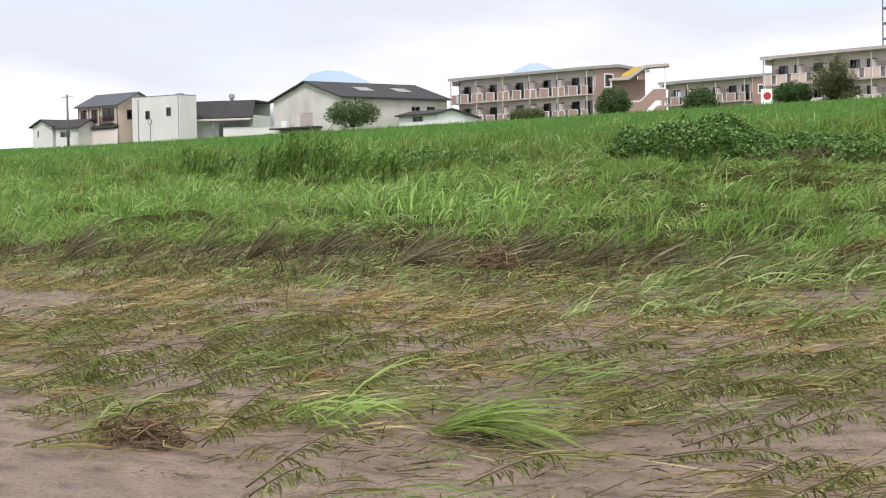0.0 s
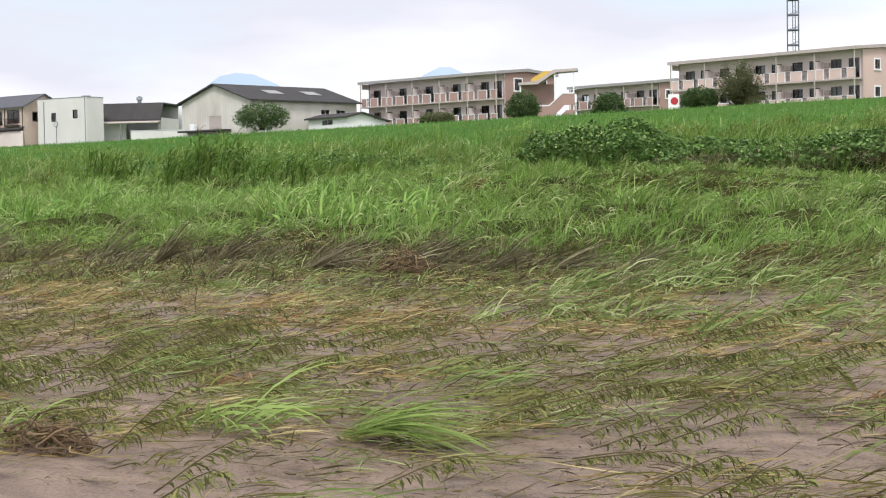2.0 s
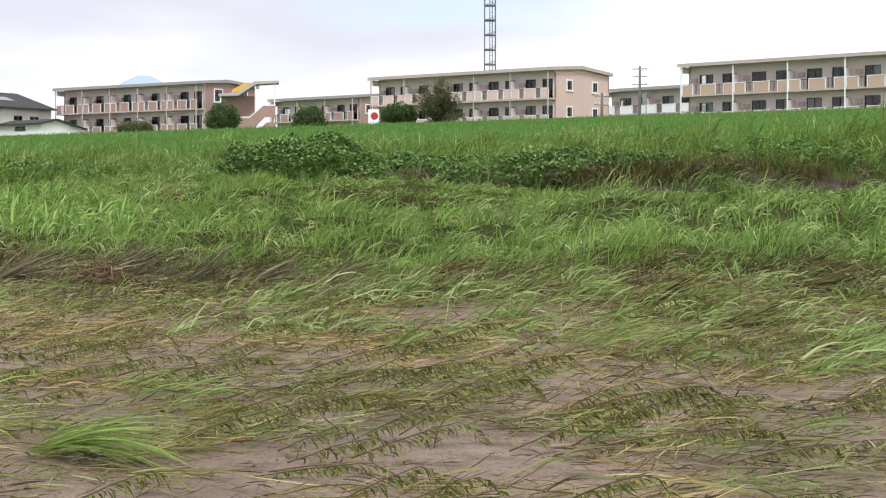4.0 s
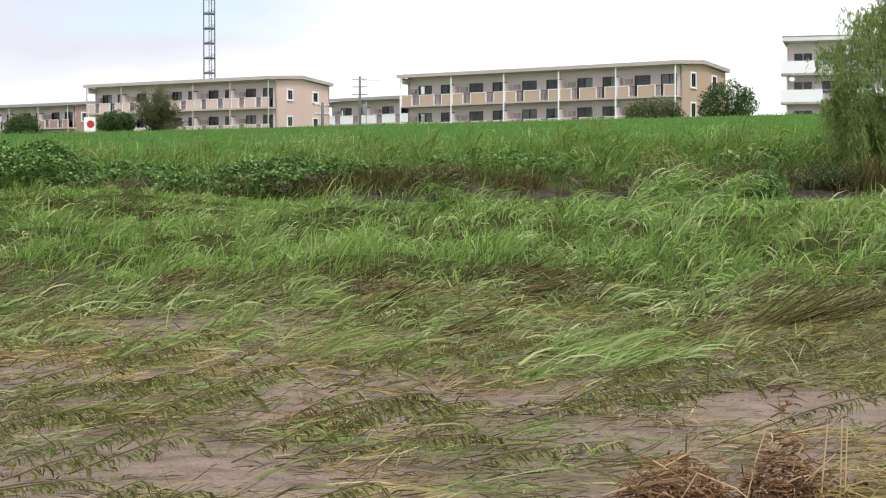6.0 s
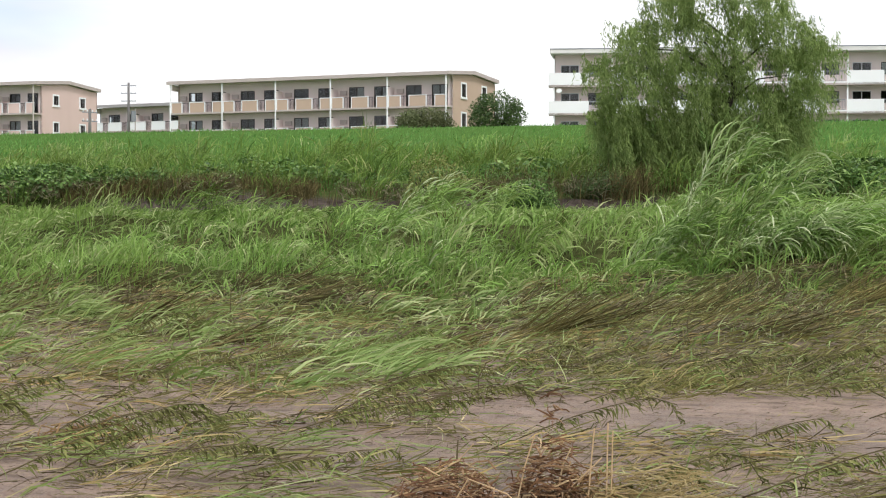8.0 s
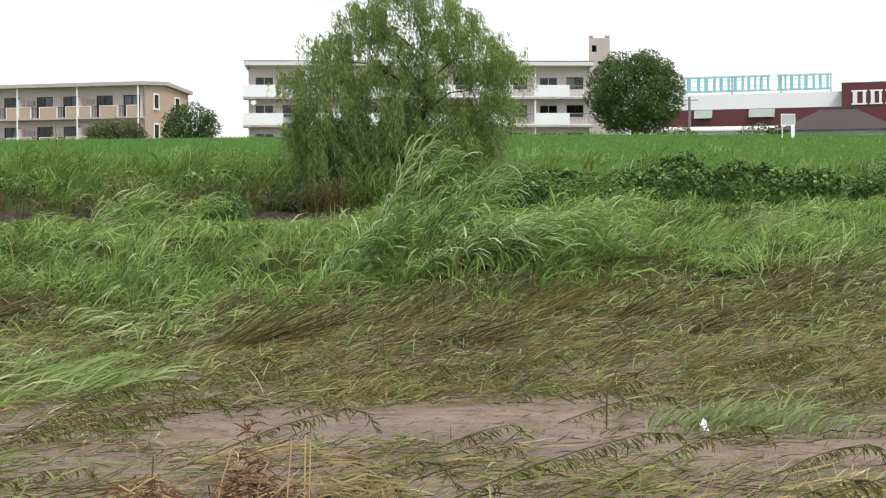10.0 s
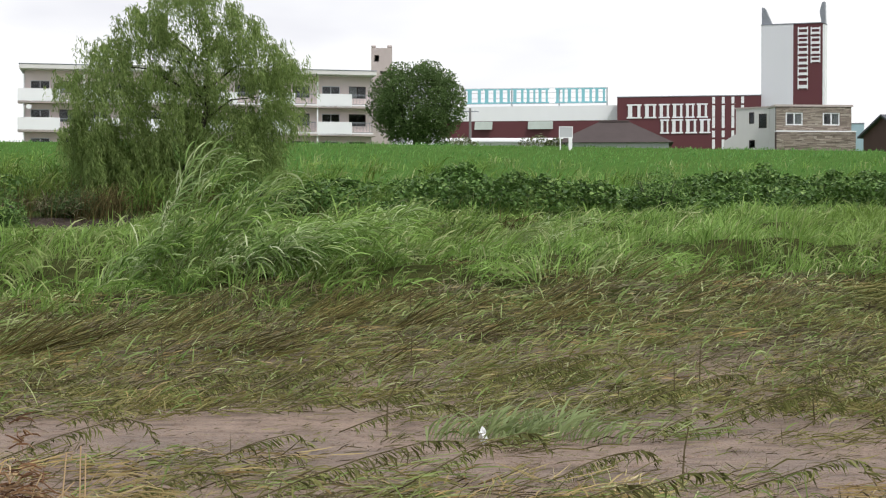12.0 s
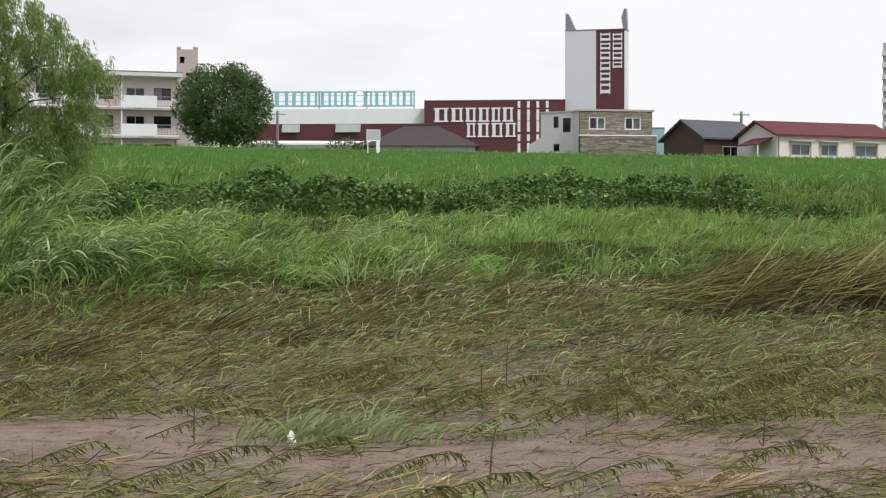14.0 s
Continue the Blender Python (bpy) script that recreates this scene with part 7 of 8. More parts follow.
# the great pampas clump before the willow: leaning canes, each with its arching leaves
def canes(name, label, group, sets, leaf_mats, stem_mat=CANE, category="pampas grass", leaf=(0.5, 0.85), width=0.027, leaves=12, way=RIGHT):
    """A clump of leaning canes; sets: x0, x1, y0, y1, how many, length, lean at the foot and at the tip. Each cane is a part, the countless leaves are one part for each tone."""
    first = sets[0]
    foot = ground_at((first[0] + first[1]) / 2, (first[2] + first[3]) / 2)
    t = thing(name, Matrix.Translation(foot), label, category, group)
    tones = {m.name: [] for m in leaf_mats}
    made = []
    for x0, x1, y0, y1, count, long, lean0, lean1 in sets:
        for k in range(count):
            x, y = RNG.uniform(x0, x1), RNG.uniform(y0, y1)
            ln, a = long * RNG.uniform(0.65, 1.1), way + RNG.normal(0, 0.3)
            s0 = RNG.uniform(0.15, 1.0, leaves)
            s0[-2:] = 0.97
            step = np.linspace(0, 1, 12)
            th = lean0 + (lean1 - lean0) * step + RNG.normal(0, 0.08)
            r, z = np.interp(s0, step, np.cumsum(np.sin(th)) * ln / 12), np.interp(s0, step, np.cumsum(np.cos(th)) * ln / 12)
            tone = leaf_mats[int(RNG.integers(len(leaf_mats)))].name
            tones[tone].append(np.stack([x + np.sin(a) * r, y + np.cos(a) * r, float(ground_z(x, y)) + z, RNG.uniform(leaf[0], leaf[1], leaves) * (0.75 + 0.4 * s0), width * RNG.uniform(0.7, 1.2, leaves), a + RNG.normal(0, 0.75, leaves), np.interp(s0, step, th) * 0.75 + RNG.normal(0, 0.25, leaves), RNG.uniform(0.7, 1.9, leaves)]))
            stem = blades("cane", np.array([x]), np.array([y]), ln, 0.014, a, float(th[0]), float(th[-1] - th[0]), stem_mat, segs=6, roll=0.3)
            del stem["kind"]
            made.append(stem)
    for tone, rows in tones.items():
        if rows:
            px, py, pz, ll, lw, la, le, lb = np.concatenate(rows, 1)
            made.append(blades("leaves", px, py, ll, lw, la, le, lb, bpy.data.materials[tone], segs=5, roll=0.5, z=pz))
    for o in made:
        o.parent = t
        o.matrix_parent_inverse = Matrix.Translation(-foot)
    return t


PAMPAS = leafy("pale_pampas_blades", [(0.0, (0.11, 0.2, 0.045)), (0.5, (0.245, 0.365, 0.11)), (0.8, (0.42, 0.53, 0.24)), (1.0, (0.64, 0.68, 0.46))], (0.2, 0.29, 0.08), 0.5)
canes("pampas_clump", "tall arching pampas grass clump leaning downstream", "pampas clumps", [(-2.3, -1.7, 28.8, 29.6, 26, 2.5, 0.26, 0.72), (-1.9, -0.9, 28.2, 29.4, 32, 2.25, 0.4, 1.15), (-1.3, -0.1, 27.5, 28.4, 42, 1.7, 0.55, 1.6), (-3.0, -2.1, 28.0, 29.2, 24, 1.2, 0.5, 0.95)], [PAMPAS, PAMPAS, PAMPAS, GREEN], leaf=(0.45, 0.8), width=0.033, leaves=14)
canes("pampas_clump", "pale drooping pampas blades over a dark hollow", "pampas clumps", [(-0.9, 0.1, 27.2, 27.8, 34, 1.25, 0.6, 1.5)], [PAMPAS], leaf=(0.5, 0.85), width=0.036, leaves=9)
canes("pampas_clump", "lower green pampas clump beside the tall one", "pampas clumps", [(0.2, 1.8, 28.4, 30.6, 40, 1.5, 0.45, 1.2), (-0.4, 1.0, 27.2, 28.2, 18, 1.0, 0.4, 1.3)], [GREEN, PAMPAS, GREEN], width=0.032)
canes("pampas_clump", "pale grey-green pampas clump bent flat-topped", "pampas clumps", [(4.6, 6.6, 35.6, 37.0, 34, 1.2, 0.5, 1.3)], [PAMPAS, PALE], leaf=(0.4, 0.65))
canes("pampas_clump", "grassy mound of leaning canes before the reed bed", "pampas clumps", [(-10.8, -8.0, 42.8, 44.2, 46, 1.4, 0.4, 1.1), (-12.0, -7.6, 40.0, 42.0, 30, 0.9, 0.5, 1.1)], [PAMPAS, GREEN, GREEN], width=0.034)
canes("pampas_clump", "dark green arching clump on the bank", "pampas clumps", [(-14.4, -12.4, 36.2, 37.2, 34, 1.0, 0.5, 1.2)], [DEEP, GREEN], leaf=(0.4, 0.7))
canes("pampas_clump", "pale tall blades standing at the flood's edge", "pampas clumps", [(-9.0, -7.6, 29.6, 31.0, 20, 1.0, 0.15, 0.7), (-6.2, -5.2, 27.4, 28.4, 12, 0.8, 0.1, 0.6)], [PAMPAS, GREEN], leaf=(0.35, 0.6))

# tall shrubs of reed on the far left of the bank
for cx, cy, h0, k in ((-51.4, 44.4, 1.3, 14), (-50.4, 44.0, 1.7, 18), (-49.4, 44.2, 2.0, 22), (-48.3, 44.0, 1.8, 20), (-47.1, 44.3, 1.6, 18), (-45.8, 44.5, 1.4, 16), (-44.6, 44.8, 1.1, 12), (-58.9, 47.0, 1.5, 14), (-57.8, 47.2, 1.3, 12), (-63.5, 50.5, 1.2, 10), (-42.6, 45.4, 1.0, 10)):
    canes("reed_clump", "tall dark reed clump rising from the bank grass", "reed clumps", [(cx - 0.8, cx + 0.8, cy - 0.5, cy + 0.5, k, h0, 0.05, 0.4)], [REED, GREEN, DEEP], category="reeds", leaf=(0.45, 0.8), width=0.05, leaves=13)
    clump_of([cx - 0.3, cx + 0.4], [cy - 0.6, cy - 0.5], 22, [0.5 * h0, 0.4 * h0], 0.03, RIGHT, 0.5, 0.8, CANE, "dead_clump", "brown dead leaves at the foot of a reed clump", "dead grass", 0.3, 0.9, "dead clumps")
for cx, cy, h0, mat in ((-25.0, 31.5, 0.9, OLIVECANE), (-24.0, 31.0, 0.9, DEEP), (-26.4, 42.5, 1.2, DEEP), (-24.6, 42.2, 1.2, OLIVECANE), (-28.6, 42.8, 1.1, OLIVECANE), (-21.6, 41.5, 1.2, DEEP)):
    o = RNG.normal(0, 0.5, (4, 2))
    clump_of(cx + o[:, 0] * 1.6, cy + o[:, 1] * 0.8, 40, RNG.uniform(0.75, 1.15, 4) * h0, 0.03, RIGHT, 0.8, 0.8, mat, "grass_clump", "dark olive grass clump pushed over on the bank", "grass", 0.4, 0.7, "pushed-over clumps", segs=4)
for k in range(34):  # slanting silted plumes along the flood's edge
    a = -58.5 + k * 0.75 + RNG.normal(0, 0.4)
    yy = float(np.interp(a, [-60, -36, -18], [20.3, 20.6, 24.0]) + RNG.normal(0, 0.8))
    clump_of([yy * math.tan(radians(a))], [yy], 58 if k % 3 == 0 else int(RNG.integers(14, 40)), [1.5 if k % 3 == 0 else float(RNG.uniform(0.6, 1.3))], 0.018, RIGHT - 0.1 + RNG.normal(0, 0.25), float(RNG.uniform(0.75, 1.35)), 0.3, SILTED if k % 4 == 1 else PLUME, "silted_weed", "slanting plume of dark silt-coated weed", "weeds", 0.09 if k % 3 == 0 else float(RNG.uniform(0.12, 0.3)), 0.07 if k % 3 == 0 else 0.18, "silted plumes", 0.0, segs=3)

rx = RNG.uniform(-75, -40, 12)
ry = RNG.uniform(50, 60, 12)
sel = (bearing(rx, ry) > -60) & (bearing(rx, ry) < -34)
for k, (cx, cy) in enumerate(zip(rx[sel], ry[sel])):
    o = RNG.normal(0, 0.5, (3, 2))
    clump_of(cx + o[:, 0] * 1.6, cy + o[:, 1], 44, RNG.uniform(0.9, 1.6, 3), 0.06, RIGHT, 0.15, 0.8, DEEP if k % 2 else REED, "reed_clump", "tall reed clump standing above the bank grass", "reeds", 0.45, 0.8, "reed clumps", segs=3)

# brown dead patches and a torn-up root mat
for cx, cy, nm in ((-50.5, 44.5, "a"), (-28.8, 35.5, "b"), (-34.6, 34.6, "c"), (-24.0, 40.0, "d")):
    clump_of([cx, cx + 0.5, cx - 0.4], [cy, cy + 0.2, cy + 0.4], 40, [0.6, 0.5, 0.55], 0.022, RIGHT, 0.8, 0.7, RUST, "dead_clump", "rust-brown dead clump in green bank grass", "dead grass", 0.3, 0.8, "dead clumps")


def heap(name, pos, rx, ry, high, n, thick, seed, label, mat=ROOTS, long=0.5, straw=0, spread=1.3):
    t = thing(name, Matrix.Translation(pos), label, "flood debris", "flood debris")
    tagged(part("root_tangle", tangle(n, rx, ry, high, thick, seed, long), mat, t), kind="stuff")
    if straw:
        tagged(part("straw", tangle(straw, rx * spread, ry * spread, high * 0.55, thick * 0.55, seed + 1, long * 1.5), STRAW, t, "loose yellow straw"), kind="stuff")
    return t


heap("root_clump", ground_at(-8.42, 6.22), 0.36, 0.22, 0.2, 150, 0.0075, 31, "brown uprooted clump with broken stems on silt", long=0.32, straw=16, spread=1.6)
heap("root_mat", ground_at(-17.4, 19.9), 0.55, 0.35, 0.42, 260, 0.010, 32, "torn reddish-brown root mat at the flood line", long=0.6, straw=20)
pile = heap("straw_pile", ground_at(-1.2, 8.5), 0.5, 0.3, 0.22, 260, 0.006, 33, "heap of brown roots and wet straw dropped by the flood", long=0.24, straw=60, spread=1.4)
PALESTEM = leafy("pale_reed_stem", [(0.0, (0.42, 0.29, 0.15)), (1.0, (0.66, 0.5, 0.32))], (0.52, 0.36, 0.2), 4.0, through_light=0.0, rough=0.6)
for dx, args, mat2, nm2, lab2 in (
    (-0.02, (600, 0.26, 0.22, 0.78, 0.006, 51, 0.17, 0.85), REDROOTS, "root_tangle", "brown knotted roots rising to a point"),
    (-0.57, (560, 0.36, 0.28, 0.34, 0.005, 52, 0.19, 2.4), REDROOTS, "root_tangle", "orange-brown matted roots"),
    (0.16, (260, 0.28, 0.2, 0.38, 0.005, 53, 0.2, 1.2), RUST, "root_tangle", "rusty straw and roots"),
    (0.52, (460, 0.44, 0.26, 0.42, 0.004, 54, 0.38, 1.4, 0.85), STRAW, "straw_fringe", "long yellow straw lying sideways"),
    (0.95, (150, 0.35, 0.22, 0.12, 0.0045, 55, 0.3, 1.4, 0.4), RUST, "root_tangle", "thin rusty litter at the pile's foot"),
):
    tagged(part(nm2, tangle_at(dx, *args), mat2, pile, lab2), kind="stuff")
for dx, rx2, hi2 in ((-0.02, 0.2, 0.17), (-0.55, 0.32, 0.13), (0.45, 0.36, 0.12)):
    bm = bmesh.new()
    bmesh.ops.create_icosphere(bm, subdivisions=4, radius=1.0)
    for v in bm.verts:
        k3 = 1 + 0.22 * noise.noise(v.co * 3.1 + Vector((dx * 9, 0, 0))) + 0.12 * noise.noise(v.co * 9.0)
        v.co = Vector((dx + v.co.x * rx2 * k3, v.co.y * 0.25 * k3, max(v.co.z * hi2 * k3, -0.03)))
    part("root_core", bm, CLODS, pile, "dark matted root core")
for pts in (((0.27, 0.02), (0.275, 0.3), (0.28, 0.56)), ((0.29, 0.02), (0.3, 0.28), (0.305, 0.52)), ((0.17, 0.05), (0.19, 0.3), (0.21, 0.53)), ((-0.02, 0.05), (0.09, 0.22), (0.25, 0.38)), ((-0.2, 0.08), (-0.15, 0.32), (-0.1, 0.48)), ((-0.55, 0.05), (-0.42, 0.27), (-0.22, 0.2), (-0.05, 0.06)), ((-0.95, 0.1), (-0.7, 0.19), (-0.5, 0.22)), ((-0.68, 0.3), (-0.5, 0.2), (-0.35, 0.1)), ((-0.62, 0.27), (-0.5, 0.34), (-0.42, 0.43)), ((0.02, 0.2), (0.05, 0.34), (0.09, 0.42)), ((0.3, 0.2), (0.55, 0.2), (0.85, 0.12))):
    bm = bmesh.new()
    tube(bm, [Vector((u, -0.22 if len(pts) == 4 else -0.08, w)) for u, w in pts], [0.0045, 0.004, 0.0036, 0.003][:len(pts)], 7)
    part("broken_stem", bm, PALESTEM, pile, "pale snapped reed stem")
heap("root_clump", ground_at(-9.9, 9.1), 0.35, 0.15, 0.06, 40, 0.008, 34, "flat brown dead stems on silt", RUST, 0.5)
heap("root_clump", ground_at(-4.9, 11.0), 0.4, 0.18, 0.06, 40, 0.008, 35, "flat rusty stem litter among fallen grass", RUST, 0.5)

# fallen reed bundles on the right of the bank: slanting streaks over dark hollows
for k in range(26):
    cx = 9.3 + 5.2 * k / 25 + RNG.normal(0, 0.25)
    cy = 24.9 - 0.22 * (cx - 9.3) + RNG.uniform(-0.5, 1.6)
    o = RNG.normal(0, 0.2, (2, 2))
    mat, lab = ((OLIVE, "olive reeds fallen over darker stems"), (OLIVECANE, "dark brown reeds laid over along the bank"), (OLIVECANE, "brown-olive reeds pushed flat with the flow"), (OLIVE, "olive reed bundle lying downstream"))[k % 4]
    clump_of(cx + o[:, 0], cy + o[:, 1], 46, RNG.uniform(1.0, 2.0, 2), 0.018, RIGHT - 0.2 + RNG.normal(0, 0.25), float(RNG.uniform(1.15, 1.45)), float(RNG.uniform(0.0, 0.35)), mat, "fallen_reeds", lab, "fallen reeds", 0.2, 0.2, "fallen reed bundles", 0.0, 0.5)
for k in range(7):
    cx = 9.2 + 0.75 * k
    clump_of([cx], [24.2 - 0.2 * (cx - 9.3) + RNG.normal(0, 0.3)], 7, [2.2], 0.026, RIGHT - 0.25 + RNG.normal(0, 0.15), float(RNG.uniform(1.0, 1.25)), 0.1, STRAW if k % 2 else OLIVE, "fallen_reeds", "long single reeds lying over the thatch", "fallen reeds", 0.12, 0.12, "fallen reed bundles", 0.0, 0.1)
# Row of dark blades added to stand for the shaded hollow below the reeds.
clump_of([9.4, 10.0, 10.6, 11.2, 11.8, 12.4, 13.0], [24.5, 24.4, 24.2, 24.1, 24.0, 23.9, 23.8], 70, [0.35] * 7, 0.03, RIGHT, 0.7, 0.6, MUDDY, "silted_weed", "dark weeds put in as the shade under fallen reeds", "weeds", 0.3, 0.8, "silted plumes")
clump_of([7.3], [28.4], 30, [1.5], 0.014, RIGHT - 0.2, 0.9, 0.05, CANE, "fallen_reeds", "slanting dark bundle of stems among green grass", "fallen reeds", 0.06, 0.05, "fallen reed bundles", 0.0)
for cx, cy in ((-3.3, 19.8), (-1.6, 21.6), (0.4, 22.8), (3.4, 22.0)):
    clump_of([cx, cx + 0.3], [cy, cy + 0.1], 50, [1.6, 1.3], 0.012, RIGHT - 0.25, 1.12, 0.1, OLIVECANE, "fallen_reeds", "dark silted stems fallen in one direction", "fallen reeds", 0.13, 0.1, "fallen reed bundles", 0.0)


# fallen tall weeds: a stem raised on its wilted hanging leaves
def weed(seed, length, label):
    rnd = random.Random(seed)
    t = thing("fallen_weed", Matrix.Identity(4), label, "weed", "fallen weeds")
    arch, tipdrop = rnd.uniform(0.02, 0.10), rnd.uniform(0.06, 0.2)
    pts = []
    for k in range(10):
        s = k / 9
        z = 0.02 + arch * math.sin(math.pi * min(s * 0.8, 1.0))
        x = length * s
        if s > 0.85:
            f = (s - 0.85) / 0.15
            x = length * (0.85 + 0.05 * f)
            z -= tipdrop * f
        pts.append(Vector((x, rnd.gauss(0, 0.008), z)))
    bm = bmesh.new()
    tube(bm, pts, [0.0055 - 0.0032 * k / 9 for k in range(10)], 5)
    part("stem", bm, STALK, t, "dark silted stem", smooth=True)
    vs, loops, starts = [], [], []
    n = int(length / 0.0112)
    for k in range(n):
        s = 0.1 + 0.9 * (k + rnd.random()) / n
        i = min(int(s * 9), 8)
        p = pts[i].lerp(pts[i + 1], s * 9 - i)
        ln = rnd.uniform(0.045, 0.13) * (0.7 + 0.5 * math.sin(math.pi * s))
        d = Vector((rnd.gauss(0.15, 0.42), rnd.gauss(0, 0.5), -1)).normalized()
        side = d.cross(Vector((rnd.gauss(0, 1), rnd.gauss(0, 1), 0.2))).normalized() * rnd.uniform(0.005, 0.0095)
        q = p + Vector((0.012, 0, 0.012))
        m1 = q + d * ln * 0.5 + Vector((0.008, rnd.gauss(0, 0.01), 0))
        e = q + d * ln + Vector((rnd.gauss(0.01, 0.015), 0, 0))
        b0 = len(vs)
        vs += [tuple(p), tuple(m1 - side), tuple(e), tuple(m1 + side)]
        starts.append(len(loops))
        loops += [b0, b0 + 1, b0 + 2, b0 + 3]
    numpy_mesh("leaves", np.array(vs), np.array(loops), np.array(starts), WEEDLEAF, "limp hanging leaves", "", "", t)
    return t


def lay(x, y, turn, rise):
    """Lying at (x, y), pointing turn degrees from +y to +x, raised by rise degrees."""
    return Matrix.Translation(ground_at(x, y)) @ Matrix.Rotation(radians(90 - turn), 4, "Z") @ Matrix.Rotation(radians(-rise), 4, "Y")


WEEDS = [  # x, y, length, rise
    (-14.67, 9.46, 0.7, 26), (-14.72, 10.51, 0.7, 21), (-12.52, 9.84, 0.6, 34), (-13.29, 11.39, 0.65, 28),
    (-12.3, 11.28, 0.95, 8), (-9.89, 9.91, 1.35, 15), (-10.0, 10.89, 0.9, 10), (-7.85, 6.26, 0.75, 33),
    (-8.48, 7.93, 0.7, 27), (-8.99, 10.26, 1.6, 8), (-8.15, 11.57, 1.8, 11), (-7.15, 8.87, 1.0, 15),
    (-6.77, 8.17, 1.5, 10), (-5.83, 6.38, 0.6, 17), (-11.62, 7.32, 0.85, 16), (-7.48, 11.58, 1.7, 20),
    (-5.05, 10.58, 1.05, 8), (-3.32, 9.29, 0.8, 6), (-5.72, 12.98, 1.25, 20), (-3.66, 11.33, 1.5, 8),
    (-1.91, 11.53, 1.4, 12), (-0.37, 11.74, 0.8, 12), (2.9, 9.97, 0.85, 17), (4.79, 11.52, 0.9, 5)]
rnd = random.Random(77)
KINDS = [weed(100 + k, L0, "fallen tall weed with limp silted leaves on silt") for k, L0 in enumerate((0.6, 0.75, 0.9, 1.1, 1.3, 1.6))]
used = set()


def put_weed(x, y, length, turn, rise):
    i = min(range(6), key=lambda q: abs((0.6, 0.75, 0.9, 1.1, 1.3, 1.6)[q] - length))
    m = lay(x, y, turn, rise)
    if i in used:
        copy_thing(KINDS[i], m)
    else:
        used.add(i)
        KINDS[i].matrix_world = m


for x, y, length, rise in WEEDS:
    put_weed(x, y, length, math.degrees(math.atan2(x, y)) + 88, rise)
for k in range(330):
    y = rnd.uniform(6.4, 17.0)
    a = rnd.uniform(-58, 28)
    x = y * math.tan(radians(a))
    if bare_silt(np.array([x]), np.array([y]))[0] > 0.5 and rnd.random() < 0.75:
        continue
    if a > -25 and y < 13 and rnd.random() < (0.55 if a < -8 else 0.75):
        continue
    if -8.3 < x < -5.9 and 6.6 < y < 8.4:
        continue
    put_weed(x, y, rnd.choice((0.6, 0.6, 0.75, 0.75, 0.9, 1.1, 1.3, 1.6)), a * 0.5 + 78 + rnd.gauss(0, 18), rnd.uniform(2, 20))

for k in range(34):  # more of them near the uprooted clump
    y = rnd.uniform(5.5, 9.5)
    a = rnd.uniform(-58, -49)
    put_weed(y * math.tan(radians(a)), y, rnd.choice((0.6, 0.6, 0.75, 0.9)), a * 0.5 + 78 + rnd.gauss(0, 26), rnd.uniform(2, 26))

# upright dead stalks standing in the silt
for k in range(34):
    y = rnd.uniform(8, 24)
    a = rnd.uniform(-57, 27)
    p = ground_at(y * math.tan(radians(a)), y)
    hgt = rnd.uniform(0.15, 0.4) * (1 + (y - 8) / 20)
    t = thing("dead_stalk", Matrix.Translation(p), "dark dead stalk standing in flattened grass", "weed", "dead stalks")
    bm = bmesh.new()
    tube(bm, [Vector((0, 0, -0.03)), Vector((rnd.gauss(0, 0.02), 0, hgt * 0.6)), Vector((rnd.gauss(0.03, 0.03), 0, hgt))], [0.007, 0.006, 0.004], 5)
    part("stem", bm, STALK, t)
    part("leaves", tangle(9, 0.03, 0.03, hgt, 0.004, k, 0.09), STALK, t, "shrivelled dark leaves")

# litter
p = ground_at(1.66, 12.55)
t = thing("plastic_scrap", Matrix.Translation(p), "crumpled white plastic scrap caught in a leafy tuft", "litter")
bm = bmesh.new()
bmesh.ops.create_icosphere(bm, subdivisions=3, radius=0.045)
for v in bm.verts:
    nz = noise.noise(v.co * 28) * 0.035 + noise.noise(v.co * 60 + Vector((3, 1, 7))) * 0.015
    v.co = Vector((v.co.x * 0.75, v.co.y * 0.6, v.co.z * 1.35)) + v.normal * nz + Vector((0, 0, 0.07))
part("bag", bm, PLASTIC, t)
p = ground_at(-12.84, 27.83)
t = thing("plastic_bottle", Matrix.Translation(p + Vector((0, 0, 0.02))) @ Matrix.Rotation(radians(15), 4, "Y"), "white plastic bottle caught upright in the grass", "litter")
bm = bmesh.new()
tube(bm, [Vector((0, 0, z)) for z in (0, 0.01, 0.14, 0.18, 0.2)], [0.022, 0.026, 0.026, 0.013, 0.011], 12)
part("bottle", bm, PLASTIC, t, smooth=True)
bm = bmesh.new()
tube(bm, [Vector((0, 0, 0.2)), Vector((0, 0, 0.22))], [0.013, 0.013], 10)
part("cap", bm, PUREWHITE, t)
# short broken bits of stem and leaf strewn on the open silt
x, y = scatter(5200, 5.6, 14.5, -58, 29, 0.2)
keep = vnoise(x, y, 0.7, 37) * 0.6 + vnoise(x, y, 0.25, 38) * 0.4 > 0.52
x, y = x[keep], y[keep]
half = RNG.uniform(0, 1, len(x)) < 0.62
for nm, sel, mat, lab in (("silt_litter", half, MUDDY, "small dark bits of stem stuck in silt"), ("pale_litter", ~half, OLIVE, "small broken grass bits on silt")):
    c = int(sel.sum())
    blades(nm, x[sel], y[sel], RNG.uniform(0.04, 0.2, c), RNG.uniform(0.006, 0.014, c), RIGHT + RNG.normal(0, 0.9, c), RNG.uniform(1.2, 1.6, c), RNG.uniform(-0.2, 0.4, c), mat, lab, "litter", segs=2, roll=0.9, lift=0.012)
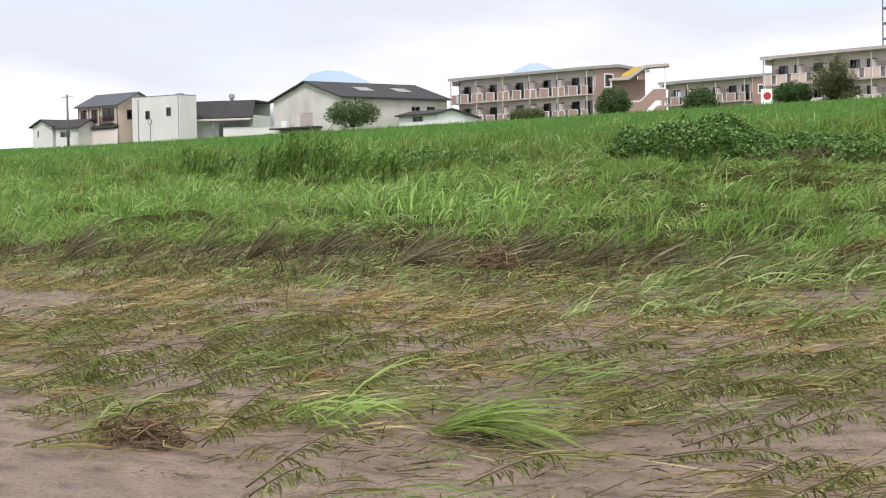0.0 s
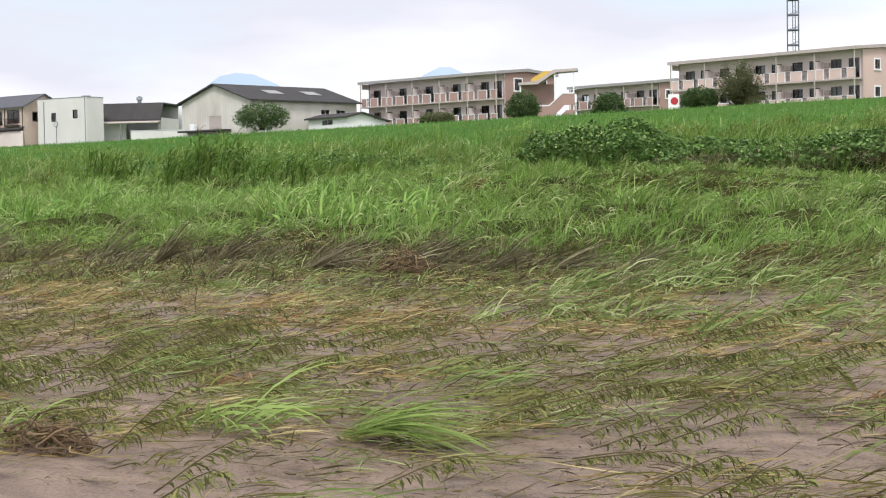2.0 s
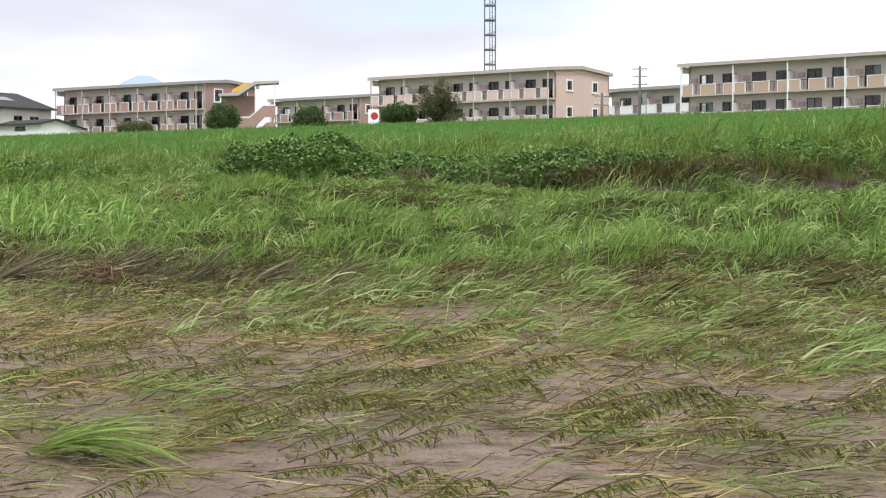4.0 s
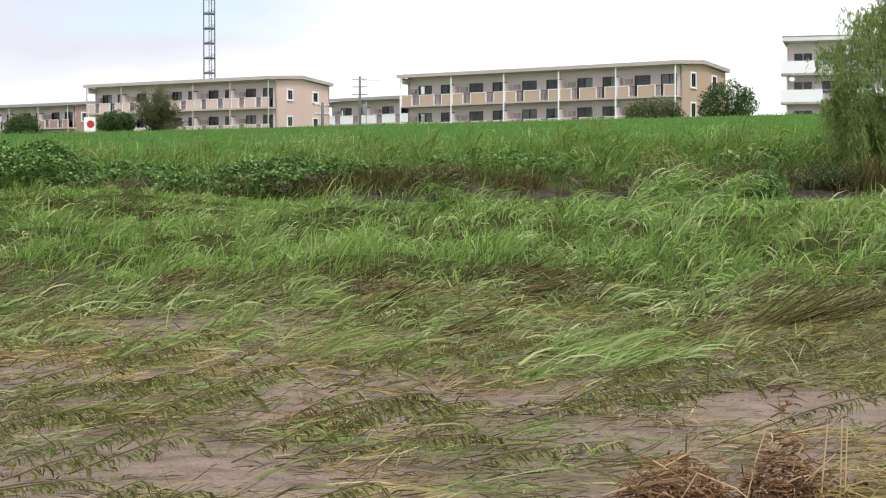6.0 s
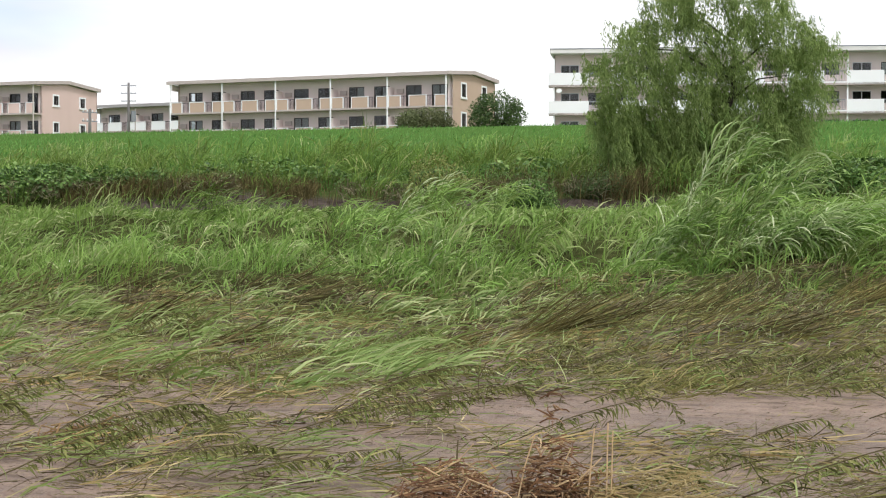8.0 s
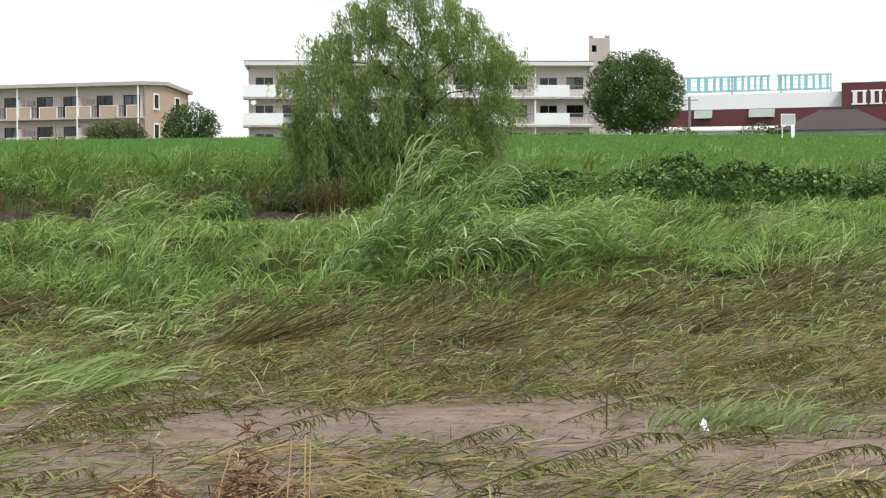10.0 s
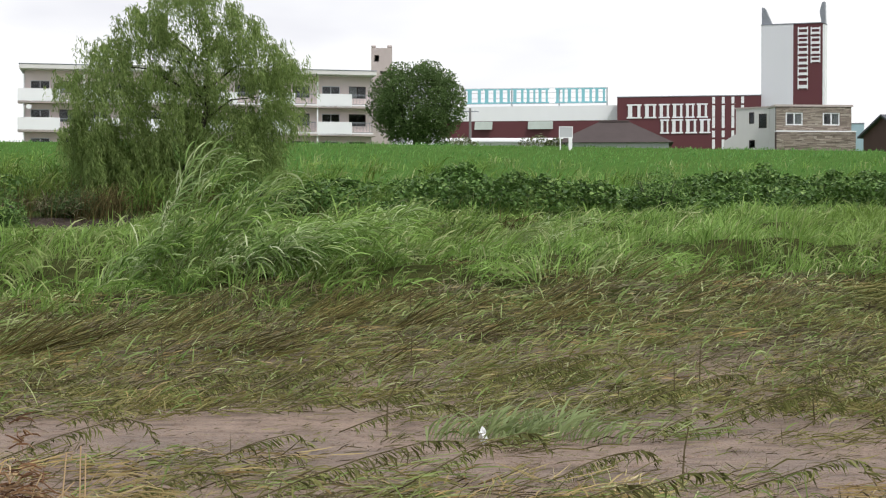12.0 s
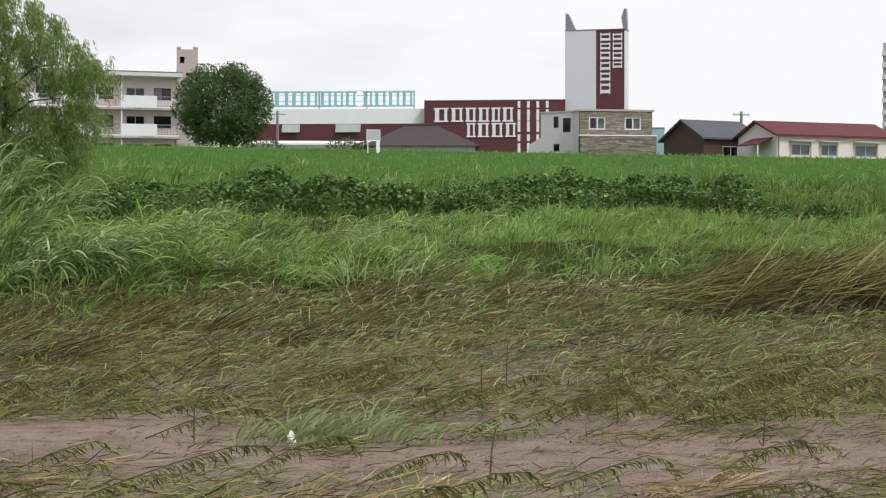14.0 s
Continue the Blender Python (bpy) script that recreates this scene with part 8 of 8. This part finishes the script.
# clods of silt and small wet stones on the open flat: too many to count
vs, loops, starts = [], [], []
for k in range(2600):
    y = rnd.uniform(5.6, 14.5)
    a = rnd.uniform(-58, 28)
    c = ground_at(y * math.tan(radians(a)), y)
    r = rnd.uniform(0.008, 0.035)
    b0 = len(vs)
    for j in range(6):
        q = 2 * math.pi * j / 6
        rr2 = r * rnd.uniform(0.7, 1.3)
        vs.append((c.x + math.cos(q) * rr2 * 1.5, c.y + math.sin(q) * rr2, c.z - 0.004))
    vs.append((c.x + rnd.gauss(0, 0.2) * r, c.y, c.z + r * rnd.uniform(0.35, 0.8)))
    for j in range(6):
        starts.append(len(loops))
        loops += [b0 + j, b0 + (j + 1) % 6, b0 + 6]
numpy_mesh("silt_clods", np.array(vs), np.array(loops), np.array(starts), SOIL, "small lumps of wet silt on the flat", "silt clods")

# short scraps of leaf and stem strewn over the open silt
x, y = scatter(22000, 5.6, 15.5, power=0.3)
k = len(x)
tone = RNG.uniform(0, 1, k)
for nm, sel, mat, lab in (("leaf_scraps", tone < 0.5, OLIVE, "short olive leaf scraps on wet silt"), ("stem_scraps", tone >= 0.5, MUDDY, "dark short stem scraps on wet silt")):
    c = int(sel.sum())
    blades(nm, x[sel], y[sel], RNG.uniform(0.02, 0.13, c), RNG.uniform(0.004, 0.011, c), RIGHT + RNG.normal(0, 0.8, c), RNG.uniform(1.3, 1.6, c), RNG.uniform(-0.3, 0.2, c), mat, lab, "plant scraps", segs=2, roll=0.9, lift=0.004)

# little sprigs torn off and dropped on the silt
x, y = scatter(1500, 5.5, 14.0, -58, 29, 0.1)
keep = vnoise(x, y, 0.9, 39) > 0.38
x, y = x[keep], y[keep]
tone = RNG.uniform(0, 1, len(x))
for nm, sel, mat, lab in (("wilted_sprigs", tone < 0.55, WEEDLEAF, "little wilted sprigs dropped on wet silt"), ("silted_sprigs", tone >= 0.55, MUDDY, "little silt-coated sprigs on the flat")):
    c = int(sel.sum())
    tufts(nm, x[sel], y[sel], 8, RNG.uniform(0.05, 0.16, c), 0.009, RIGHT + RNG.normal(0, 0.9, c), RNG.uniform(0.7, 1.5, c), RNG.uniform(0.2, 1.3, c), mat, lab, "plant scraps", spread=0.045, fan=0.9, segs=3)
